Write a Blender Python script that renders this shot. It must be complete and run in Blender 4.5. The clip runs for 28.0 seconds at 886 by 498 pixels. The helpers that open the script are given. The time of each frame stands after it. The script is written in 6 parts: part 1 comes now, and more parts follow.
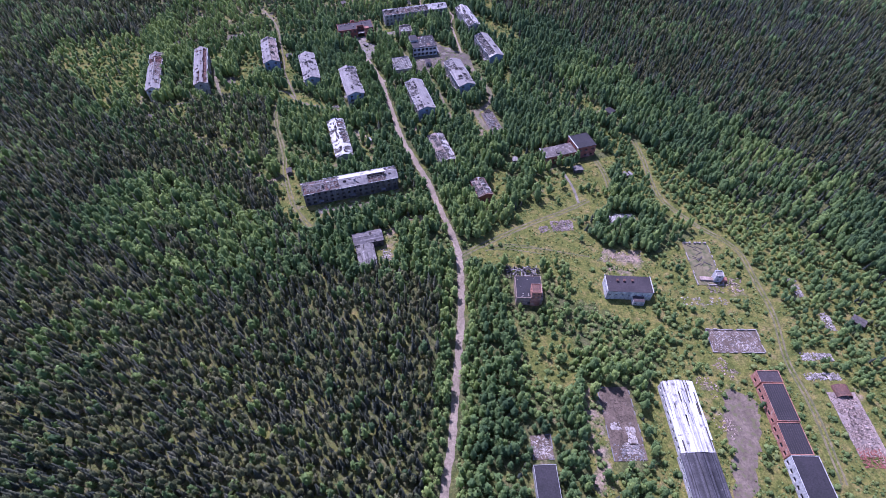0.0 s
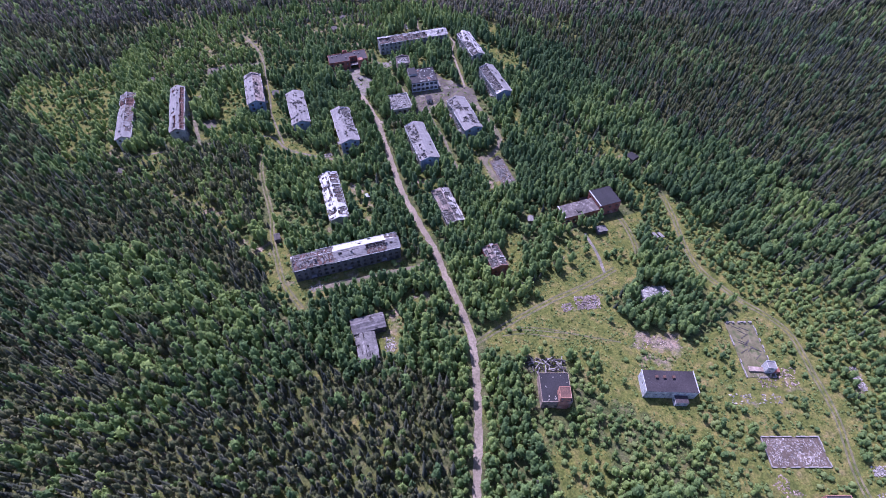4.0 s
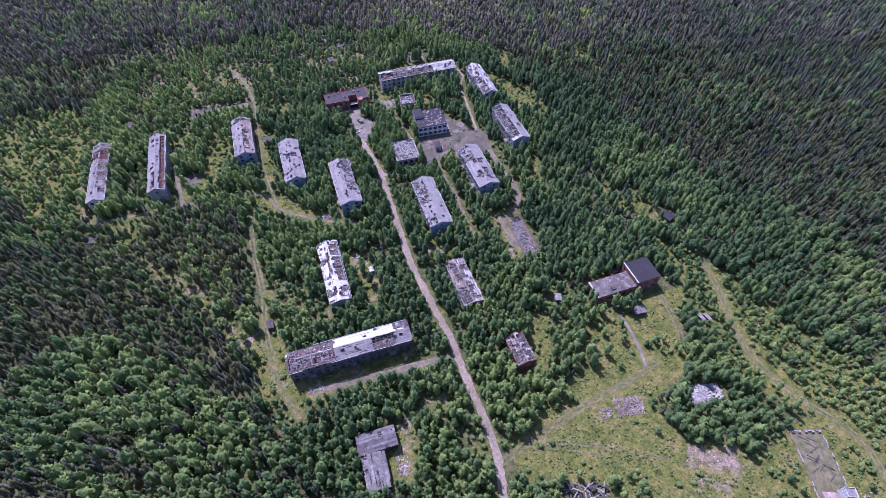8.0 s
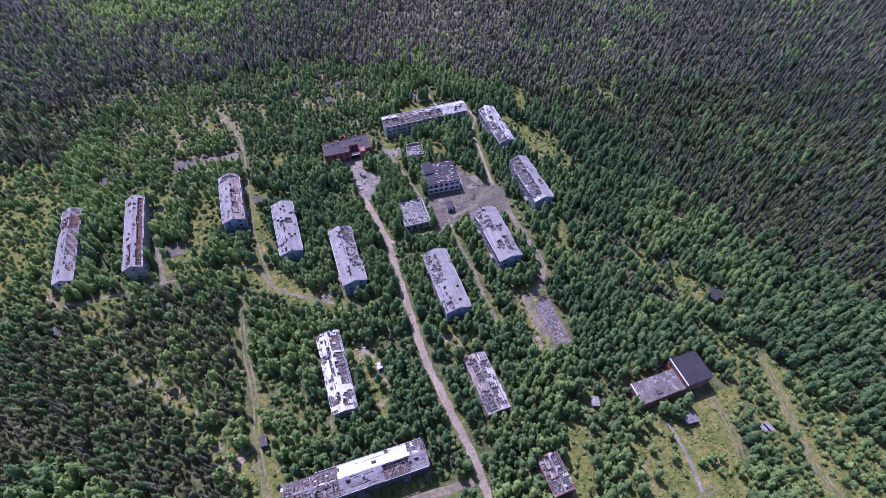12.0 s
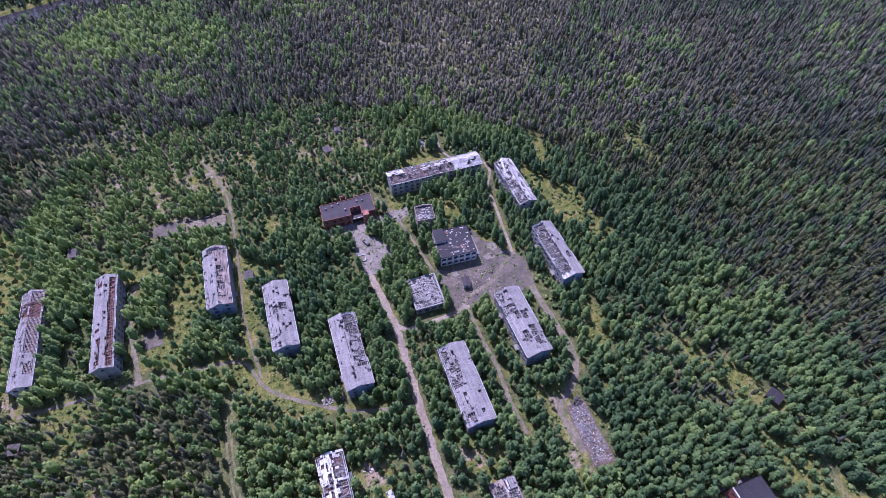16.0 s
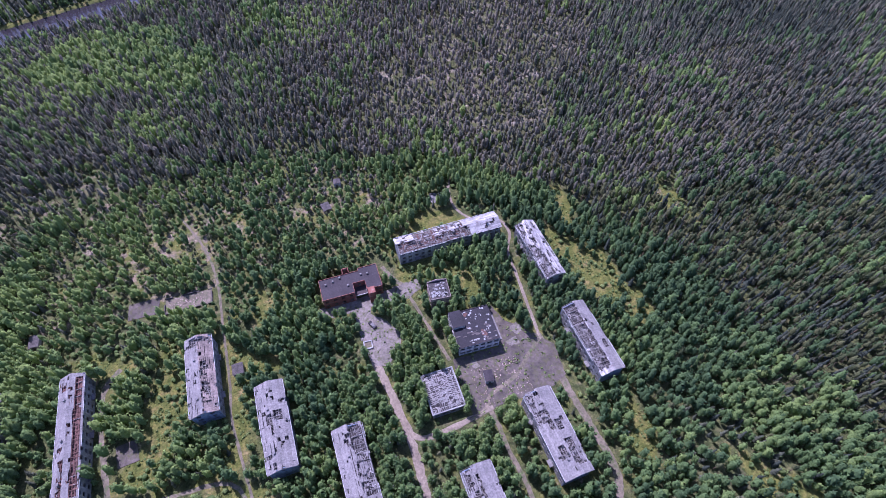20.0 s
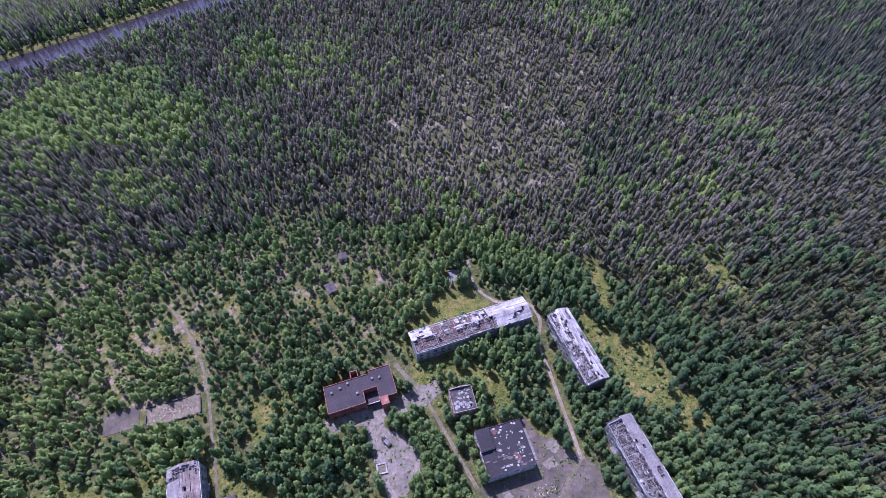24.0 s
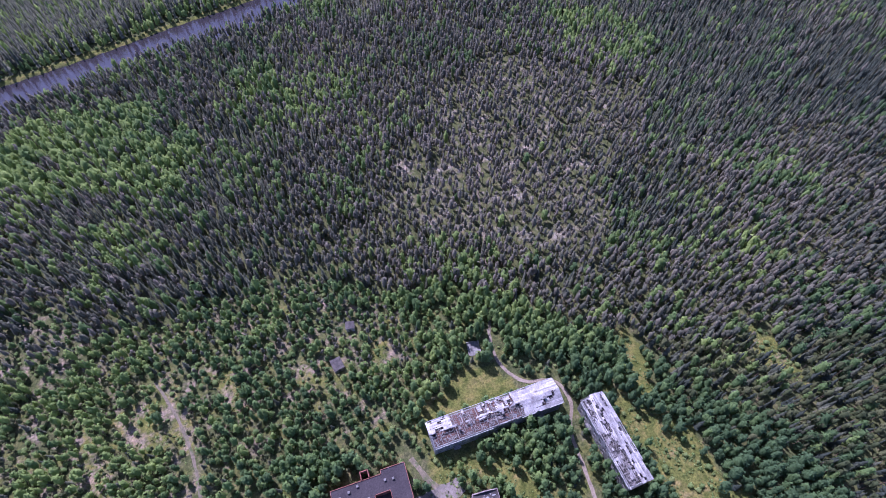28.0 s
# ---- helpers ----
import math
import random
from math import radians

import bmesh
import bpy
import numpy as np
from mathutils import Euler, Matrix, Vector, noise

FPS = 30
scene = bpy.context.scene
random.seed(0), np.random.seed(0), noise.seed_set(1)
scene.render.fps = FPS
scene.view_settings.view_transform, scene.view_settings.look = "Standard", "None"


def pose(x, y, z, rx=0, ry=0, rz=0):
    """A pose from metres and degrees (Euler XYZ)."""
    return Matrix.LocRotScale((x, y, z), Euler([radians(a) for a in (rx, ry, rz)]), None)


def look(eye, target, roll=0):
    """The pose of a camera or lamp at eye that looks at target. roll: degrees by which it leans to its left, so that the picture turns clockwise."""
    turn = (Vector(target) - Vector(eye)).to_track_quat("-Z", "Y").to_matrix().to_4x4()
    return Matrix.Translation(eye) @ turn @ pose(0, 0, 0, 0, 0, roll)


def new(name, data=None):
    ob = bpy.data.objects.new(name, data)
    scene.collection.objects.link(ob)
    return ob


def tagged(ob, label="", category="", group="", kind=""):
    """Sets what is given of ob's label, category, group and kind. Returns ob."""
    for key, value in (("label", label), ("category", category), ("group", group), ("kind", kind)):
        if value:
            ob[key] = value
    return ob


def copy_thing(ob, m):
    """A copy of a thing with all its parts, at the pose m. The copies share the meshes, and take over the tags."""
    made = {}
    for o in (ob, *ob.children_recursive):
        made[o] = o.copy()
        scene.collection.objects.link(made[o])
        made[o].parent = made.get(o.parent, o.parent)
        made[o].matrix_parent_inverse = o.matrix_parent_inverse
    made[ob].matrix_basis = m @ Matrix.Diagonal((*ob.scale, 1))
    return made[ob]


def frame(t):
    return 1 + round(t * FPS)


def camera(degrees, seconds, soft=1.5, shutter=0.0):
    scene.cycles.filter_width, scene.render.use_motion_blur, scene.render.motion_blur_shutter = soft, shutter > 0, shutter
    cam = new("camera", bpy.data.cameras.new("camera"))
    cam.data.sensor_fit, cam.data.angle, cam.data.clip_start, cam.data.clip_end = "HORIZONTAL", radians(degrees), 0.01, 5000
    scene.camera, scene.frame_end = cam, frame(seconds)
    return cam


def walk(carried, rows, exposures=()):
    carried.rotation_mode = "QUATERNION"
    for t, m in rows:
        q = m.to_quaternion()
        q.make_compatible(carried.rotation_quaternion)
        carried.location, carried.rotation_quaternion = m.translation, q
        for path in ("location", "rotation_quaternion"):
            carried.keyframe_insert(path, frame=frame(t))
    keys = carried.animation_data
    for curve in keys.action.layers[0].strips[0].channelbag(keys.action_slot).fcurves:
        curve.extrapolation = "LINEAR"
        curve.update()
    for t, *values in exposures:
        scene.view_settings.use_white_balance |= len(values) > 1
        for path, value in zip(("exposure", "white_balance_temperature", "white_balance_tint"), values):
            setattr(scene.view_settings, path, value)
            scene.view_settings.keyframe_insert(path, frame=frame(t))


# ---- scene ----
cam = camera(82.1, 28.0, 0.7)
METRES, EYE, TILT, LEAN, TURN = 346.75, 190.0, 0.0, 0.0, -16.7
ROWS = [
    (0.0, 0.0, 0.0, 0.0, -0.17, -49.44, 0.15),
    (0.5, -0.0022, 0.0174, 0.0009, -0.35, -49.62, 0.13),
    (1.0, -0.0044, 0.0354, 0.0016, -0.5, -49.77, 0.14),
    (1.5, -0.0068, 0.0535, 0.0026, -0.62, -49.88, 0.18),
    (2.0, -0.009, 0.0719, 0.0034, -0.75, -49.94, 0.2),
    (2.5, -0.0112, 0.0905, 0.0043, -0.87, -49.99, 0.23),
    (3.0, -0.0135, 0.1093, 0.0053, -1.01, -50.07, 0.26),
    (3.5, -0.0158, 0.1281, 0.0063, -1.14, -50.15, 0.28),
    (5.5, -0.0235, 0.2038, 0.01, -1.5, -50.67, 0.44),
    (6.0, -0.0255, 0.2231, 0.0109, -1.57, -50.81, 0.51),
    (6.5, -0.0287, 0.2413, 0.0112, -1.68, -50.85, 0.49),
    (7.0, -0.0314, 0.2598, 0.0115, -1.76, -50.91, 0.52),
    (7.5, -0.034, 0.2785, 0.0119, -1.84, -51.0, 0.54),
    (8.0, -0.0366, 0.2972, 0.0125, -1.89, -51.09, 0.56),
    (8.5, -0.0394, 0.3159, 0.0136, -1.93, -51.2, 0.52),
    (9.0, -0.0413, 0.3347, 0.0143, -2.0, -51.28, 0.56),
    (9.5, -0.0438, 0.3531, 0.0145, -2.09, -51.34, 0.56),
    (10.0, -0.0461, 0.3718, 0.015, -2.17, -51.43, 0.58),
    (10.5, -0.0486, 0.3903, 0.0153, -2.23, -51.5, 0.58),
    (11.0, -0.0511, 0.4087, 0.0153, -2.29, -51.57, 0.58),
    (11.5, -0.0534, 0.4272, 0.0156, -2.37, -51.65, 0.6),
    (12.0, -0.0559, 0.4458, 0.0159, -2.44, -51.72, 0.59),
    (12.5, -0.0584, 0.4641, 0.0161, -2.54, -51.8, 0.57),
    (14.5, -0.0672, 0.537, 0.0145, -2.75, -51.96, 0.59),
    (15.0, -0.0697, 0.5553, 0.0146, -2.84, -52.01, 0.58),
    (15.5, -0.0723, 0.5739, 0.0149, -2.9, -52.09, 0.54),
    (16.0, -0.0745, 0.592, 0.0149, -3.0, -52.14, 0.5),
    (16.5, -0.0767, 0.6102, 0.0146, -3.12, -52.25, 0.44),
    (17.0, -0.0795, 0.6287, 0.0148, -3.25, -52.45, 0.32),
    (17.5, -0.0818, 0.6467, 0.0147, -3.34, -52.64, 0.26),
    (18.0, -0.0842, 0.665, 0.0148, -3.44, -52.83, 0.21),
    (18.5, -0.0866, 0.6833, 0.0148, -3.52, -53.0, 0.2),
    (19.0, -0.0889, 0.7012, 0.0145, -3.55, -53.05, 0.22),
    (19.5, -0.0917, 0.7195, 0.0147, -3.59, -53.13, 0.2),
    (20.0, -0.0944, 0.7379, 0.0147, -3.63, -53.17, 0.19),
    (20.5, -0.0963, 0.7558, 0.0144, -3.63, -53.13, 0.25),
    (21.0, -0.0987, 0.7741, 0.0142, -3.67, -53.14, 0.26),
    (21.5, -0.1013, 0.7923, 0.0142, -3.71, -53.17, 0.23),
    (23.5, -0.1094, 0.8654, 0.0127, -3.81, -53.35, 0.29),
    (24.0, -0.1123, 0.8828, 0.0123, -3.8, -53.35, 0.23),
    (24.5, -0.1147, 0.8996, 0.0121, -3.79, -53.39, 0.22),
    (25.0, -0.1171, 0.9154, 0.0118, -3.8, -53.42, 0.22),
    (25.5, -0.119, 0.9302, 0.0115, -3.82, -53.43, 0.23),
    (26.0, -0.121, 0.9442, 0.0112, -3.86, -53.46, 0.23),
    (26.5, -0.1227, 0.9571, 0.0108, -3.89, -53.48, 0.22),
    (27.0, -0.1242, 0.9694, 0.0107, -3.89, -53.47, 0.24),
    (27.5, -0.1254, 0.9808, 0.0104, -3.89, -53.49, 0.27),
    (28.0, -0.1267, 0.9914, 0.0102, -3.85, -53.51, 0.29),
]
EXPOSURES = [(0.0, 0.62, 5110, 46), (28.0, 0.62, 5110, 46)]
walk(cam, [(t, pose(0, 0, EYE, TILT, LEAN, TURN) @ pose(METRES * x, METRES * y, METRES * z, 90 + pitch, roll, yaw)) for t, x, y, z, yaw, pitch, roll in ROWS], EXPOSURES)

# ---- sky and sun ----
SUN_FROM = Vector((-0.19, 0.66, 1.0)).normalized()
world = bpy.data.worlds.new("sky")
scene.world = world
world.use_nodes = True
wn = world.node_tree
sky = wn.nodes.new("ShaderNodeTexSky")
sky.sky_type = 'NISHITA'
sky.sun_disc = False
sky.sun_elevation = math.asin(SUN_FROM.z)
sky.sun_rotation = math.atan2(SUN_FROM.x, SUN_FROM.y)
wn.nodes["Background"].inputs["Strength"].default_value = 0.125
wn.links.new(sky.outputs["Color"], wn.nodes["Background"].inputs["Color"])
sun_data = bpy.data.lights.new("sun", "SUN")
sun_data.energy, sun_data.angle, sun_data.color = 4.9, radians(0.53), (1.0, 0.95, 0.88)
sun = new("sun", sun_data)
sun.matrix_world = look(SUN_FROM * 400, (0, 0, 0))

# ---- materials ----
def node_mat(name):
    m = bpy.data.materials.new(name)
    m.use_nodes = True
    nt = m.node_tree
    return m, nt, nt.nodes["Principled BSDF"]


def ramp(nt, fac, stops):
    r = nt.nodes.new("ShaderNodeValToRGB")
    el = r.color_ramp.elements
    while len(el) < len(stops):
        el.new(0.5)
    for e, (p, c) in zip(el, stops):
        e.position, e.color = p, (*c, 1)
    nt.links.new(fac, r.inputs["Fac"])
    return r.outputs["Color"]


def noise_tex(nt, scale, detail=4.0, stretch=(1, 1, 1), rough=0.55):
    tc = nt.nodes.new("ShaderNodeTexCoord")
    mp = nt.nodes.new("ShaderNodeMapping")
    mp.inputs["Scale"].default_value = stretch
    n = nt.nodes.new("ShaderNodeTexNoise")
    n.inputs["Scale"].default_value, n.inputs["Detail"].default_value, n.inputs["Roughness"].default_value = scale, detail, rough
    nt.links.new(tc.outputs["Object"], mp.inputs["Vector"])
    nt.links.new(mp.outputs["Vector"], n.inputs["Vector"])
    return n.outputs["Fac"]


def mix(nt, fac, a, b, mode='MIX'):
    n = nt.nodes.new("ShaderNodeMix")
    n.data_type, n.blend_type = 'RGBA', mode
    for key, v in ((0, fac), (6, a), (7, b)):
        if isinstance(v, (int, float)):
            n.inputs[key].default_value = v
        elif isinstance(v, tuple):
            n.inputs[key].default_value = (*v, 1)
        else:
            nt.links.new(v, n.inputs[key])
    return n.outputs[2]


def surface(name, light, dark, grain=1.2, broad=0.12, rough=0.85, bump=0.3, spread=0.0, stretch=(1, 1, 1), spots=None, metallic=0.0, cracks=0.0):
    """A weathered surface: broad stains, fine grain, bump; spread varies the pieces; spots: (colour, from, to)."""
    m, nt, bs = node_mat(name)
    wide = ramp(nt, noise_tex(nt, broad, 5, stretch), [(0.35, dark), (0.65, light)])
    fine = ramp(nt, noise_tex(nt, grain, 6, stretch, 0.65), [(0.3, (0.55, 0.55, 0.55)), (0.7, (1.25, 1.25, 1.25))])
    col = mix(nt, 1.0, wide, fine, 'MULTIPLY')
    if spots:
        mask = ramp(nt, noise_tex(nt, 0.45, 5), [(spots[1], (0, 0, 0)), (spots[2], (1, 1, 1))])
        col = mix(nt, mask, col, spots[0])
    if spread:
        geo = nt.nodes.new("ShaderNodeNewGeometry")
        col = mix(nt, 1.0, col, ramp(nt, geo.outputs["Random Per Island"], [(0.0, (1 - spread,) * 3), (1.0, (1 + spread,) * 3)]), 'MULTIPLY')
    if cracks:
        tc = nt.nodes.new("ShaderNodeTexCoord")
        warp = nt.nodes.new("ShaderNodeVectorMath")
        warp.operation = 'MULTIPLY_ADD'
        nz = nt.nodes.new("ShaderNodeTexNoise")
        nz.inputs["Scale"].default_value = 0.5
        nt.links.new(tc.outputs["Object"], nz.inputs["Vector"])
        nt.links.new(nz.outputs["Color"], warp.inputs[0])
        warp.inputs[1].default_value = (5.0, 5.0, 5.0)
        nt.links.new(tc.outputs["Object"], warp.inputs[2])
        vo = nt.nodes.new("ShaderNodeTexVoronoi")
        vo.feature = 'DISTANCE_TO_EDGE'
        vo.inputs["Scale"].default_value = cracks
        nt.links.new(warp.outputs[0], vo.inputs["Vector"])
        col = mix(nt, ramp(nt, vo.outputs["Distance"], [(0.015, (0.45, 0.45, 0.45)), (0.06, (0, 0, 0))]), col, (0.085, 0.09, 0.04))
    nt.links.new(col, bs.inputs["Base Color"])
    bs.inputs["Roughness"].default_value, bs.inputs["Metallic"].default_value = rough, metallic
    bs.inputs["Specular IOR Level"].default_value = 0.3
    b = nt.nodes.new("ShaderNodeBump")
    b.inputs["Strength"].default_value, b.inputs["Distance"].default_value = bump, 0.06
    nt.links.new(noise_tex(nt, grain * 2.5, 5), b.inputs["Height"])
    nt.links.new(b.outputs["Normal"], bs.inputs["Normal"])
    return m


def foliage(name, stops, through_light=0.3, leafy=0.28):
    """Leaves: the tint of each tree from its own value, sprays of lighter and darker leaves, a little light passing through."""
    m, nt, bs = node_mat(name)
    at = nt.nodes.new("ShaderNodeAttribute")
    at.attribute_name = "tint"
    geo = nt.nodes.new("ShaderNodeNewGeometry")
    col = mix(nt, 1.0, ramp(nt, at.outputs["Fac"], stops), ramp(nt, geo.outputs["Random Per Island"], [(0.0, (0.86, 0.87, 0.86)), (1.0, (1.14, 1.13, 1.12))]), 'MULTIPLY')
    sprays = ramp(nt, noise_tex(nt, 1.5, 3, (1, 1, 1), 0.6), [(0.34, (1 - leafy,) * 3), (0.66, (1 + leafy,) * 3)])
    col = mix(nt, 1.0, col, sprays, 'MULTIPLY')
    nt.links.new(col, bs.inputs["Base Color"])
    bs.inputs["Roughness"].default_value = 0.7
    bs.inputs["Specular IOR Level"].default_value = 0.1
    bump = nt.nodes.new("ShaderNodeBump")
    bump.inputs["Strength"].default_value, bump.inputs["Distance"].default_value = 0.5, 0.25
    nt.links.new(noise_tex(nt, 1.3, 3, (1, 1, 1), 0.6), bump.inputs["Height"])
    nt.links.new(bump.outputs["Normal"], bs.inputs["Normal"])
    tr = nt.nodes.new("ShaderNodeBsdfTranslucent")
    nt.links.new(col, tr.inputs["Color"])
    ms = nt.nodes.new("ShaderNodeMixShader")
    ms.inputs["Fac"].default_value = through_light
    nt.links.new(bs.outputs["BSDF"], ms.inputs[1])
    nt.links.new(tr.outputs["BSDF"], ms.inputs[2])
    nt.links.new(ms.outputs["Shader"], nt.nodes["Material Output"].inputs["Surface"])
    return m


M_PANEL = surface("weathered_panel", (0.336, 0.328, 0.312), (0.224, 0.22, 0.216), 1.5, 0.3, 0.9, 0.3, 0.06, (1, 1, 0.35), ((0.128, 0.124, 0.12), 0.62, 0.75))
M_PANEL_BLUE = surface("faded_blue_panel", (0.24, 0.288, 0.368), (0.176, 0.216, 0.288), 1.5, 0.3, 0.9, 0.3, 0.05, (1, 1, 0.35), ((0.288, 0.296, 0.304), 0.58, 0.7))
M_WHITEWALL = surface("whitewashed_wall", (0.528, 0.512, 0.496), (0.4, 0.392, 0.376), 1.2, 0.3, 0.9, 0.25, 0.0, (1, 1, 0.4), ((0.24, 0.224, 0.216), 0.66, 0.78))
M_BRICK = surface("red_brick", (0.296, 0.116, 0.086), (0.2, 0.08, 0.061), 2.5, 0.4, 0.9, 0.4, 0.08, (1, 1, 1), ((0.336, 0.248, 0.208), 0.56, 0.72))
M_TERRACOTTA = surface("sunbleached_orange_brick", (0.43, 0.205, 0.145), (0.31, 0.145, 0.105), 2.5, 0.4, 0.9, 0.4, 0.08, (1, 1, 1), ((0.42, 0.3, 0.24), 0.56, 0.7))
M_SLATE = surface("grey_asbestos_sheet", (0.232, 0.21, 0.196), (0.18, 0.165, 0.158), 1.6, 0.2, 0.8, 0.3, 0.16, (1, 1, 1), ((0.12, 0.11, 0.106), 0.6, 0.72))
# Bleached on the two-storey house; on the long house white stands for sun glare.
M_WHITEROOF = surface("bleached_and_glare_roof_sheet", (0.52, 0.505, 0.49), (0.38, 0.365, 0.355), 1.6, 0.25, 0.6, 0.25, 0.12, (1, 1, 1), ((0.24, 0.232, 0.224), 0.68, 0.76))
M_WORNROOF = surface("patchy_worn_roof_sheet", (0.4, 0.376, 0.364), (0.24, 0.22, 0.21), 1.6, 0.3, 0.75, 0.3, 0.35, (1, 1, 1), ((0.16, 0.136, 0.128), 0.58, 0.7))
M_TAR = surface("black_roofing_felt", (0.034, 0.029, 0.034), (0.022, 0.02, 0.022), 1.8, 0.15, 0.8, 0.3, 0.05, (1, 1, 1), ((0.068, 0.06, 0.064), 0.68, 0.85))
M_FELTBLUE = surface("dark_blue_grey_felt", (0.053, 0.042, 0.045), (0.034, 0.027, 0.03), 1.8, 0.15, 0.8, 0.3, 0.05, (1, 1, 1), ((0.104, 0.096, 0.1), 0.66, 0.78))
M_TARBROWN = surface("faded_brown_roofing_felt", (0.068, 0.053, 0.054), (0.044, 0.034, 0.037), 1.8, 0.15, 0.85, 0.3, 0.05, (1, 1, 1), ((0.12, 0.104, 0.104), 0.68, 0.82))
M_TARRIB = surface("black_ribbed_sheet", (0.056, 0.051, 0.056), (0.032, 0.03, 0.032), 1.8, 0.3, 0.6, 0.3, 0.8, (1, 1, 1), ((0.12, 0.108, 0.108), 0.64, 0.76))
M_REDWOOD = surface("red_brown_roof_boards", (0.216, 0.112, 0.088), (0.128, 0.072, 0.06), 2.0, 0.5, 0.9, 0.3, 0.35)
M_RAFTER = surface("grey_rotten_rafters", (0.2, 0.18, 0.17), (0.11, 0.1, 0.092), 2.0, 0.5, 0.9, 0.3, 0.3)
M_PINKWALL = surface("pale_pink_brick", (0.36, 0.28, 0.25), (0.25, 0.195, 0.175), 2.0, 0.3, 0.9, 0.3, 0.0, (1, 1, 0.5), ((0.2, 0.17, 0.155), 0.6, 0.74))
M_TIMBER = surface("silvered_timber", (0.288, 0.264, 0.248), (0.176, 0.156, 0.144), 2.0, 0.5, 0.9, 0.3, 0.3)
# Panel darkened in base colour: shade of a sunless front put into the wall.
M_PANELSHADE = surface("shaded_panel", (0.16, 0.148, 0.144), (0.096, 0.088, 0.088), 1.5, 0.3, 0.9, 0.3, 0.06, (1, 1, 0.35), ((0.24, 0.224, 0.216), 0.64, 0.75))
# Grey attic fill, base colour lowered so roof holes look deep in shade.
M_ATTICSHADE = surface("shaded_grey_attic_fill", (0.085, 0.073, 0.068), (0.04, 0.036, 0.035), 1.5, 0.5, 0.95, 0.5, 0.0, (1, 1, 1), ((0.24, 0.224, 0.216), 0.58, 0.68))
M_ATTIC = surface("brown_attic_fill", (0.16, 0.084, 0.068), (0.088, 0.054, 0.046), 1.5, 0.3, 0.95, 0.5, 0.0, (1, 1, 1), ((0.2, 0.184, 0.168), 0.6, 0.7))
M_CONCRETE = surface("weathered_concrete", (0.224, 0.208, 0.2), (0.144, 0.134, 0.13), 1.2, 0.25, 0.9, 0.35, 0.15, (1, 1, 1), ((0.104, 0.104, 0.08), 0.62, 0.75))
M_INSIDE = surface("bare_inner_plaster", (0.24, 0.232, 0.216), (0.16, 0.152, 0.144), 1.2, 0.4)
M_RUBBLE = surface("broken_masonry", (0.336, 0.256, 0.212), (0.2, 0.148, 0.12), 1.4, 0.5, 0.95, 0.4, 0.6)
M_RUBBLEWHITE = surface("pale_broken_lime_brick", (0.36, 0.32, 0.29), (0.21, 0.182, 0.164), 1.4, 0.5, 0.95, 0.4, 0.5)
M_SLABBROWN = surface("weathered_brown_screed", (0.148, 0.11, 0.083), (0.086, 0.064, 0.048), 1.0, 0.2, 0.95, 0.5, 0.0, (1, 1, 1), ((0.192, 0.176, 0.16), 0.64, 0.74))
M_WORNFELT = surface("crumbling_grey_brown_felt", (0.15, 0.125, 0.115), (0.09, 0.076, 0.072), 1.4, 0.3, 0.9, 0.4, 0.0, (1, 1, 1), ((0.23, 0.2, 0.185), 0.56, 0.66))
M_FELTTAN = surface("tan_stripped_boarding", (0.275, 0.215, 0.183), (0.165, 0.13, 0.112), 1.6, 0.3, 0.9, 0.3, 0.2, (1, 1, 1), ((0.272, 0.264, 0.264), 0.62, 0.72))
M_DIRT = surface("packed_gravel", (0.275, 0.222, 0.168), (0.185, 0.148, 0.11), 1.0, 0.1, 0.95, 0.4, 0.0, (1, 1, 1), ((0.16, 0.144, 0.104), 0.62, 0.75))
M_TRACK = surface("worn_earth_track", (0.2, 0.16, 0.116), (0.12, 0.104, 0.068), 0.8, 0.15, 0.95, 0.4, 0.0, (1, 1, 1), ((0.08, 0.096, 0.04), 0.52, 0.66))
M_ASPHALT = surface("bleached_cracked_asphalt", (0.142, 0.114, 0.097), (0.07, 0.058, 0.05), 0.8, 0.16, 0.95, 0.4, 0.0, (1, 1, 1), ((0.088, 0.08, 0.044), 0.52, 0.66), cracks=0.28)
M_YARD = surface("pale_worn_forecourt", (0.24, 0.204, 0.176), (0.152, 0.132, 0.112), 0.9, 0.2, 0.95, 0.4, 0.0, (1, 1, 1), ((0.104, 0.1, 0.056), 0.56, 0.68), cracks=0.22)
M_PLANKROOF = surface("grey_plank_roofing", (0.165, 0.147, 0.143), (0.09, 0.08, 0.079), 2.0, 0.4, 0.9, 0.3, 0.4)
M_PALETIMBER = surface("bleached_lath_timber", (0.4, 0.376, 0.352), (0.272, 0.248, 0.232), 2.0, 0.5, 0.9, 0.3, 0.25)
M_YARDGRAVEL = surface("dark_yard_gravel", (0.184, 0.142, 0.106), (0.112, 0.086, 0.064), 0.9, 0.22, 0.95, 0.4, 0.0, (1, 1, 1), ((0.104, 0.1, 0.048), 0.52, 0.62))
M_RUT = surface("grassy_rut", (0.192, 0.16, 0.092), (0.12, 0.108, 0.054), 0.9, 0.2, 0.95, 0.4, 0.0, (1, 1, 1), ((0.072, 0.084, 0.032), 0.5, 0.62))
M_SHEDROOF = surface("bleached_streaky_boards", (0.56, 0.54, 0.525), (0.4, 0.385, 0.375), 2.2, 0.5, 0.7, 0.3, 0.4, (1, 0.12, 1), ((0.16, 0.144, 0.136), 0.56, 0.68))
M_RUST = surface("rusted_metal", (0.16, 0.08, 0.056), (0.088, 0.048, 0.04), 2.0, 0.4, 0.8, 0.3)
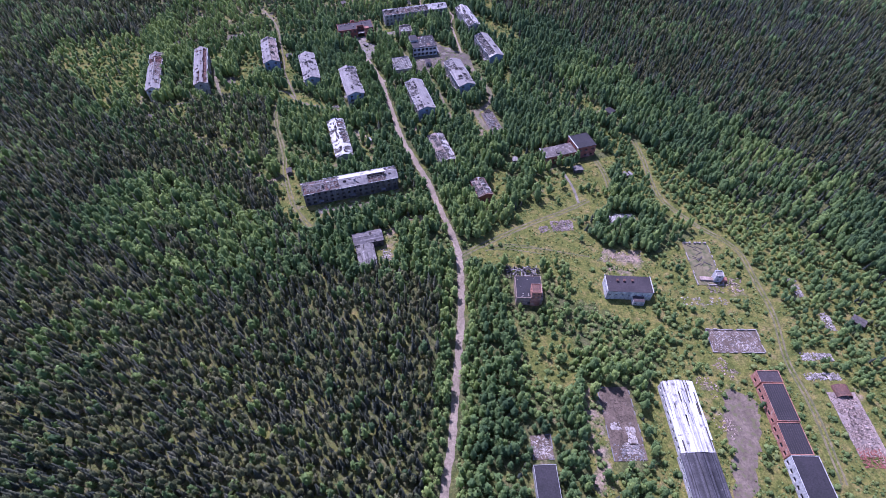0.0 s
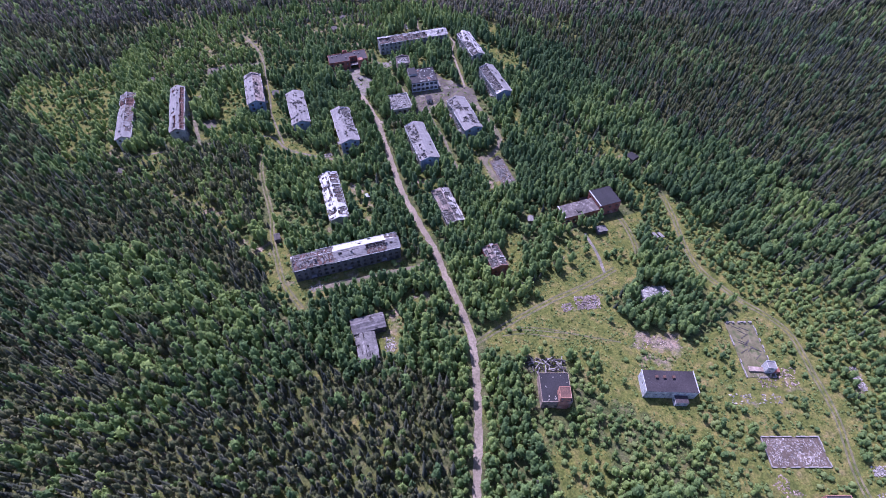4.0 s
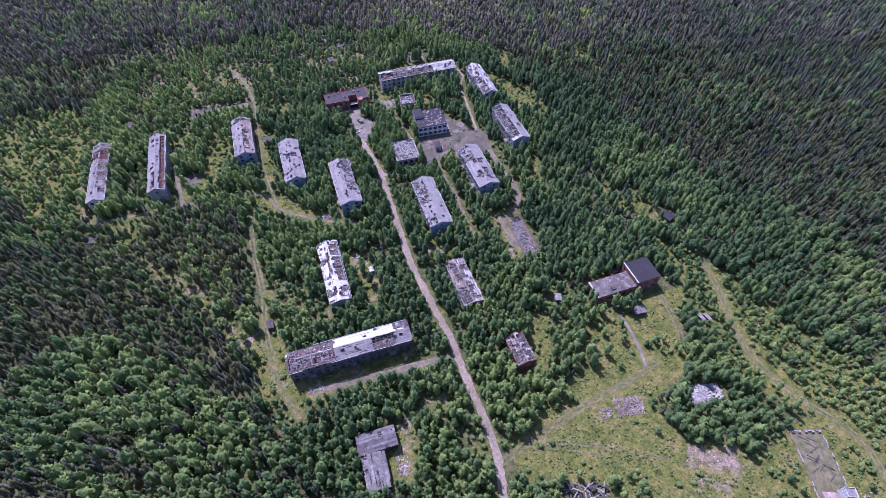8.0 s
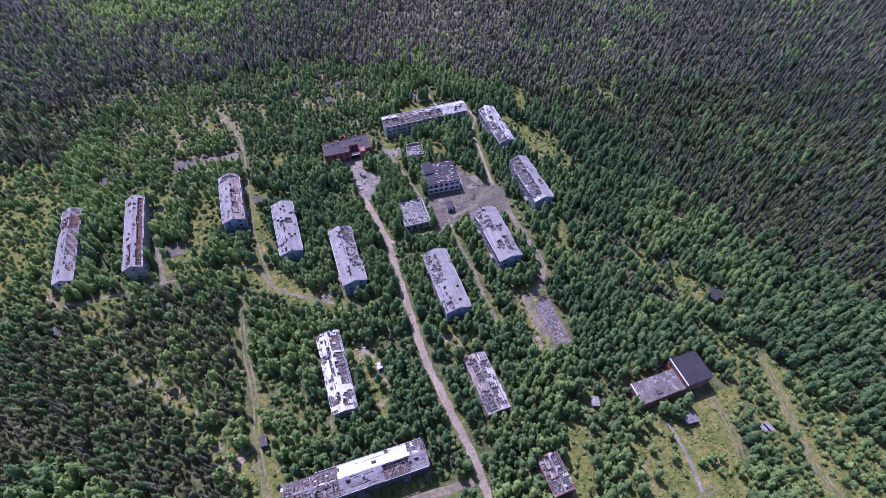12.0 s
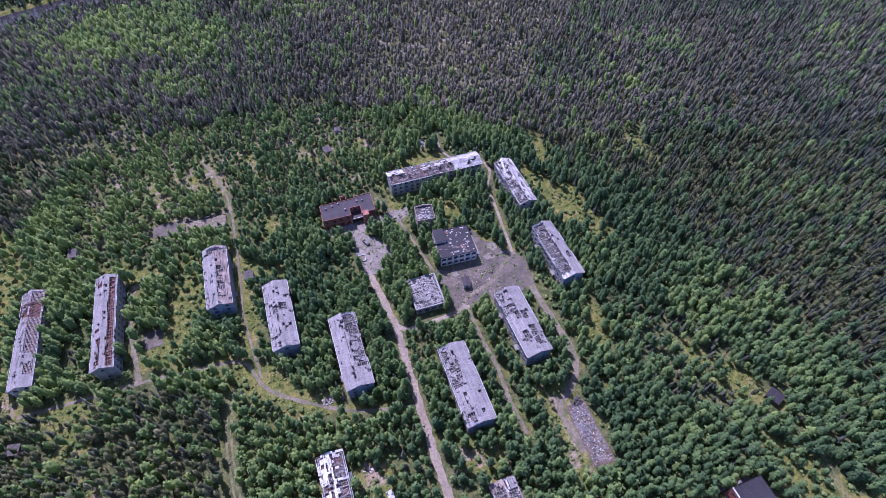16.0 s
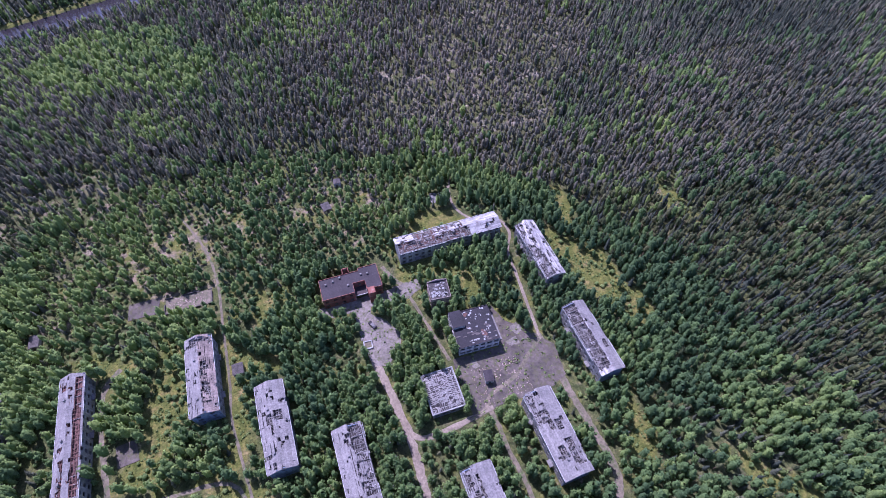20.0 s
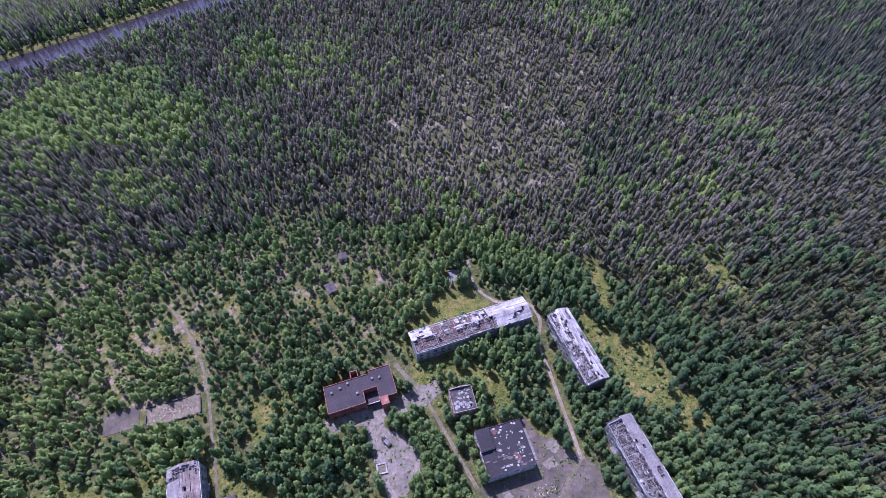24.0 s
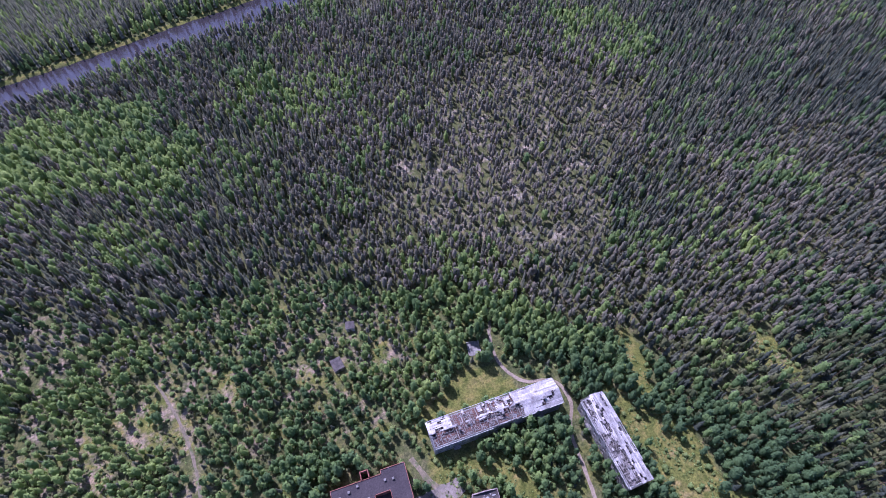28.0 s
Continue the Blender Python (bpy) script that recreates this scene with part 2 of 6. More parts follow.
M_PAINTMETAL = surface("faded_white_metal", (0.48, 0.48, 0.48), (0.336, 0.336, 0.344), 2.0, 0.5, 0.5, 0.1, 0.0, (1, 1, 1), ((0.2, 0.128, 0.096), 0.66, 0.75))
M_DARKWOOD = surface("dark_rotten_timber", (0.112, 0.096, 0.088), (0.064, 0.056, 0.052), 2.0, 0.5, 0.95, 0.3, 0.3)
M_BARK = surface("pine_bark", (0.16, 0.108, 0.072), (0.088, 0.064, 0.048), 3.0, 0.5, 0.95, 0.4)
M_BIRCHBARK = surface("birch_bark", (0.4, 0.384, 0.36), (0.24, 0.224, 0.208), 3.0, 0.6, 0.85, 0.2)
L_BIRCH = foliage("birch_leaves", [(0.0, (0.08, 0.133, 0.058)), (0.5, (0.14, 0.212, 0.073)), (1.0, (0.24, 0.312, 0.092))], 0.45)
L_SPRUCE = foliage("spruce_needles", [(0.0, (0.046, 0.058, 0.044)), (0.5, (0.098, 0.107, 0.07)), (1.0, (0.16, 0.164, 0.11))], 0.28)
L_PINE = foliage("pine_needles", [(0.0, (0.096, 0.104, 0.072)), (0.5, (0.162, 0.151, 0.108)), (1.0, (0.232, 0.2, 0.155))], 0.32)
# Olive copy of the needles for nearer pines, colour warmed against bluish sky fill.
L_PINENEAR = foliage("olive_pine_needles", [(0.0, (0.066, 0.082, 0.036)), (0.5, (0.128, 0.134, 0.06)), (1.0, (0.205, 0.195, 0.1))], 0.34)
L_SHRUB = foliage("willow_scrub_leaves", [(0.0, (0.112, 0.168, 0.058)), (0.5, (0.165, 0.228, 0.072)), (1.0, (0.225, 0.27, 0.095))], 0.42)


def ground_mat():
    m, nt, bs = node_mat("ground_cover")
    def attr(name):
        a = nt.nodes.new("ShaderNodeAttribute")
        a.attribute_name = name
        return a.outputs["Fac"]
    def soft(a, scale, lo, hi):
        add = nt.nodes.new("ShaderNodeMath")
        add.operation = 'ADD'
        nt.links.new(a, add.inputs[0])
        nt.links.new(noise_tex(nt, scale, 6, (1, 1, 1), 0.65), add.inputs[1])
        return ramp(nt, add.outputs[0], [(lo, (0, 0, 0)), (hi, (1, 1, 1))])
    floor = ramp(nt, noise_tex(nt, 0.25, 6), [(0.3, (0.045, 0.054, 0.023)), (0.5, (0.078, 0.089, 0.034)), (0.7, (0.115, 0.107, 0.056))])
    grass = ramp(nt, noise_tex(nt, 0.16, 7, (1, 1, 1), 0.65), [(0.3, (0.067, 0.082, 0.022)), (0.46, (0.108, 0.118, 0.030)), (0.58, (0.145, 0.134, 0.042)), (0.72, (0.194, 0.156, 0.075))])
    soil = ramp(nt, noise_tex(nt, 0.3, 7, (1, 1, 1), 0.65), [(0.3, (0.156, 0.119, 0.086)), (0.55, (0.246, 0.193, 0.148)), (0.75, (0.197, 0.184, 0.098))])
    lichen = ramp(nt, noise_tex(nt, 0.3, 7, (1, 1, 1), 0.65), [(0.35, (0.090, 0.082, 0.041)), (0.5, (0.246, 0.213, 0.164)), (0.7, (0.361, 0.320, 0.279))])
    col = mix(nt, soft(attr("meadow"), 0.12, 0.75, 0.95), floor, grass)
    col = mix(nt, soft(attr("lichen"), 0.1, 0.85, 1.05), col, lichen)
    col = mix(nt, soft(attr("soil"), 0.14, 0.85, 1.0), col, soil)
    fine = ramp(nt, noise_tex(nt, 1.3, 5, (1, 1, 1), 0.7), [(0.3, (0.42, 0.44, 0.42)), (0.7, (1.45, 1.42, 1.4))])
    tuft = ramp(nt, noise_tex(nt, 0.42, 5, (1, 1, 1), 0.6), [(0.34, (0.55, 0.62, 0.55)), (0.5, (1.0, 1.0, 1.0)), (0.66, (1.35, 1.22, 1.2))])
    nt.links.new(mix(nt, 1.0, mix(nt, 1.0, col, tuft, 'MULTIPLY'), fine, 'MULTIPLY'), bs.inputs["Base Color"])
    bs.inputs["Roughness"].default_value = 1.0
    bs.inputs["Specular IOR Level"].default_value = 0.1
    b = nt.nodes.new("ShaderNodeBump")
    b.inputs["Strength"].default_value, b.inputs["Distance"].default_value = 0.6, 0.4
    nt.links.new(noise_tex(nt, 0.9, 6), b.inputs["Height"])
    nt.links.new(b.outputs["Normal"], bs.inputs["Normal"])
    return m


M_GROUND = ground_mat()
M_WATER, _nt, _bs = node_mat("river_water")
_bs.inputs["Base Color"].default_value = (0.03, 0.026, 0.03, 1)
_bs.inputs["Roughness"].default_value = 0.06
_bs.inputs["IOR"].default_value = 1.5
_b = _nt.nodes.new("ShaderNodeBump")
_b.inputs["Strength"].default_value, _b.inputs["Distance"].default_value = 0.22, 0.3
_nt.links.new(noise_tex(_nt, 0.22, 6, (1, 2.2, 1), 0.7), _b.inputs["Height"])
_nt.links.new(_b.outputs["Normal"], _bs.inputs["Normal"])

# ---- mesh helpers ----
class Build:
    """Collects boxes and faces into one mesh."""

    def __init__(self):
        self.v, self.f = [], []

    def quad(self, *pts):
        n = len(self.v)
        self.v += [tuple(p) for p in pts]
        self.f.append(tuple(range(n, n + len(pts))))

    def box(self, x0, x1, y0, y1, z0, z1, m=None):
        n = len(self.v)
        pts = [(x, y, z) for z in (z0, z1) for x, y in ((x0, y0), (x1, y0), (x1, y1), (x0, y1))]
        self.v += [tuple(m @ Vector(p)) for p in pts] if m else pts
        self.f += [tuple(n + i for i in q) for q in ((3, 2, 1, 0), (4, 5, 6, 7), (0, 1, 5, 4), (1, 2, 6, 5), (2, 3, 7, 6), (3, 0, 4, 7))]

    def prism(self, pts, z0, z1):
        """A flat outline (anticlockwise) raised from z0 to z1."""
        n, k = len(self.v), len(pts)
        self.v += [(x, y, z0) for x, y in pts] + [(x, y, z1) for x, y in pts]
        self.f.append(tuple(n + i for i in reversed(range(k))))
        self.f.append(tuple(n + k + i for i in range(k)))
        self.f += [(n + i, n + (i + 1) % k, n + k + (i + 1) % k, n + k + i) for i in range(k)]

    def mesh(self, name, material):
        me = bpy.data.meshes.new(name)
        me.from_pydata(self.v, [], self.f)
        me.materials.append(material)
        return me


def part(name, b, material, parent, label="", at=None):
    """One mesh object under a thing or a part; b is a Build or a ready mesh."""
    me = b.mesh(name, material) if isinstance(b, Build) else b
    ob = new(name, me)
    ob.parent = parent
    if at is not None:
        ob.matrix_local = at
    if label:
        ob["label"] = label
    return ob


def thing(name, label, category, m, group="", kind=""):
    ob = new(name)
    ob.empty_display_size = 1.0
    ob.matrix_world = m
    return tagged(ob, label, category, group, kind)


def single(name, b, material, label, category="", group="", kind="", m=None):
    me = b.mesh(name, material) if isinstance(b, Build) else b
    ob = new(name, me)
    if m is not None:
        ob.matrix_world = m
    return tagged(ob, label, category, group, kind)


# ---- the plan, in metres ----
# roads and tracks: way points, width
ROADS = {
    "main": ([(2, 15), (14, 47), (21, 61), (26, 73), (33, 91), (40, 108), (47, 128), (53, 150), (54, 166), (53, 187), (53, 204), (51, 222), (48.5, 247), (49, 275), (49.5, 293), (50, 314), (48, 334), (46, 350), (46, 361), (48, 372)], 3.5),
    "field": ([(53, 149), (72, 154), (95, 159), (115, 162), (131, 166)], 3.2),
    "right": ([(181, 206), (178, 190), (169, 159), (174, 136), (184, 114), (180, 94), (175, 76), (165, 56), (160, 36), (150, 10)], 3.4),
    "west": ([(-20, 308), (-23, 287), (-21, 254), (-22, 235), (-20, 207), (-14, 190)], 1.8),
    "ring": ([(114, 336), (115, 319), (115, 307), (116, 292), (116.5, 279), (114, 270), (107, 263), (100, 257), (101, 240)], 3.2),
    "north": ([(114, 333), (115, 337), (116.5, 348), (119, 366), (121, 380), (126.5, 390), (124, 400), (113, 404), (107, 415), (109, 430)], 1.5),
    "forest_path": ([(109, 428), (116, 446), (126, 473), (137, 508), (144, 523), (155, 576), (169, 621)], 1.4),
    "school_lane": ([(-24, 455), (-15, 432), (-11, 410), (-11, 382), (-11, 358), (-12, 344), (-10, 326), (-8, 310)], 1.2),
    "cross": ([(-100, 326), (-76, 325), (-58, 325), (-37, 323), (-15, 320), (-6, 304), (15, 289), (30, 282), (47, 278)], 1.7),
    "lane": ([(82, 316), (83, 307), (83, 295), (84, 282), (83, 266), (84, 253)], 2.0),
    "terrace": ([(-8, 199), (18, 197.5), (50, 195.5)], 3.6),
    "yard_lane": ([(-52, 380), (-58, 373), (-59, 357), (-57, 337), (-55, 324)], 2.5),
    "cafe_lane": ([(49, 333), (52, 313), (67, 311), (84, 313)], 2.3),
    "shop_lane": ([(68, 378), (71, 361), (73, 349), (75, 337)], 1.6),
    "plaza_path": ([(115.5, 334), (108.7, 329.6), (97.3, 321.4), (85.1, 317.8), (81.1, 313.2), (74, 311.5)], 2.2),
    "slab_path": ([(128.5, 190.7), (127.9, 186.6), (127.8, 181.7), (127.5, 177.1), (126.5, 171.8), (125.1, 165.2)], 1.5),
    "hall_track": ([(150.3, 195.0), (150.0, 186.2), (148.2, 176.9), (146.0, 170.8)], 2.0),
    "school_walk": ([(62, 392), (66, 382), (72, 375)], 2.4),
}
PLAZA = [(75, 311), (86, 313), (105, 311), (117, 315), (119, 329), (112, 337), (104, 346), (101, 356), (97, 352), (97, 335.5), (80, 336.5), (76, 337), (76, 329)]
YARD = [(115.2, 14), (135, 33.5), (141, 46), (134, 52.3), (129, 50), (124.4, 41), (119.4, 31.4), (108, 14)]
SCHOOLYARD = [(45, 346), (50, 344), (57, 347), (60, 356), (56, 364), (50, 369), (52, 373), (68, 371.5), (76, 375), (75, 380), (62, 379), (30, 380), (29, 374), (43, 373), (44, 360)]
# vegetation zones
TOWN = [(-112, 325), (-120, 400), (-85, 470), (-15, 483), (41, 482), (78, 463), (133, 429), (170, 396), (152, 330), (137, 260), (180, 205), (207, 136), (240, 76), (200, 20), (160, -30), (5, 10), (24, 60), (34, 90), (42, 128), (20, 151), (-5, 151), (-20, 180), (-27, 200), (-30, 240), (-26, 300), (-50, 322)]
FIELD = [(57, 148), (64, 158), (86, 167), (112, 178), (125, 186), (143, 195), (160, 194), (145, 164), (114, 152), (120, 134), (146, 122), (152, 113), (137, 88), (131, 66), (121, 80), (111, 98), (95, 104), (95, 126), (76, 140)]
INDUSTRY = [(120, 92), (150, 125), (185, 130), (183, 87), (170, 55), (195, 32), (160, -20), (80, -10), (84, 27), (108, 67)]
SCRUB = [(160, 230), (177, 211), (195, 184), (210, 136), (240, 76), (200, 20), (160, 55), (184, 117), (155, 150), (160, 190)]
MIXED_EAST = [(152, 330), (137, 260), (180, 205), (207, 136), (236, 76), (275, 110), (258, 165), (240, 215), (212, 262), (200, 310), (196, 350), (175, 385)]
BUSHES = [(66, 140), (96, 126), (112, 98), (122, 90), (112, 66), (96, 70), (78, 72), (60, 60), (52, 66), (60, 100), (68, 118)]
MEADOW = [(89, 417), (103, 416), (112, 403), (101, 400.5), (84, 401), (70, 401), (69, 407), (82, 409)]
SPRUCE_WEST = [(-104, 322), (-52, 320), (-28, 296), (-26, 268), (-34, 233), (-73, 235), (-113, 285)]
ASPEN_WEST = [(-127, 238), (-97, 252), (-55, 229), (-36, 202), (-26, 178), (-66, 172), (-100, 190)]
CONIFER_SOUTH = [(-200, 170), (-107, 186), (-45, 182), (5, 149), (30, 119), (4, 40), (0, -40), (-200, -20)]
ASPEN_SOUTH = [(-139, 146), (-134, 161), (-114, 161), (-87, 172), (-54, 176), (-11, 182), (1, 156), (-35, 156), (-72, 154), (-94, 143), (-106, 131), (-127, 127)]
ASPEN_EAST = [(153, 281), (215, 280), (257, 270), (235, 200), (193, 212), (145, 230), (156, 260)]
ASPEN_FAR = [(-108, 605), (-76, 641), (-26, 639), (9, 586), (-5, 556), (-68, 572)]
ASPEN_PATCHES = [[(241, 637), (282, 638), (298, 565), (264, 571)], [(24, 644), (50, 653), (65, 599), (33, 585)], [(-150, 369), (-130, 366), (-96, 300), (-114, 299), (-144, 332)]]
ASPEN_CLEARING = [(-175, 426), (-153, 437), (-121, 436), (-102, 399), (-112, 350), (-122, 327), (-138, 352), (-165, 390)]
PINE_GROVE = [(92, 520), (143, 602), (204, 618), (256, 556), (214, 476), (162, 455), (108, 476)]
YOUNG_NORTH = [(-85, 398), (-90, 466), (-55, 472), (-13, 484), (41, 482), (78, 462), (83, 415), (30, 405), (-12, 408)]
BROWN_PATCH = [(-79, 492), (-70, 512), (-56, 514), (-48, 480), (-62, 462)]
BROWN_WEST = [(-127, 465), (-119, 484), (-95, 501), (-70, 486), (-84, 474), (-108, 458)]
RIVER_SOUTH = [(-420, 573), (-260, 615), (-106, 659), (-56, 673), (-6, 690), (32, 701), (77, 717), (160, 757), (300, 832), (700, 992)]
RIVER_WIDTH = 32.0
# glades: outline, bare soil, share of trees left
GLADES = [
    ([(68, 391), (100, 378), (98, 360), (92, 357), (90, 374), (77, 379), (68, 374)], 0.1, 0.16),
    ([(90, 372), (98, 358), (108, 347), (107, 338), (103, 340), (102, 349), (96, 357)], 0.25, 0.1),
    ([(148, 380), (162, 368), (168, 325), (157, 322), (148, 344), (140, 357)], 0.12, 0.12),
    ([(136, 302), (139, 288), (131, 272), (124, 282)], 0.2, 0.15),
    ([(-33, 387), (-28, 380), (-27, 350), (-33, 343), (-37, 328), (-54, 332), (-42, 351), (-40, 369)], 0.15, 0.12),
    ([(-11, 379), (-3, 365), (-5, 351), (-9, 324), (-17, 320), (-12, 354)], 0.2, 0.15),
    ([(-85, 394), (-66, 391), (-46, 382), (-48, 370), (-66, 382)], 0.3, 0.12),
    ([(-26, 325), (-5, 316), (12, 295), (29, 285), (10, 285), (-12, 302)], 0.22, 0.08),
    ([(-20, 244), (-14, 221), (-12, 200), (-26, 200), (-27, 220)], 0.12, 0.1),
    ([(20, 268), (30, 260), (33, 236), (26, 228), (21, 250)], 0.4, 0.06),
    ([(56, 259), (75, 250), (66, 241), (57, 250)], 0.42, 0.08),
    ([(95, 268), (108, 262), (101, 229), (94, 238)], 0.4, 0.08),
    ([(-20, 449), (-16, 449), (-11, 418), (-15, 417)], 0.45, 0.1),
    ([(-40, 449), (-23, 446), (-20, 427), (-32, 430)], 0.4, 0.15),
    ([(29, 444), (44, 429), (45, 423), (31, 431)], 0.4, 0.15),
    ([(-2, 452), (4, 452), (10, 428), (5, 428)], 0.4, 0.15),
    ([(-55, 447), (-48, 447), (-38, 415), (-44, 415)], 0.4, 0.15),
    ([(139, 392), (148, 386), (156, 353), (142, 350)], 0.1, 0.12),
    ([(158, 413), (163, 410), (162, 383), (151, 381)], 0.2, 0.12),
    ([(-78, 296), (-66, 286), (-46, 264), (-36, 246), (-22, 226), (-26, 222), (-35, 230), (-50, 257), (-70, 281)], 0.4, 0.1),
    ([(-91, 325), (-72, 323), (-73, 304), (-85, 298)], 0.25, 0.2),
    ([(-110, 337), (-109, 373), (-103, 376), (-101, 321)], 0.42, 0.06),
    ([(63, 100), (84, 94), (76, 70), (62, 74)], 0.1, 0.25),
    ([(77, 72), (87, 70), (72, 30), (64, 31)], 0.42, 0.1),
    ([(212, 404), (222, 372), (218, 361), (205, 378)], 0.3, 0.12),
    ([(157, 270), (173, 256), (184, 228), (167, 233)], 0.24, 0.25),
    ([(84, 178), (94, 186), (98, 200), (90, 206), (84, 192)], 0.2, 0.1),
    ([(100, 178), (108, 176), (128, 184), (126, 196), (112, 190)], 0.3, 0.12),
    ([(60, 440), (66, 442), (70, 428), (62, 426)], 0.35, 0.15),
    ([(114, 127), (123, 132), (135, 129), (141, 122), (134, 116), (123, 115), (114, 121)], 0.42, 0.12),
    ([(20, 179), (27, 176), (28, 166), (23, 155), (14, 156), (14, 162), (19, 169)], 0.38, 0.05),
    ([(24, 177), (34, 181), (45, 180), (45, 175), (34, 176), (26, 173)], 0.5, 0.05),
    ([(-15, 205), (-11, 197), (19, 198), (37, 199), (37, 205)], 0.34, 0.05),
    ([(-20, 218), (-15, 209), (-9, 197), (-13, 187), (-19, 198), (-22, 207)], 0.3, 0.06),
    ([(4, 396), (14, 398), (18, 392), (13, 384), (4, 381)], 0.12, 0.08),
    ([(-11, 376), (-4, 372), (12, 359), (10, 354), (-7, 364)], 0.1, 0.1),
]
# footprints that stay clear of trees: centre, half sizes, turn
CLEAR = []


def wobble(x, y, s, seed):
    """Smooth uneven values about -1 to 1 over the plan."""
    a = seed * 1.7
    return (np.sin(x / s + a + 1.3 * np.sin(y / s * 0.7 + a)) + np.sin(y / s * 1.13 + 2 * a + 1.1 * np.sin(x / s * 0.8 - a)) + 0.6 * np.sin((x + y) / s * 1.9 + a)) / 2.6


def inside(poly, x, y):
    r = np.zeros(x.shape, bool)
    n = len(poly)
    for i in range(n):
        (x0, y0), (x1, y1) = poly[i], poly[(i + 1) % n]
        if y0 != y1:
            r ^= ((y0 > y) != (y1 > y)) & (x < (x1 - x0) * (y - y0) / (y1 - y0) + x0)
    return r


def from_line(pts, x, y):
    d = np.full(x.shape, 1e9)
    for (x0, y0), (x1, y1) in zip(pts, pts[1:]):
        dx, dy = x1 - x0, y1 - y0
        t = np.clip(((x - x0) * dx + (y - y0) * dy) / (dx * dx + dy * dy), 0, 1)
        d = np.minimum(d, np.hypot(x - x0 - t * dx, y - y0 - t * dy))
    return d


def river_side(x, y):
    """Metres north of the river's south bank."""
    xs, ys = zip(*RIVER_SOUTH)
    return (y - np.interp(x, xs, ys)) * 0.92


def smooth_line(pts, step=2.0):
    out = []
    ext = [pts[0]] + list(pts) + [pts[-1]]
    for a, b, c, d in zip(ext, ext[1:], ext[2:], ext[3:]):
        n = max(2, int(math.dist(b, c) / step))
        for i in range(n):
            t = i / n
            out.append(tuple(0.5 * (2 * q + (r - p) * t + (2 * p - 5 * q + 4 * r - s) * t * t + (3 * q - p - 3 * r + s) * t ** 3) for p, q, r, s in zip(a, b, c, d)))
    return out + [pts[-1]]

# ---- ground, river, roads ----
def make_ground():
    xs = np.concatenate([[-4500, -2500, -1400, -900, -650, -500, -400], np.arange(-330, 561, 4.0), [640, 760, 950, 1300, 2000, 3000, 4800]])
    ys = np.concatenate([[-4000, -2000, -900, -400, -160], np.arange(-40, 861, 4.0), [940, 1050, 1200, 1500, 2100, 3000, 4800]])
    x, y = (a.ravel() for a in np.meshgrid(xs, ys))
    s = river_side(x, y)
    z = -1.6 * np.clip(np.minimum(s, RIVER_WIDTH - s) / 3.0 + 0.3, 0, 1) + 0.35 * np.clip(wobble(x, y, 45, 3), -1, 1) * np.clip((np.hypot(x - 60, y - 260) - 330) / 80, 0, 1)
    nx, ny = len(xs), len(ys)
    i = (np.arange(ny - 1)[:, None] * nx + np.arange(nx - 1)[None, :]).ravel()
    quads = np.stack([i, i + 1, i + nx + 1, i + nx], 1)
    me = bpy.data.meshes.new("ground")
    me.from_pydata(np.stack([x, y, z], 1).tolist(), [], quads.tolist())
    wx, wy = x + 6 * wobble(x, y, 11, 1), y + 6 * wobble(x, y, 12, 2)
    meadow = 0.2 * inside(TOWN, wx, wy) + 0.08
    for poly, v in ((SCRUB, 0.55), (FIELD, 0.75), (INDUSTRY, 0.62), (MEADOW, 0.9), (CONIFER_SOUTH, 0.3), (ASPEN_CLEARING, 0.6)):
        meadow = np.where(inside(poly, wx, wy), np.maximum(meadow, v), meadow)
    meadow = np.where((s > RIVER_WIDTH - 1) & (s < RIVER_WIDTH + 5), 0.55, meadow)
    soil = 0.08 * inside(TOWN, wx, wy) + 0.26 * inside(YOUNG_NORTH, wx, wy)
    soil = np.maximum(soil, 0.36 * (inside(BROWN_PATCH, wx, wy) | inside(BROWN_WEST, wx, wy)))
    for poly, bare, _ in GLADES:
        g = inside(poly, x + 2 * wobble(x, y, 5, 1), y + 2 * wobble(x, y, 5, 2))
        meadow = np.where(g, np.maximum(meadow, 0.62), meadow)
        soil = np.where(g, np.maximum(soil, bare), soil)
    for key, (pts, w) in ROADS.items():
        if key == "forest_path":
            continue
        soil = np.maximum(soil, 0.24 * np.clip(1 - (from_line(pts, x, y) - w / 2) / 3.0, 0, 1))
    for cx, cy, hx, hy, a, grow in CLEAR:
        c, sn = math.cos(-a), math.sin(-a)
        lx, ly = (x - cx) * c - (y - cy) * sn, (x - cx) * sn + (y - cy) * c
        soil = np.maximum(soil, 0.28 * np.clip(1.4 - np.maximum(np.abs(lx) - hx, np.abs(ly) - hy) / 5.0, 0, 1))
    lichen = 0.27 * inside(PINE_GROVE, x + 22 * wobble(x, y, 17, 9), y + 22 * wobble(x, y, 16, 10)) + 0.07 * inside(PINE_GROVE, x + 9, y + 12)
    for name, v in (("meadow", meadow), ("soil", soil), ("lichen", lichen)):
        me.attributes.new(name, 'FLOAT', 'POINT').data.foreach_set("value", v.astype(np.float32))
    single("ground", me, M_GROUND, "forest floor, meadow grass and bare soil of an overgrown valley", "ground", kind="structure")
    me.materials.append(M_GROUND)


def make_river():
    b = Build()
    line = [(x, y - 3) for x, y in RIVER_SOUTH]
    for (x0, y0), (x1, y1) in zip(line, line[1:]):
        w = RIVER_WIDTH / 0.92 + 6
        b.quad((x0, y0, -0.75), (x1, y1, -0.75), (x1, y1 + w, -0.75), (x0, y0 + w, -0.75))
    single("water", b, M_WATER, "dark river with bright glints of sky", "river", kind="structure")


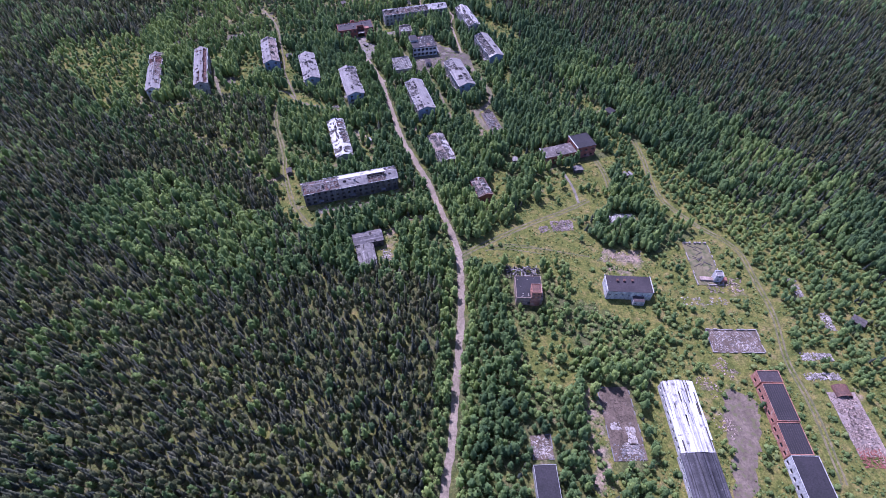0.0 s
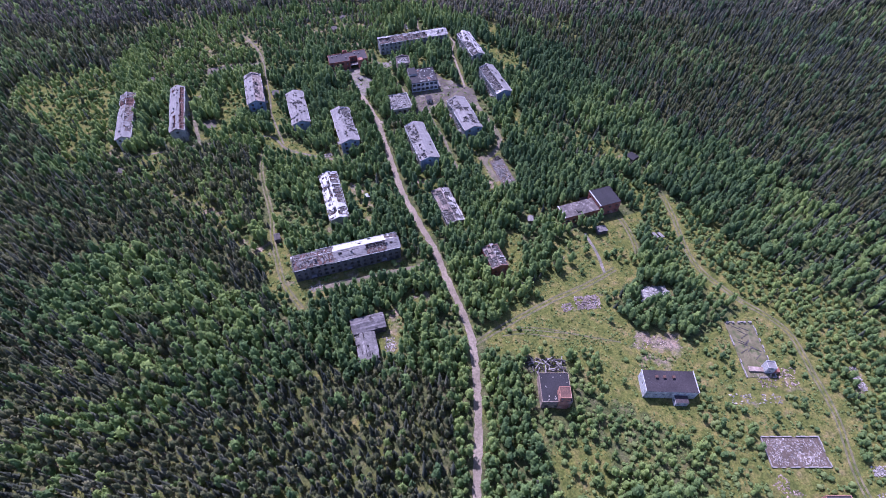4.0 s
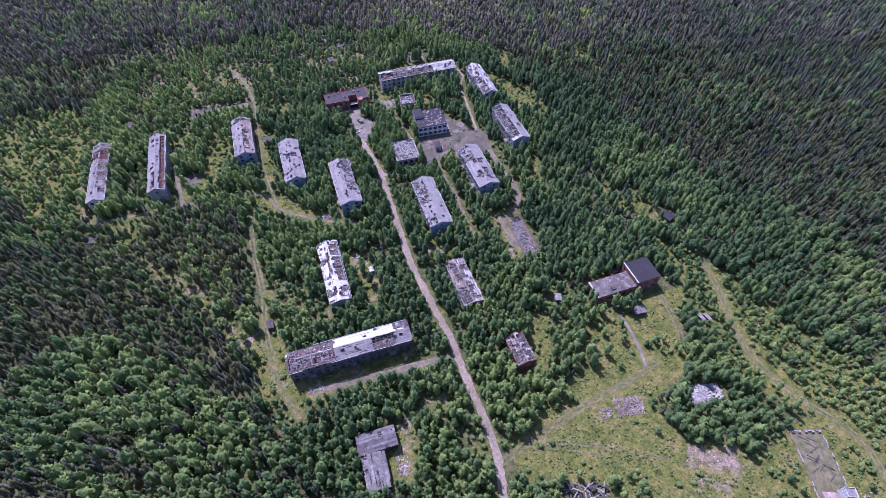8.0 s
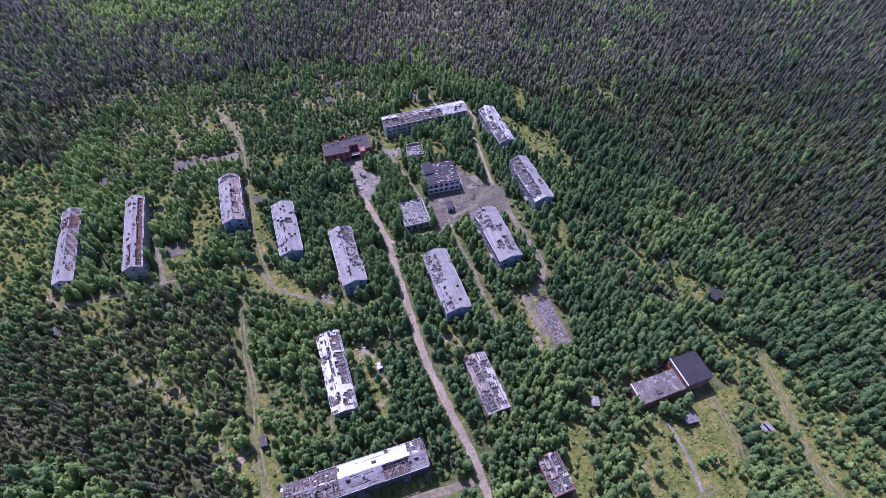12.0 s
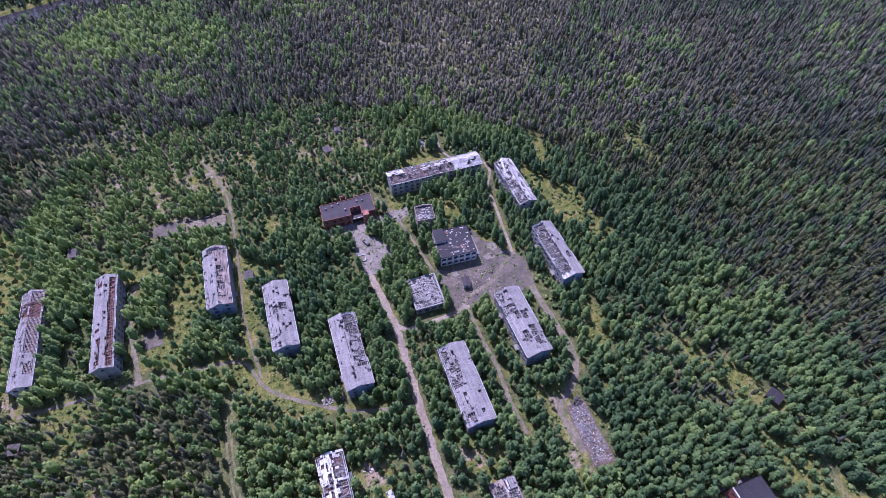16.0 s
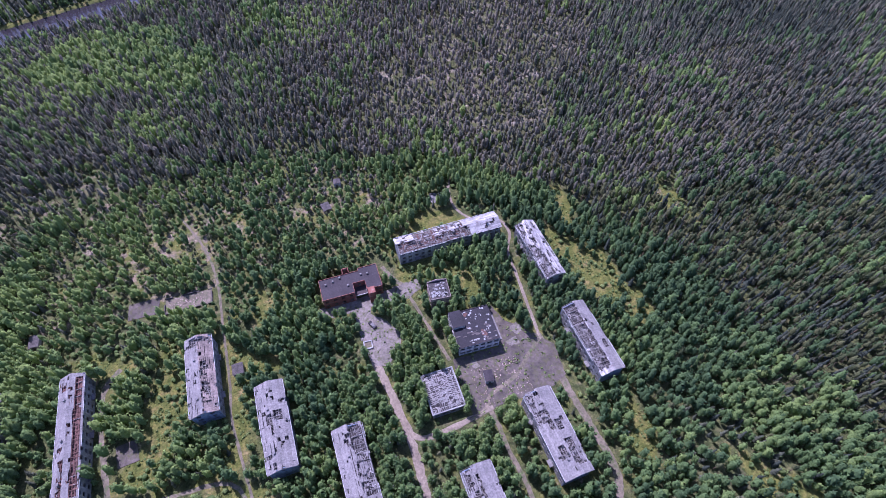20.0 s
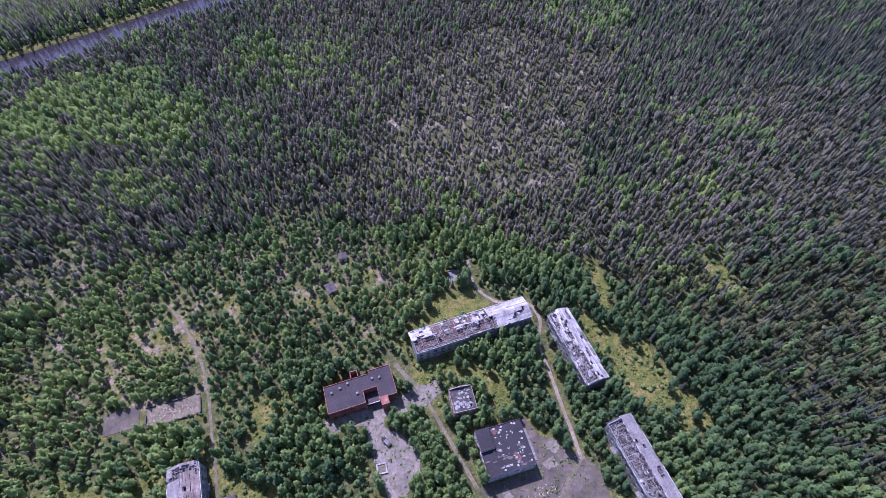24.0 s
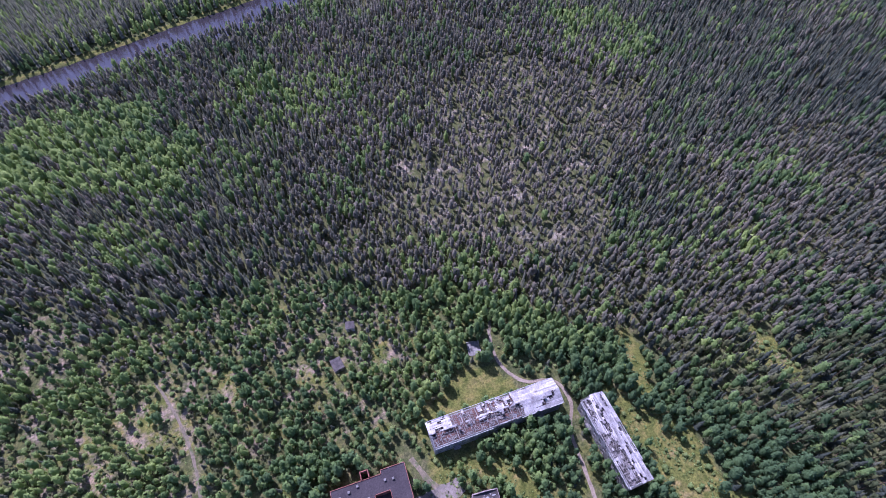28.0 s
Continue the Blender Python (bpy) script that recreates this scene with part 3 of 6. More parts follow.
def make_road(name, pts, width, material, label, z=0.05):
    line = smooth_line(pts)
    b = Build()
    rnd = random.Random(len(pts) * 7 + int(width * 10))
    rows = []
    for i, p in enumerate(line):
        q, r = line[max(0, i - 1)], line[min(len(line) - 1, i + 1)]
        t = Vector((r[0] - q[0], r[1] - q[1])).normalized()
        n = Vector((-t.y, t.x))
        l, rr = width / 2 * rnd.uniform(0.72, 1.18), width / 2 * rnd.uniform(0.72, 1.18)
        rows.append([(p[0] + n.x * o, p[1] + n.y * o, zz) for o, zz in ((l, -0.02), (l * 0.75, z), (width * 0.12, z - 0.02), (0, z + 0.015), (-width * 0.12, z - 0.02), (-rr * 0.75, z), (-rr, -0.02))])
    k = len(rows[0])
    for row in rows:
        b.v += row
    for i in range(len(rows) - 1):
        for j in range(k - 1):
            a = i * k + j
            b.f.append((a, a + k, a + k + 1, a + 1))
    single(name, b, material, label, "road", kind="structure")


def ragged(poly, amount, seed, step=2.0):
    rnd = random.Random(seed)
    out = []
    for (x0, y0), (x1, y1) in zip(poly, poly[1:] + poly[:1]):
        n = max(1, int(math.dist((x0, y0), (x1, y1)) / step))
        out += [(x0 + (x1 - x0) * i / n + rnd.uniform(-amount, amount), y0 + (y1 - y0) * i / n + rnd.uniform(-amount, amount)) for i in range(n)]
    return out


def make_roads():
    for key, (pts, w) in ROADS.items():
        m, label = (M_DIRT, "pale gravel road through the deserted settlement") if key in ("main", "north", "cafe_lane") else (M_TRACK, "worn earth track with grass along it")
        if key in ("field", "right", "west", "hall_track"):
            for side in (-0.9, 0.9):
                line = smooth_line(pts, 4.0)
                off = []
                for i, p in enumerate(line):
                    q, r = line[max(0, i - 1)], line[min(len(line) - 1, i + 1)]
                    d = math.dist(q, r) or 1
                    off.append((p[0] - (r[1] - q[1]) / d * side, p[1] + (r[0] - q[0]) / d * side))
                make_road("track", off, 1.0, M_RUT, "worn wheel track pressed into grass", 0.04)
        else:
            if key == "slab_path":
                m, label = M_YARD, "broken concrete path through the birches"
            make_road("road", pts, w, m, label, 0.125 if key in ("north", "cafe_lane", "plaza_path") else 0.05 + 0.008 * (len(key) % 4))
    # loops of tyre marks pressed into the field
    for arc in ([(68.6, 150.8), (76.6, 148.7), (95.1, 140.4), (113.2, 130.3)], [(73.3, 151.2), (86.1, 146.1), (102.0, 136.6)], [(66.3, 148.8), (76.5, 146.7), (92.2, 138.6)]):
        make_road("tyre_mark", arc, 0.7, M_RUT, "faint tyre mark curving over the field", 0.035)
    for poly, name, label, z in ((PLAZA, "pavement", "cracked pale asphalt square with weeds", 0.09), (SCHOOLYARD, "pavement", "cracked asphalt forecourt with a round turning place", 0.1), (YARD, "pavement", "dark trodden gravel between the sheds", 0.05)):
        b = Build()
        b.prism(ragged(poly, 1.3 if poly is YARD else 0.5, len(poly)), -0.2, z)
        single(name, b, M_YARD if poly is SCHOOLYARD else M_YARDGRAVEL if poly is YARD else M_ASPHALT, label, "pavement", kind="structure")

# ---- buildings ----
def clear(cx, cy, w, l, turn, grow=0.7):
    CLEAR.append((cx, cy, w / 2, l / 2, radians(turn), grow))


def facade(b, length, height, storeys, bays, m, win=(1.5, 1.4), sill=0.85, thick=0.34, skip=()):
    """A wall along local x from -length/2, with real openings; returns the windows' places."""
    hs, pitch, spots = height / storeys, length / bays, []
    h0 = -length / 2
    for s in range(storeys):
        z = s * hs
        top = z + sill + win[1]
        b.box(h0, -h0, 0, thick, z, z + sill, m)
        b.box(h0, -h0, 0, thick, top, z + hs, m)
        x = h0
        for i in range(bays):
            c = h0 + pitch * (i + 0.5)
            if (i, s) in skip:
                continue
            b.box(x, c - win[0] / 2, 0, thick, z + sill, top, m)
            x = c + win[0] / 2
            spots.append((c, z + sill))
        b.box(x, -h0, 0, thick, z + sill, top, m)
    return spots


def window_mesh(w, h):
    b = Build()
    for x0, x1, z0, z1 in ((-w / 2, w / 2, 0, 0.09), (-w / 2, w / 2, h - 0.09, h), (-w / 2, -w / 2 + 0.09, 0.09, h - 0.09), (w / 2 - 0.09, w / 2, 0.09, h - 0.09), (-0.04, 0.04, 0.09, h - 0.09)):
        b.box(x0, x1, 0.12, 0.2, z0, z1)
    return b.mesh("window", M_TIMBER)


W_STD = window_mesh(1.5, 1.4)
W_WIDE = window_mesh(2.0, 1.7)
W_SMALL = window_mesh(0.9, 0.9)


def put_windows(spots, m, parent, mesh, rnd, kept=0.7):
    for x, z in spots:
        if rnd.random() < kept:
            part("window", mesh, None, parent, at=m @ pose(x, 0, z))


def shell(root, W, L, H, storeys, bays, end_bays, wall, rnd, win=(1.5, 1.4), mesh=None, end_wall=None, kept=0.7, sill=0.85, attic=None):
    """Four walls with openings, floors and a spine wall inside, round the local origin; the long sides run along y."""
    mesh = mesh or W_STD
    sides = (pose(W / 2, 0, 0, 0, 0, 90), pose(-W / 2, 0, 0, 0, 0, -90), pose(0, -L / 2, 0), pose(0, L / 2, 0, 0, 0, 180))
    for k, m in enumerate(sides):
        long = k < 2
        b = Build()
        n = bays if long else end_bays
        skip = set() if long or n > 1 else {(0, s) for s in range(storeys) if s % 2}
        spots = facade(b, (L - 0.7 if long else W), H, storeys, max(n, 1), m, win, sill, skip=skip if n else {(0, s) for s in range(storeys)})
        ob = part("wall", b, wall if long or not end_wall else end_wall, root, "" if long or not end_wall else "faded blue end wall")
        put_windows(spots, m, ob, mesh, rnd, kept)
    for s in range(storeys + 1):
        b = Build()
        top = s * H / storeys
        b.box(-W / 2 + 0.36, W / 2 - 0.36, -L / 2 + 0.36, L / 2 - 0.36, top - 0.22 + (0.24 if s == 0 else 0), top + (0.04 if s == 0 else -0.004))
        part("floor_slab", b, (attic or M_ATTICSHADE) if s == storeys else M_INSIDE, root)
    b = Build()
    for s in range(storeys):
        z0, z1 = s * H / storeys + 0.05, (s + 1) * H / storeys - 0.23
        b.box(-0.12, 0.12, -L / 2 + 0.4, L / 2 - 0.4, z0, z1)
        y = -L / 2 + 5.5
        while y < L / 2 - 3:
            b.box(-W / 2 + 0.4, -0.13, y, y + 0.16, z0, z1)
            b.box(0.13, W / 2 - 0.4, y, y + 0.16, z0, z1)
            y += 5.6
    part("inner_wall", b, M_INSIDE, root)


def join_strip(b, cells):
    """A strip of sheets side by side as one island: their boxes share the corners where they meet."""
    base = len(b.v)
    k = len(cells)
    for w, l, m in cells:
        b.v += [tuple(m @ Vector(p)) for p in ((-w / 2, -l / 2, 0), (w / 2, -l / 2, 0), (w / 2, -l / 2, 0.02), (-w / 2, -l / 2, 0.02))]
    w, l, m = cells[-1]
    b.v += [tuple(m @ Vector(p)) for p in ((-w / 2, l / 2, 0), (w / 2, l / 2, 0), (w / 2, l / 2, 0.02), (-w / 2, l / 2, 0.02))]
    b.f += [(base, base + 1, base + 2, base + 3), tuple(base + 4 * k + q for q in (3, 2, 1, 0))]
    for c in range(k):
        a, e = base + 4 * c, base + 4 * c + 4
        b.f += [(a + q, e + q, e + (q + 1) % 4, a + (q + 1) % 4) for q in range(4)]


def sheet_roof(root, W, L, eave, rise, holes, mats, seed, over=0.45, rafters=True, step=0.8, rows=8, zones=(), wood=None, laths=None, fallen=()):
    """A gable roof along y: rafters, battens and overlapping sheets, some of them gone."""
    half = W / 2 + over
    slope = math.atan2(rise, half)
    run = math.hypot(half, rise)
    rnd = random.Random(seed)
    base = eave - over * rise / half
    n = int((L + 2 * over) / step)
    dy = (L + 2 * over) / n
    raf = Build()
    raf.box(0, run, -0.06, 0.06, -0.2, 0)
    raf = raf.mesh("rafter", wood or M_RAFTER)
    # battens run from gable to gable but for the stretches where the roof has fallen in
    pitch, lath_wood = laths or (0.85, wood or M_RAFTER)
    ends = [0.0] + [f for gap in sorted(fallen) for f in gap] + [1.0]
    bats = []
    for f0, f1 in zip(ends[::2], ends[1::2]):
        if f1 - f0 > 0.01:
            bat = Build()
            bat.box(-0.05, 0.05, (f0 - 0.5) * (L + 2 * over), (f1 - 0.5) * (L + 2 * over), 0.0, 0.05)
            bats.append(bat.mesh("batten", lath_wood))
    for side in (0, 1):
        frame_m = pose(half if side else -half, 0, base, 0, math.degrees(slope) if side else -math.degrees(slope), 0)
        sx = -1 if side else 1
        if rafters:
            for i in range(0, n + 1, 1):
                y = -L / 2 - over + i * dy
                if 0 < i < n and (i % 2 or rnd.random() < 0.08):
                    continue
                part("rafter", raf, None, root, at=frame_m @ pose(0, min(max(y, -L / 2 - over + 0.07), L / 2 + over - 0.07), -0.06, 0, 0, 180 if side else 0))
            count = max(5, int(run / pitch))
            for j in range(count):
                for bat in bats:
                    part("batten", bat, None, root, at=frame_m @ pose(sx * run * (j + 0.5) / count, 0, -0.055))
        b = Build()
        strips = {}
        gone = holes[side]
        for j in range(rows):
            run_end = -1
            for i in range(n):
                v = noise.noise(Vector((i * 0.3 + seed * 3.1, j * 0.34 + side * 9.7, seed * 1.3))) * 0.45 + noise.noise(Vector((i * 0.9, j * 0.16 + seed, side * 3.0))) * 0.22 + 0.5 + 0.1 * (rnd.random() - 0.5)
                f = (i + 0.5) / n
                lost = next((g[3] for g in zones if g[0] == side and g[1] <= f < g[2] and (len(g) < 5 or g[4] <= j < g[5])), gone)
                if lost <= 0.5:
                    cell = random.Random((i // 2) * 7919 + (j // 2) * 104729 + seed * 31 + side).random()
                    v = lost + (cell - np.clip((lost - 0.27) * 0.75 + 0.42 * noise.noise(Vector((i * 0.11 + seed, j * 0.22, side * 5.0 + seed))), 0.0, 1.0)) * 2.0
                if v < lost:
                    run_end = -1
                    continue
                u0, u1 = run * j / rows, run * (j + 1) / rows + 0.12
                y0, y1 = -L / 2 - over + i * dy, -L / 2 - over + (i + 1) * dy + 0.05
                torn = (lost > 0.5 and v < lost + 0.12) or (lost <= 0.55 and lost > 0.3 and noise.noise(Vector((i * 0.13 + seed * 2.3, j * 5.3 + seed, side * 7.0))) > 0.2)
                if torn:
                    u0 += (u1 - u0) * rnd.uniform(0.25, 0.55)
                # long strips of overlapping sheets share one tone and lift
                if i >= run_end:
                    run_end, i0 = i + rnd.randint(4, 14), i
                    lift = 0.012 + 0.03 * rnd.random() + 0.02 * j
                    tilt = rnd.uniform(-0.7, 0.7)
                jit = rnd.random() < 0.04
                m = frame_m @ pose(sx * (u0 + u1) / 2, (y0 + y1) / 2, lift + 0.006 * (i % 2), 0, tilt, rnd.uniform(-12, 12) if jit else 0)
                strips.setdefault((j, i0), []).append((u1 - u0, y1 - y0, m))
        for cells in strips.values():
            join_strip(b, cells)
        part("roof_sheet", b, mats[side], root)["kind"] = "stuff"
    rid = Build()
    for i in range(n):
        if noise.noise(Vector((i * 0.4, seed * 2.0, 4.0))) > -0.15:
            y = -L / 2 - over + i * dy
            rid.box(-0.28, 0.28, y, y + dy * 0.98, base + rise + 0.03, base + rise + 0.12)
    part("ridge_cap", rid, mats[0], root)["kind"] = "stuff"


def gable(root, W, L, H, rise, wall, label=""):
    for s in (-1, 1):
        b = Build()
        y0, y1 = sorted((s * L / 2, s * (L / 2 - 0.3)))
        b.v += [(-W / 2, y0, H), (W / 2, y0, H), (0, y0, H + rise), (-W / 2, y1, H), (W / 2, y1, H), (0, y1, H + rise)]
        b.f += [(0, 1, 2), (5, 4, 3), (0, 3, 4, 1), (1, 4, 5, 2), (2, 5, 3, 0)]
        part("gable_wall", b, wall, root, label)


def debris(root, W, L, z, count, material, seed, size=(0.3, 1.6), name="debris"):
    rnd = random.Random(seed)
    b = Build()
    for _ in range(count):
        for _try in range(4):
            px, py = rnd.uniform(-W / 2, W / 2), rnd.uniform(-L / 2, L / 2)
            if noise.noise(Vector((px * 0.35, py * 0.35, seed * 1.7))) > rnd.uniform(-0.5, 0.25):
                break
        l, w, h = rnd.uniform(*size), rnd.uniform(0.08, 0.35), rnd.uniform(0.05, 0.25)
        m = pose(px, py, z + h * 0.3, rnd.uniform(-12, 12), rnd.uniform(-12, 12), rnd.uniform(0, 180))
        b.box(-l / 2, l / 2, -w / 2, w / 2, -h / 2, h / 2, m)
    ob = part(name, b, material, root)
    ob["kind"] = "stuff"
    return ob


def apartment(cx, cy, turn, L, W=10.2, H=8.2, rise=1.9, storeys=3, holes=(0.2, 0.2), mats=None, seed=1, wall=None, end_wall=None, label="", entrances=1, zones=(), laths=None, fallen=()):
    rnd = random.Random(seed)
    root = thing("apartment_house", label, "apartment building", pose(cx, cy, 0, 0, 0, turn), "deserted apartment houses")
    clear(cx, cy, W + (0.2 if seed < 3 else 1), L + 1, turn, 0.2 if seed < 3 else 0.7)
    wall = wall or M_PANEL
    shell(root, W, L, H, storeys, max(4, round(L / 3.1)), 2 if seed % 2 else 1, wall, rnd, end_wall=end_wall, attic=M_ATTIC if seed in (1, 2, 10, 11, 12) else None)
    gable(root, W, L, H, rise - 0.12, end_wall or wall, "faded blue gable" if end_wall else "")
    sheet_roof(root, W, L, H + 0.22, rise, holes, mats or (M_SLATE, M_SLATE), seed, zones=zones, wood=M_REDWOOD if seed in (1, 2) else None, laths=laths, fallen=fallen)
    # pale boards left along the eaves
    for side in (-1, 1):
        pieces = max(4, int(L / 5.5))
        for i in range(pieces):
            if rnd.random() < 0.22:
                continue
            y0 = -L / 2 + L * i / pieces
            b = Build()
            x = side * (W / 2 + 0.5)
            b.box(x - 0.07, x + 0.07, y0, y0 + L / pieces - 0.15, H + 0.02, H + rnd.uniform(0.26, 0.36))
            part("eave_board", b, M_WHITEWALL, root)
    # entrance canopies and stair flues on the roof
    n = max(2, round(L / 16))
    for i in range(n):
        y = -L / 2 + L * (i + 0.5) / n
        b = Build()
        x = entrances * W / 2
        b.box(min(x, x + entrances * 1.5), max(x, x + entrances * 1.5), y - 1.3, y + 1.3, 2.45, 2.6)
        part("entrance_canopy", b, M_CONCRETE, root)
        b = Build()
        b.box(min(x, x + entrances * 0.04), max(x, x + entrances * 0.04), y - 0.6, y + 0.6, 0.05, 2.1)
        part("entrance_door", b, M_DARKWOOD, root)
        b = Build()
        b.box(-1.9, -1.2, y - 2.6, y - 1.9, H - 0.1, H + rise + 0.35)
        b.box(-2.0, -1.1, y - 2.7, y - 1.8, H + rise + 0.35, H + rise + 0.45)
        part("chimney", b, M_CONCRETE, root)
    debris(root, W - 1.2, L - 1.2, H + 0.25, int(L * (4 if seed < 3 else 9)), M_REDWOOD if seed in (1, 2) else M_TIMBER, seed + 50, (0.4, 2.6))
    b = Build()
    for i in range(int(L / 3)):
        y = -L / 2 + 1.5 + 3 * i
        if rnd.random() < 0.6:
            b.box(-W / 2 + 0.4, W / 2 - 0.4, y, y + 0.18, H, H + rnd.uniform(0.3, 0.9))
    part("attic_beam", b, M_TIMBER, root)["kind"] = "stuff"
    return root


BLOCKS = [
    (-95.2, 356.7, 0, 47, dict(holes=(0.3, 0.3), laths=(0.42, M_PALETIMBER), fallen=((0.69, 0.86),), zones=((0, 0.69, 0.86, 0.86), (1, 0.68, 0.88, 0.92), (1, 0.32, 0.68, 0.93), (1, 0.88, 1.01, 0.85), (0, 0.88, 1.01, 0.6), (0, 0.45, 0.68, 0.6, 3, 7), (0, 0.1, 0.42, 0.5, 3, 8), (1, 0.12, 0.22, 0.75, 1, 6)), seed=1, W=8.0, end_wall=M_WHITEWALL, wall=M_PANEL, label="long white apartment house with a collapsing grey sheet roof", entrances=1)),
    (-65.5, 354.5, 0, 47, dict(holes=(0.3, 0.34), laths=(0.7, M_REDWOOD), zones=((1, 0.02, 0.97, 0.86, 1, 5), (0, 0.02, 0.3, 0.52, 3, 8), (0, 0.86, 0.95, 0.6, 2, 6)), seed=2, W=8.0, label="long apartment house, grey sheet roof stripped on one slope", entrances=1)),
    (-18.9, 361.7, 0, 33, dict(holes=(0.36, 0.4), zones=((0, 0.86, 0.97, 0.9, 3, 8), (1, 0.9, 0.98, 0.9, 4, 8), (1, 0.1, 0.7, 0.52, 3, 8)), mats=(M_SLATE, M_FELTTAN), seed=3, W=9.9, end_wall=M_PANEL_BLUE, label="blue-ended apartment house with a torn grey sheet roof", entrances=1)),
    (5.0, 332.2, 0, 33, dict(holes=(0.34, 0.3), zones=((0, 0.5, 0.62, 0.97, 4, 8), (1, 0.52, 0.64, 0.97, 3, 8), (0, 0.62, 0.95, 0.5), (0, 0.05, 0.1, 0.9, 2, 3), (1, 0.2, 0.3, 0.44, 5, 8)), seed=4, W=9.9, end_wall=M_PANEL_BLUE, label="apartment house with a pale holed sheet roof among birches", entrances=-1)),
    (29.2, 305.7, 0, 33, dict(holes=(0.26, 0.51), zones=((1, 0.74, 0.96, 0.9, 1, 8), (0, 0.1, 0.75, 0.54, 6, 8), (0, 0.76, 0.95, 0.5), (1, 0.0, 0.25, 0.2)), seed=5, W=10.4, end_wall=M_PANEL_BLUE, label="blue-ended apartment house beside the gravel road", entrances=-1)),
    (68.0, 277.0, 0, 33, dict(holes=(0.34, 0.12), zones=((0, 0.45, 1.0, 0.53), (1, 0.3, 0.35, 0.95, 2, 4), (1, 0.1, 0.15, 0.95, 4, 6), (0, 0.04, 0.14, 0.9, 3, 6)), seed=6, W=10.6, end_wall=M_PANEL_BLUE, label="blue-ended apartment house with a mostly sound grey roof", entrances=-1)),
    (100.2, 294.4, 1, 32, dict(holes=(0.26, 0.16), zones=((0, 0.52, 0.62, 0.97, 5, 8), (1, 0.5, 0.62, 0.97, 4, 8), (0, 0.62, 1.0, 0.52), (1, 0.28, 0.38, 0.95, 3, 7), (1, 0.1, 0.28, 0.55), (0, 0.2, 0.35, 0.56, 4, 8)), seed=7, W=10.6, end_wall=M_PANEL_BLUE, label="apartment house with a burnt hole in its grey roof", entrances=-1)),
    (131.5, 323.3, 0.5, 32, dict(holes=(0.84, 0.14), zones=((1, 0.3, 0.42, 0.6, 1, 5), (1, 0.62, 0.66, 0.95, 3, 5), (0, 0.0, 0.08, 0.3)), mats=(M_WORNROOF, M_SLATE), seed=8, W=9.7, end_wall=M_PANEL_BLUE, label="apartment house with bare rafters on one slope", entrances=-1)),
    (131.8, 370.8, 0.5, 32, dict(holes=(0.53, 0.5), mats=(M_WORNROOF, M_WORNROOF), seed=9, W=8.7, label="apartment house with a wrecked pale roof beside a track", entrances=-1)),
    (95.7, 394.1, 89, 50, dict(holes=(0.4, 0.2), zones=((0, 0.6, 1.01, 0.75), (0, 0.3, 0.6, 0.6), (1, 0.62, 0.82, 0.8), (1, 0.82, 1.01, 0.45), (1, 0.35, 0.62, 0.52)), mats=(M_WORNROOF, M_WORNROOF), wall=M_PANEL, seed=10, W=9.2, label="long pale apartment house with a half-stripped roof by the meadow", entrances=-1)),
    # Wall shade and rear-slope sun glare are both put into the materials here.
    (11.2, 209.4, 89, 50, dict(holes=(0.38, 0.16), zones=((0, 0.62, 1.01, 0.66), (0, 0.15, 0.32, 0.85), (1, 0.62, 1.01, 0.72), (1, 0.0, 0.12, 0.6), (1, 0.12, 0.62, 0.5, 0, 3)), mats=(M_SLATE, M_WHITEROOF), wall=M_PANELSHADE, seed=11, W=9.2, label="long apartment house, sun glare on the rear roof slope painted white", entrances=-1)),
    (12.3, 251.7, 0, 35, dict(holes=(0.47, 0.5), zones=((1, 0.3, 0.7, 0.88, 0, 6), (1, 0.72, 0.98, 0.62), (1, 0.05, 0.2, 0.55), (0, 0.1, 0.22, 0.6), (0, 0.4, 0.9, 0.62, 5, 8), (0, 0.62, 0.7, 0.9, 0, 4)), mats=(M_WHITEROOF, M_WHITEROOF), seed=12, W=9.0, H=5.4, rise=1.6, storeys=2, label="two-storey house with a bleached white broken roof", entrances=1)),
]
for cx, cy, turn, L, kw in BLOCKS:
    apartment(cx, cy, turn, L, **kw)


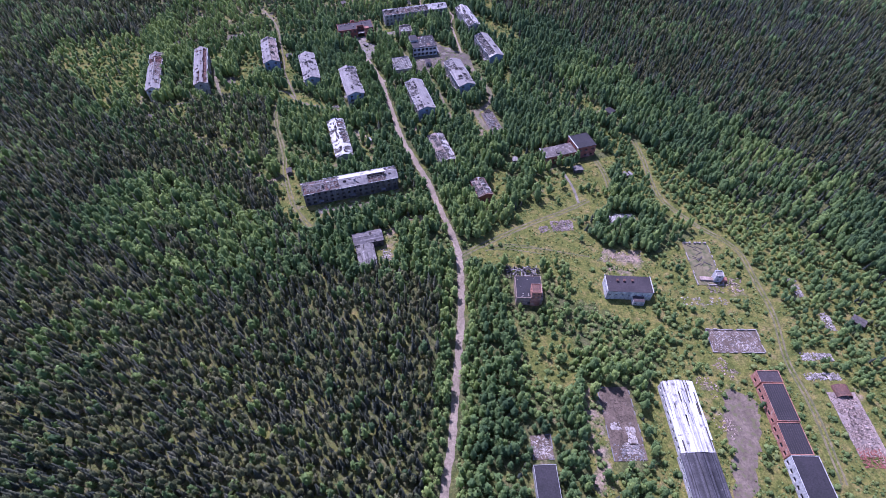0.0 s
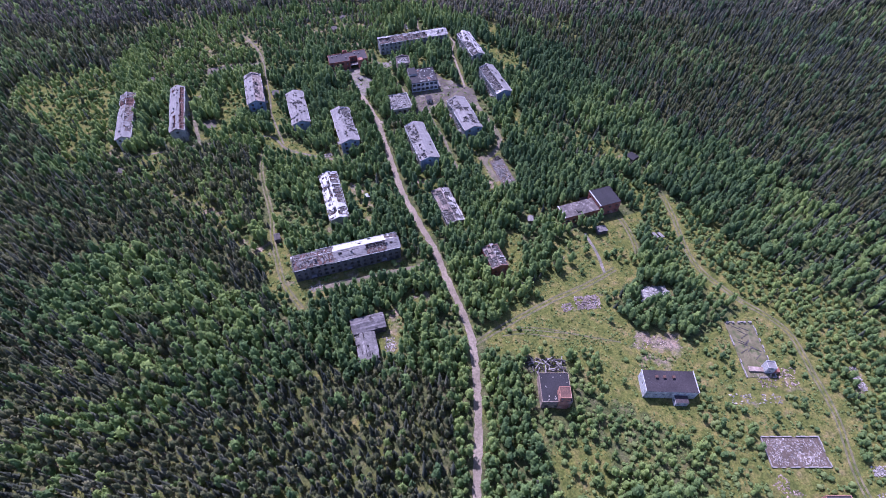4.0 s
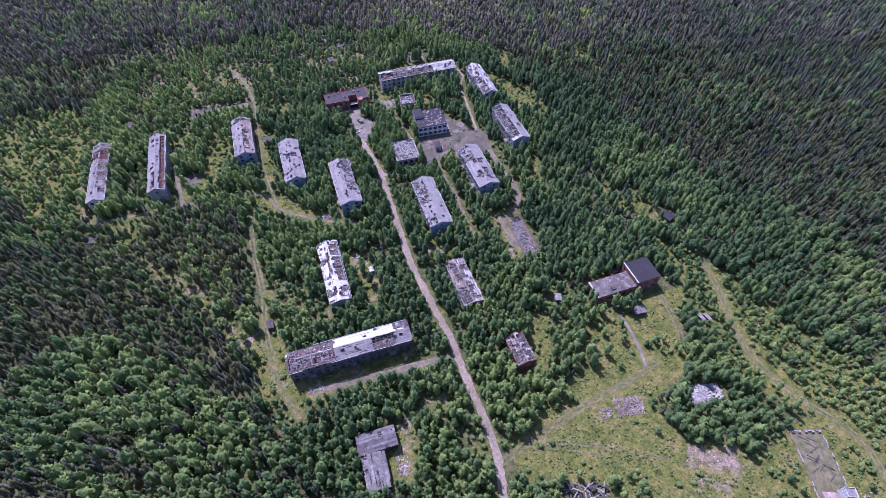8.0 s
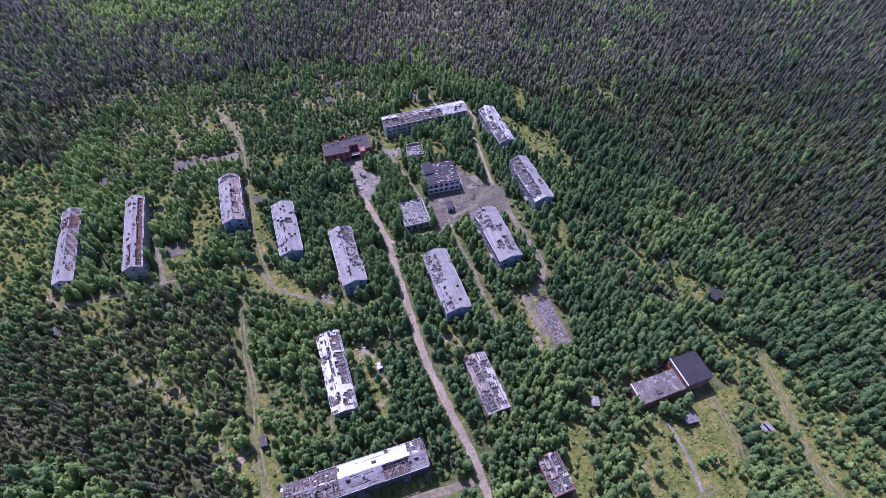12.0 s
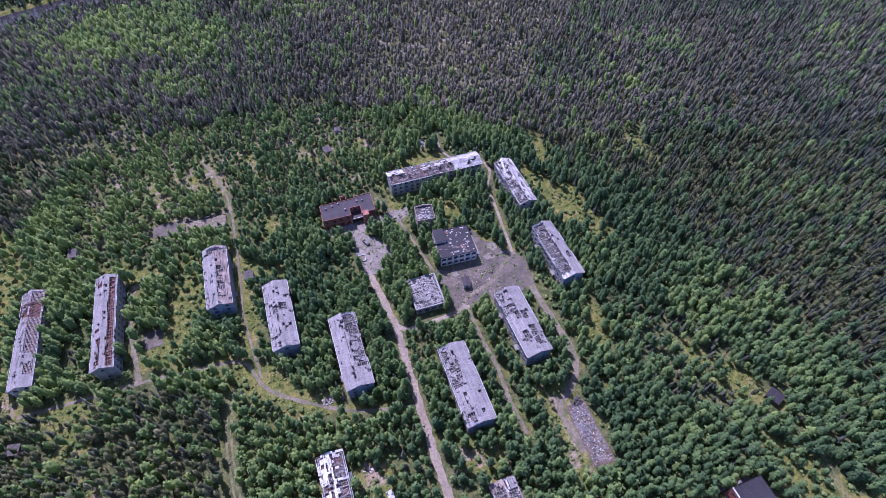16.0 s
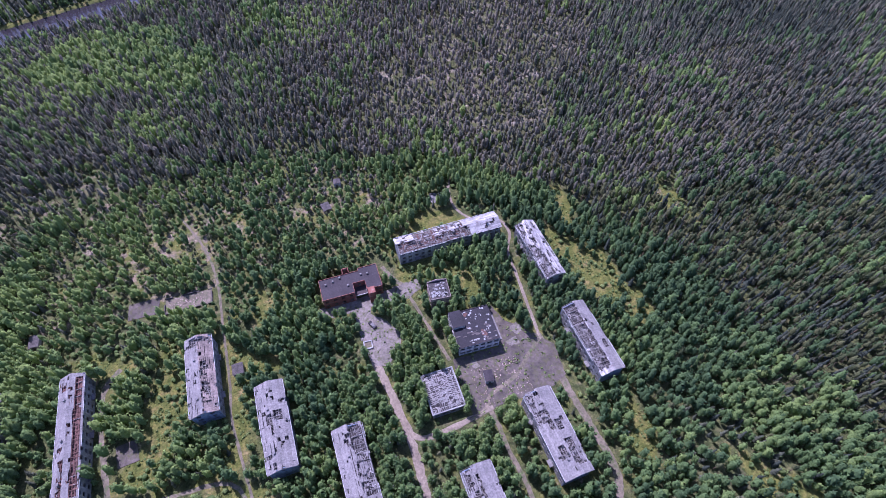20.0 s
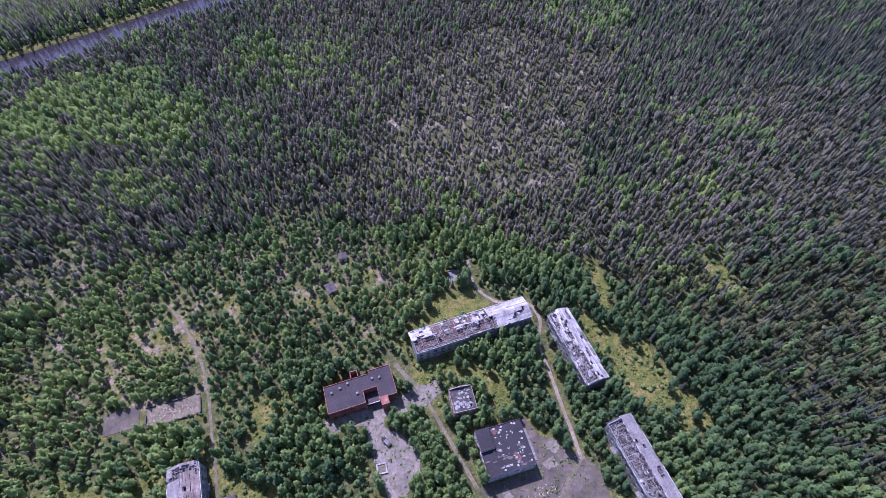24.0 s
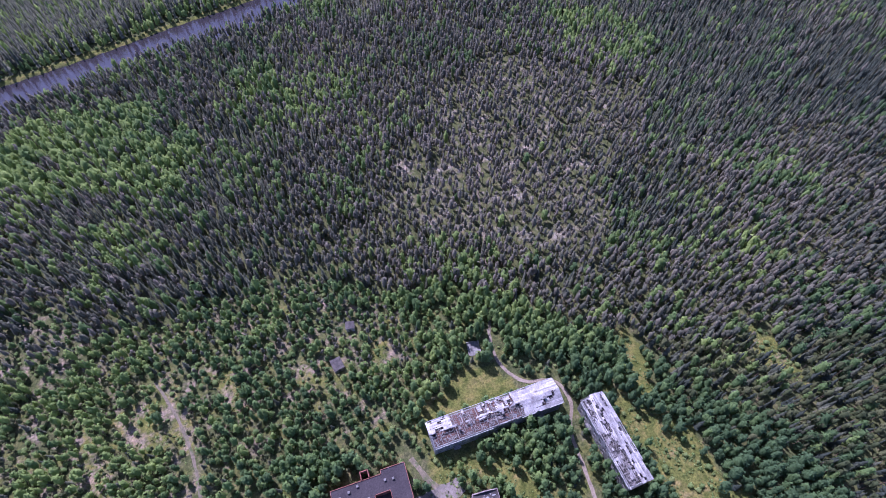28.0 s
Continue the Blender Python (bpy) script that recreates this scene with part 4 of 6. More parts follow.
def poly_house(name, label, category, cx, cy, turn, outline, H, storeys, wall, roof, seed, win=(1.5, 1.4), mesh=None, pitch=3.0, parapet=0.3, blind=(), litter=0, litter_mat=None, sill=0.85, kept=0.7, part_of=None, base=0.0, cope=None):
    """A house on any outline (anticlockwise) with openings in its walls and a flat roof."""
    rnd = random.Random(seed)
    root = part_of or thing(name, label, category, pose(cx, cy, 0, 0, 0, turn))
    xs, ys = [p[0] for p in outline], [p[1] for p in outline]
    k = len(outline)
    for i in range(k):
        p, q = Vector((*outline[i], 0)), Vector((*outline[(i + 1) % k], 0))
        d = q - p
        m = Matrix.Translation((p + q) / 2 + Vector((0, 0, base))) @ pose(0, 0, 0, 0, 0, math.degrees(math.atan2(d.y, d.x)))
        n = int(d.length / pitch)
        b = Build()
        skip = {(a, s) for a in range(max(n, 1)) for s in range(storeys)} if i in blind or n == 0 else set()
        spots = facade(b, d.length - 0.02, H, storeys, max(n, 1), m, win, sill, skip=skip)
        put_windows(spots, m, part("wall", b, wall, root), mesh or W_STD, rnd, kept)
    c = Vector((sum(xs) / k, sum(ys) / k))
    ins = [tuple(c + (Vector(p) - c) * 0.97) for p in outline]
    for s in range(storeys):
        b = Build()
        b.prism(ins, base + s * H / storeys - 0.15 + (0.17 if s == 0 else 0), base + s * H / storeys + (0.05 if s == 0 else 0))
        part("floor_slab", b, M_INSIDE, root)
    b = Build()
    x0, x1, y0, y1 = min(xs), max(xs), min(ys), max(ys)
    b.box(x0 + 0.5, x1 - 0.5, (y0 + y1) / 2 - 0.1 + (y1 - y0) * 0.12, (y0 + y1) / 2 + 0.1 + (y1 - y0) * 0.12, base + 0.06, base + H - 0.2)
    part("inner_wall", b, M_INSIDE, root)
    b = Build()
    b.prism(outline, base + H, base + H + 0.14)
    part("roof", b, roof, root)
    if parapet:
        for i in range(k):
            p, q = Vector((*outline[i], 0)), Vector((*outline[(i + 1) % k], 0))
            d = q - p
            m = Matrix.Translation((p + q) / 2) @ pose(0, 0, 0, 0, 0, math.degrees(math.atan2(d.y, d.x)))
            b = Build()
            b.box(-d.length / 2 + 0.18, d.length / 2, -0.03, 0.15, base + H + 0.14, base + H + 0.14 + parapet * rnd.uniform(0.8, 1.1), m)
            part("parapet", b, cope or wall, root)
    if litter:
        debris(root, (x1 - x0) * 0.9, (y1 - y0) * 0.9, base + H + 0.2, litter, litter_mat or M_RUBBLEWHITE, seed + 9, (0.2, 1.1))
    return root


def rect(x0, x1, y0, y1):
    return [(x0, y0), (x1, y0), (x1, y1), (x0, y1)]


# the brick school with its recessed porch and stair tower
school = poly_house("school_house", "red brick school with a flat brown felt roof and recessed porch", "school", 45.8, 384.4, -2,
                    [(-13.2, -6.1), (1.0, -6.1), (1.0, -1.2), (6.3, -1.2), (6.3, -6.1), (13.2, -6.1), (13.2, 6.1), (4.5, 6.1), (4.5, 4.8), (-13.2, 4.8)],
                    6.4, 2, M_BRICK, M_FELTBLUE, 21, pitch=3.4, cope=M_BRICK)
clear(45.8, 384.4, 27, 13, -2)
b = Build()
b.box(6.6, 9.4, -9.4, -6.15, 0, 7.8)
part("stair_tower", b, M_BRICK, school)
b = Build()
b.box(6.5, 9.5, -9.5, -6.15, 7.8, 8.0)
part("tower_cap", b, M_BRICK, school)
b = Build()
b.box(1.05, 6.25, -5.6, -1.2, 2.9, 3.1)
part("porch_roof", b, M_TARBROWN, school)
b = Build()
b.box(0.95, 6.35, -5.85, -5.6, 2.8, 3.25)
part("porch_beam", b, M_WHITEWALL, school)
b = Build()
for x0, x1, y0, y1 in ((-2.4, -2.1, 4.9, 7.6), (0.3, 0.6, 4.9, 7.6), (-2.1, 0.3, 7.3, 7.6)):
    b.box(x0, x1, y0, y1, 0, 7.3)
part("broken_annex_wall", b, M_BRICK, school)
for x, y in ((-10.5, 1.5), (-7.2, 2.4), (-1.2, -1.6), (5.4, 2.4), (8.2, 2.0), (-4.0, 3.4)):
    b = Build()
    b.box(x - 0.4, x + 0.4, y - 0.4, y + 0.4, 6.55, 7.3)
    part("roof_vent", b, M_CONCRETE, school)

# the two-storey shop on the square
shop = poly_house("shop_building", "whitewashed two-storey shop with a black littered roof on the square", "shop", 88.6, 345.1, -4,
                  [(-8.7, -8.2), (8.7, -8.2), (8.7, 8.2), (-8.7, 8.2)], 6.4, 2, M_WHITEWALL, M_TAR, 22, win=(2.0, 1.7), mesh=W_WIDE, pitch=2.7, kept=0.5, cope=M_TARBROWN)
clear(88.6, 345.1, 18, 17, -4)
b = Build()
b.box(-8.66, -3.6, 0.6, 8.16, 6.56, 8.0)
part("raised_hall", b, M_WHITEWALL, shop)
b = Build()
b.box(-8.7, -3.5, 0.5, 8.2, 8.0, 8.14)
part("raised_roof", b, M_TAR, shop)


def patches(root, spots, z, material, seed, name):
    """Thin ragged patches lying on a roof, one part each: x, y, width, length."""
    for k, (x, y, w, l) in enumerate(spots):
        b = Build()
        b.prism(ragged([(0.5 * w * math.cos(a), 0.5 * l * math.sin(a)) for a in np.linspace(0, 2 * math.pi, 9)[:-1]], 0.16 * min(w, l), seed + k, 0.6), z, z + 0.03)
        part(name, b, material, root, at=pose(x, y, 0))


# Flat brown patches stand in for the two holes in the shop roof.
patches(shop, [(3.2, -4.0, 2.6, 3.4), (-1.6, 6.4, 2.4, 2.0)], 6.545, M_ATTIC, 3, "burnt_hole")
rnd = random.Random(77)
patches(shop, [(rnd.uniform(-3, 8), rnd.uniform(-7.5, 7.5), rnd.uniform(0.3, 1.3), rnd.uniform(0.3, 0.9)) for _ in range(44)], 6.56, M_PANEL, 31, "peeled_felt")
patches(shop, [(rnd.uniform(-8, 8), rnd.uniform(-7.5, 0.2), rnd.uniform(0.4, 2.2), rnd.uniform(0.3, 1.0)) for _ in range(26)], 6.552, M_WORNFELT, 131, "torn_felt")
b = Build()
b.box(9.3, 11.0, -6, 7.5, 0, 0.5)
part("loading_ramp", b, M_CONCRETE, shop)
# the smaller brick house behind it
house = poly_house("boiler_house", "small two-storey brick house with its roof fallen in", "house", 81.1, 366.6, -7, rect(-4.4, 4.4, -4.7, 4.7), 7.0, 2, M_PINKWALL, M_ATTICSHADE, 23, pitch=2.9, parapet=0.5)
rnd = random.Random(78)
patches(house, [(rnd.uniform(-3.4, 3.4), rnd.uniform(-3.6, 3.6), rnd.uniform(0.4, 1.5), rnd.uniform(0.4, 1.3)) for _ in range(34)], 7.16, M_PANEL, 61, "fallen_plaster")
clear(81.1, 366.6, 9, 8.4, -7)
b = Build()
b.v += [(-4.4, 4.4, 7.5), (4.4, 4.4, 7.5), (0, 4.4, 8.6), (-4.4, 4.7, 7.5), (4.4, 4.7, 7.5), (0, 4.7, 8.6)]
b.f += [(0, 1, 2), (5, 4, 3), (0, 3, 4, 1), (1, 4, 5, 2), (2, 5, 3, 0)]
part("gable_wall", b, M_PINKWALL, house)


def ruin(name, label, category, cx, cy, turn, W, L, H, holes, mats, seed, wall, rise=1.2, bays=None, storeys=1, rows=5, over=0.3, deb=None):
    """A low ruined house under a broken sheet roof."""
    rnd = random.Random(seed)
    root = thing(name, label, category, pose(cx, cy, 0, 0, 0, turn))
    clear(cx, cy, W, L, turn)
    shell(root, W, L, H, storeys, bays or max(2, int(L / 3)), max(1, int(W / 3.5)), wall, rnd, win=(1.3, 1.3), kept=0.3)
    gable(root, W, L, H, rise - 0.1, wall)
    sheet_roof(root, W, L, H + 0.2, rise, holes, mats, seed, over=over, rows=rows)
    debris(root, W, L, H + 0.15, int(W * L * 0.7) if deb is None else deb, M_TIMBER, seed + 5)
    return root


cafe = thing("canteen", "low canteen with a stripped timber hip roof beside the square", "canteen", pose(67.3, 324.5, 0, 0, 0, -2))
clear(67.3, 324.5, 12.8, 16.0, -2)
shell(cafe, 12.8, 16.0, 4.0, 1, 5, 4, M_PANEL, random.Random(24), win=(1.9, 2.2), sill=0.5, kept=0.2)
rnd = random.Random(240)
peak, ridge = 6.2, 2.6
for side in range(4):
    long = side % 2 == 0
    half, out = (8.0, 6.4) if long else (6.4, 8.0)
    n = 22 if long else 17
    for i in range(n + 1):
        e = -half + 2 * half * i / n
        # each rafter climbs from the eaves to the ridge or to a hip
        foot = Vector((out, e, 4.35)) if long else Vector((e, out, 4.35))
        top = Vector((0, min(max(e, -ridge), ridge), peak)) if long else Vector((0, ridge, peak))
        share = 1.0 if long and abs(e) <= ridge else (1 - (abs(e) - ridge) / (8.0 - ridge) if long else 1 - abs(e) / 6.4)
        if share < 0.08 or rnd.random() < 0.3:
            continue
        top = foot.lerp(Vector((0, e, peak)) if long else Vector((e, ridge, peak)), share * rnd.uniform(0.75, 1.0))
        if side > 1:
            foot, top = Vector((-foot.x, -foot.y, foot.z)), Vector((-top.x, -top.y, top.z))
        b = Build()
        b.box(0, (top - foot).length, -0.09, 0.09, -0.08, 0.08)
        part("rafter", b, M_PALETIMBER if i % 3 else M_TIMBER, cafe, at=Matrix.Translation(foot) @ (top - foot).to_track_quat("X", "Z").to_matrix().to_4x4())
    for k, share in enumerate((0.25, 0.55, 0.8)):
        w = half - (half - (ridge if long else 0.2)) * share
        r = out + ((ridge if not long else 0) - out) * share
        b = Build()
        b.box(-w, w * rnd.uniform(0.3, 1.0), -0.1, 0.1, 0, 0.06)
        at = pose(r, 0, 4.45 + (peak - 4.35) * share, 0, 0, 90) if long else pose(0, r, 4.45 + (peak - 4.35) * share)
        part("batten", b, M_PALETIMBER, cafe, at=(pose(0, 0, 0, 0, 0, 180) if side > 1 else Matrix.Identity(4)) @ at)
debris(cafe, 11.5, 14.5, 4.1, 190, M_PALETIMBER, 29, (0.5, 2.6), "fallen_board")
patches(cafe, [(rnd.uniform(-5, 5), rnd.uniform(-6.5, 6.5), rnd.uniform(0.6, 2.2), rnd.uniform(0.5, 1.6)) for _ in range(20)], 4.03, M_PANEL, 90, "fallen_plaster")
b = Build()
for x0, x1, y0, y1 in ((-6.7, 6.7, -8.3, -7.9), (-6.7, 6.7, 7.9, 8.3), (-6.7, -6.3, -7.9, 7.9), (6.3, 6.7, -7.9, 7.9)):
    b.box(x0, x1, y0, y1, 4.02, 4.5)
part("eave_beam", b, M_PANEL, cafe)
barrack = ruin("barrack", "single-storey barrack with a skeleton roof of grey timbers", "barrack", 67.8, 228.0, 1.5, 9.4, 25.0, 3.4, (0.55, 0.52), (M_FELTTAN, M_WORNROOF), 25, M_PANEL, rise=1.0)
store = ruin("store_house", "small brick storehouse with a grey plank roof, one end collapsed", "storehouse", 77.9, 187.6, 1.5, 8.2, 13.2, 4.6, (0.56, 0.6), (M_FELTTAN, M_PALETIMBER), 26, M_BRICK, rise=1.3)
bath_a = ruin("bath_house", "timber bath house with a weathered plank roof in the trees", "bath house", 12.6, 170.5, 89, 7.2, 14.0, 4.0, (0.3, 0.3), (M_PLANKROOF, M_PLANKROOF), 27, M_DARKWOOD, rise=1.0)
bath_b = ruin("woodshed", "lean-to woodshed with sagging grey boards on its roof", "shed", 9.8, 160.0, -2, 8.2, 12.4, 3.4, (0.4, 0.42), (M_RAFTER, M_RAFTER), 28, M_DARKWOOD, rise=0.8)

# garage hall of two heights, white coping
hall = poly_house("garage_hall", "red brick garage hall with a black felt roof and lower wing", "garage", 145.7, 205.0, 0.5, rect(-5.9, 5.9, -6.0, 6.0), 7.4, 2, M_BRICK, M_TAR, 29, pitch=3.6, parapet=0.12, cope=M_TAR)
clear(138, 204, 34, 13, 0.5)
wing = [(-25.4, -6.0), (-5.95, -6.0), (-5.95, 2.8), (-25.4, 2.8)]
poly_house("", "", "", 0, 0, 0, wing, 5.2, 1, M_BRICK, M_WORNFELT, 30, win=(2.0, 2.0), mesh=W_WIDE, pitch=3.6, parapet=0.0, litter=0, sill=1.4, part_of=hall)
for x in (-25.4, -5.95):
    b = Build()
    h = 5.34 if x < -10 else 7.54
    b.box(x - 0.1, x + 0.35, -6.1, 2.9 if x < -10 else 6.1, h, h + 0.35)
    part("coping", b, M_WHITEWALL, hall)
b = Build()
b.box(-17.6, -15.4, -4.4, -2.4, 5.34, 5.95)
b.box(-17.3, -15.7, -4.1, -2.7, 5.95, 5.97)
part("roof_hatch", b, M_DARKWOOD, hall)
b = Build()
rnd = random.Random(5)
for _ in range(200):
    x, y, a, l = rnd.uniform(-25, -6.4), rnd.uniform(-5.7, 2.5), rnd.uniform(0, 180), rnd.uniform(0.3, 1.3)
    b.box(-l / 2, l / 2, -0.2, 0.2, 0, 0.04, pose(x, y, 5.35 + rnd.uniform(0, 0.05), 0, 0, a))
part("torn_felt", b, M_WORNFELT, hall)["kind"] = "stuff"
for y in (6.6, 7.9):
    b = Build()
    b.box(-9, 6, y, y + 0.9, 0, 0.5)
    part("concrete_kerb", b, M_CONCRETE, hall)

# pump house with its brick tower and burnt rear shed
pump = poly_house("pump_house", "dark-roofed brick pump house with a square red tower", "pump house", 75.6, 118.5, -18, rect(-5.8, 5.8, -6.0, 6.0), 5.6, 1, M_RUBBLE, M_TAR, 31, pitch=3.2, parapet=0.15, litter=12)
clear(76.5, 121, 13, 20, -18)
tw = [(0.4, -6.4), (4.6, -6.4), (4.6, -1.8), (0.4, -1.8)]
poly_house("", "", "", 0, 0, 0, tw, 4.2, 2, M_TERRACOTTA, M_RUST, 32, win=(0.9, 0.9), mesh=W_SMALL, pitch=1.4, parapet=0.3, sill=0.6, part_of=pump, base=5.8)
b = Build()
b.box(0.4, 4.6, -6.4, -6.1, 0, 5.75)
part("tower_wall", b, M_TERRACOTTA, pump)
burnt = thing("burnt_shed", "charred timber frame of a collapsed shed", "shed", pose(78.2, 130.3, 0, 0, 0, -18))
rnd = random.Random(8)
for i in range(9):
    b = Build()
    b.box(-0.2, 0.2, -0.2, 0.2, 0, rnd.uniform(2.2, 4.0))
    part("post", b, M_DARKWOOD, burnt, at=pose(-7.5 + (i % 5) * 3.7, -2.4 + 4.6 * (i // 5), 0, rnd.uniform(-6, 6), rnd.uniform(-6, 6), 0))
for i in range(30):
    b = Build()
    l = rnd.uniform(2.5, 5)
    b.box(-l / 2, l / 2, -0.2, 0.2, -0.15, 0.15)
    part("fallen_beam", b, M_TIMBER if i % 3 else M_DARKWOOD, burnt, at=pose(rnd.uniform(-7, 7), rnd.uniform(-2.6, 2.6), rnd.uniform(0.25, 2.2), rnd.uniform(-20, 20), rnd.uniform(-20, 20), rnd.uniform(0, 180)))

# white workshop with dark roof and front porch
work = poly_house("workshop", "whitewashed workshop with a dark felt roof and three vents", "workshop", 119.3, 106.8, -20, rect(-10.0, 10.0, -4.5, 4.5), 5.6, 1, M_WHITEWALL, M_FELTBLUE, 33, win=(0.9, 0.9), mesh=W_SMALL, pitch=2.6, parapet=0.0, sill=2.8)
clear(119.3, 106.0, 21, 12, -20)
for x in (-5.0, -2.0, 1.6):
    b = Build()
    b.box(-0.35, 0.35, -0.35, 0.35, 5.7, 6.6)
    b.box(-0.55, 0.55, -0.55, 0.55, 6.6, 6.7)
    part("roof_vent", b, M_RUST, work, at=pose(x, 1.5, 0))
porch = poly_house("", "", "", 0, 0, 0, rect(1.5, 6.5, -7.6, -4.55), 2.8, 1, M_WHITEWALL, M_TARBROWN, 34, win=(0.9, 0.9), mesh=W_SMALL, pitch=2.4, parapet=0.0, part_of=work)
for x in (-10.2, 9.95):
    b = Build()
    b.box(x, x + 0.25, -4.6, 4.6, 5.74, 6.1)
    part("coping", b, M_WHITEWALL, work)


def heap(label, cx, cy, turn, W, L, n, material, seed, size=(0.3, 1.6), high=0.5, category="rubble"):
    """A field of broken blocks, low at the edges."""
    rnd = random.Random(seed)
    b = Build()
    for _ in range(int(n * 1.7)):
        u, v = rnd.uniform(-1, 1), rnd.uniform(-1, 1)
        if noise.noise(Vector((u * W * 0.2, v * L * 0.2, seed * 1.3))) < rnd.uniform(-0.7, 0.1):
            continue
        l, w, h = rnd.uniform(*size) * 0.75, rnd.uniform(0.15, 0.5), rnd.uniform(0.1, 0.35)
        z = max(0, high * (1 - max(abs(u), abs(v)) ** 2) * rnd.random())
        b.box(-l / 2, l / 2, -w / 2, w / 2, -h / 2, h / 2, pose(u * W / 2, v * L / 2, z + 0.05, rnd.uniform(-25, 25), rnd.uniform(-25, 25), rnd.uniform(0, 180)))
    clear(cx, cy, W, L, turn, 0.6)
    return single("rubble_heap", b, material, label, category, kind="stuff", m=pose(cx, cy, 0, 0, 0, turn))


def slab(label, cx, cy, turn, W, L, material, seed, wall=None, gaps=0.3, h=0.5, name="foundation"):
    """A floor slab left of a house, with stumps of its walls."""
    rnd = random.Random(seed)
    root = thing(name, label, "foundation", pose(cx, cy, 0, 0, 0, turn))
    clear(cx, cy, W, L, turn, 0.6)
    b = Build()
    b.prism(ragged(rect(-W / 2, W / 2, -L / 2, L / 2), 0.15, seed, 1.5), 0, 0.16)
    part("floor_slab", b, material, root)
    if wall:
        for x0, y0, x1, y1 in ((-W / 2, -L / 2, W / 2, -L / 2), (W / 2, -L / 2, W / 2, L / 2), (W / 2, L / 2, -W / 2, L / 2), (-W / 2, L / 2, -W / 2, -L / 2)):
            n = max(3, int(math.dist((x0, y0), (x1, y1)) / 1.6))
            for i in range(n):
                if rnd.random() < gaps:
                    continue
                b = Build()
                t = (i + 0.5) / n
                ln = math.dist((x0, y0), (x1, y1)) / n
                b.box(-ln / 2, ln / 2, -0.2, 0.2, 0.1, h * rnd.uniform(0.5, 1.3))
                part("wall_stump", b, wall, root, at=pose(x0 + (x1 - x0) * t, y0 + (y1 - y0) * t, 0, 0, 0, math.degrees(math.atan2(y1 - y0, x1 - x0))))
    return root


# levelled houses, slabs and rubble
f1 = slab("bare earth foundation with pale stumps of its walls", 162.7, 110.7, -18, 11.8, 26, M_RUT, 41, M_RUBBLEWHITE, 0.5, 0.7)
rnd = random.Random(3)
for i in range(14):
    b = Build()
    b.box(-2, 2, -0.12, 0.12, 0.16, 0.35)
    part("floor_joist", b, M_DARKWOOD, f1, at=pose(rnd.uniform(-3.5, 3.5), rnd.uniform(-8, 11), 0, 0, 0, rnd.choice((35, -35)) + rnd.uniform(-8, 8)))
for i in range(5):
    b = Build()
    b.box(-0.4, 0.4, -0.4, 0.4, 0.1, 1.1)
    part("pillar", b, M_RUBBLEWHITE, f1, at=pose(-5 + 2.5 * i, 12.7, 0))
tower = poly_house("white_tower", "white and pink stuccoed stair tower still standing at a foundation", "ruin", 163.0, 100.6, -22, rect(-1.7, 1.7, -1.6, 1.6), 4.2, 2, M_WHITEWALL, M_CONCRETE, 42, win=(0.9, 0.9), mesh=W_SMALL, pitch=3.3, parapet=0.4, sill=1.1)
b = Build()
b.box(-7.5, -1.8, -1.4, 0.6, 0, 1.0)
part("low_annex", b, M_RUBBLE, tower)
b = Build()
b.box(1.75, 4.2, -1.6, 0.4, 0, 1.8)
part("side_wall", b, M_BRICK, tower)
heap("scattered pale masonry below the white tower", 164.5, 96.5, -18, 18, 9, 130, M_RUBBLE, 43, (0.3, 1.4), 0.3)
heap("strip of white broken plaster on bare soil", 150.5, 91.5, -18, 20, 4, 60, M_RUBBLEWHITE, 44, (0.3, 1.2), 0.15)
slab("low wall ring of a levelled house filled with white rubble", 150.2, 70.2, -18, 21.4, 11.0, M_SLABBROWN, 45, M_RUBBLEWHITE, 0.12, 0.7)
heap("white rubble inside a levelled house", 150.2, 70.2, -18, 19.6, 9.6, 420, M_RUBBLEWHITE, 46, (0.2, 1.0), 0.3)
heap("brown earth and splintered boards inside a levelled house", 150.2, 70.2, -18, 20, 10, 110, M_FELTTAN, 146, (0.2, 1.2), 0.2)
pad = slab("large dark floor slab with white patches", 86.3, 52.9, -15, 12.2, 28.5, M_SLABBROWN, 47, M_CONCRETE, 0.55, 0.4)
for x, y, w, l in ((-2.6, -1.5, 3.6, 3.0), (2.6, -5.5, 3.4, 7.0), (1.5, -10.0, 5.0, 4.0)):
    b = Build()
    b.prism(ragged(rect(x - w / 2, x + w / 2, y - l / 2, y + l / 2), 0.35, 5, 0.8), 0.16, 0.2)
    part("white_screed", b, M_RUBBLEWHITE, pad)
heap("crumbled screed and boards over a floor slab", 86.3, 53, -15, 12, 28, 520, M_SLABBROWN, 147, (0.15, 0.8), 0.25)
heap("broken concrete at the end of a floor slab", 83.5, 42.0, -15, 11, 6, 110, M_CONCRETE, 48, (0.3, 1.6), 0.4)
slab("cracked pale concrete slab among birches", 53.7, 53.1, -14, 7.6, 9, M_SLABBROWN, 49, M_CONCRETE, 0.5, 0.4)
heap("broken pale screed over a small slab", 53.7, 53.1, -14, 7, 8, 130, M_RUBBLEWHITE, 149, (0.4, 1.6), 0.2)
slab("brown earth floor of a demolished house", 106.2, 245.4, -1, 8.4, 24, M_SLABBROWN, 150, None)
heap("long heap of pale rubble of a demolished house", 106.2, 245.4, -1, 7.4, 22, 280, M_CONCRETE, 50, (0.3, 2.2), 0.7)
heap("white plaster lumps among the rubble of a demolished house", 106.2, 245.4, -1, 7.0, 21, 110, M_RUBBLEWHITE, 250, (0.2, 1.2), 0.6)
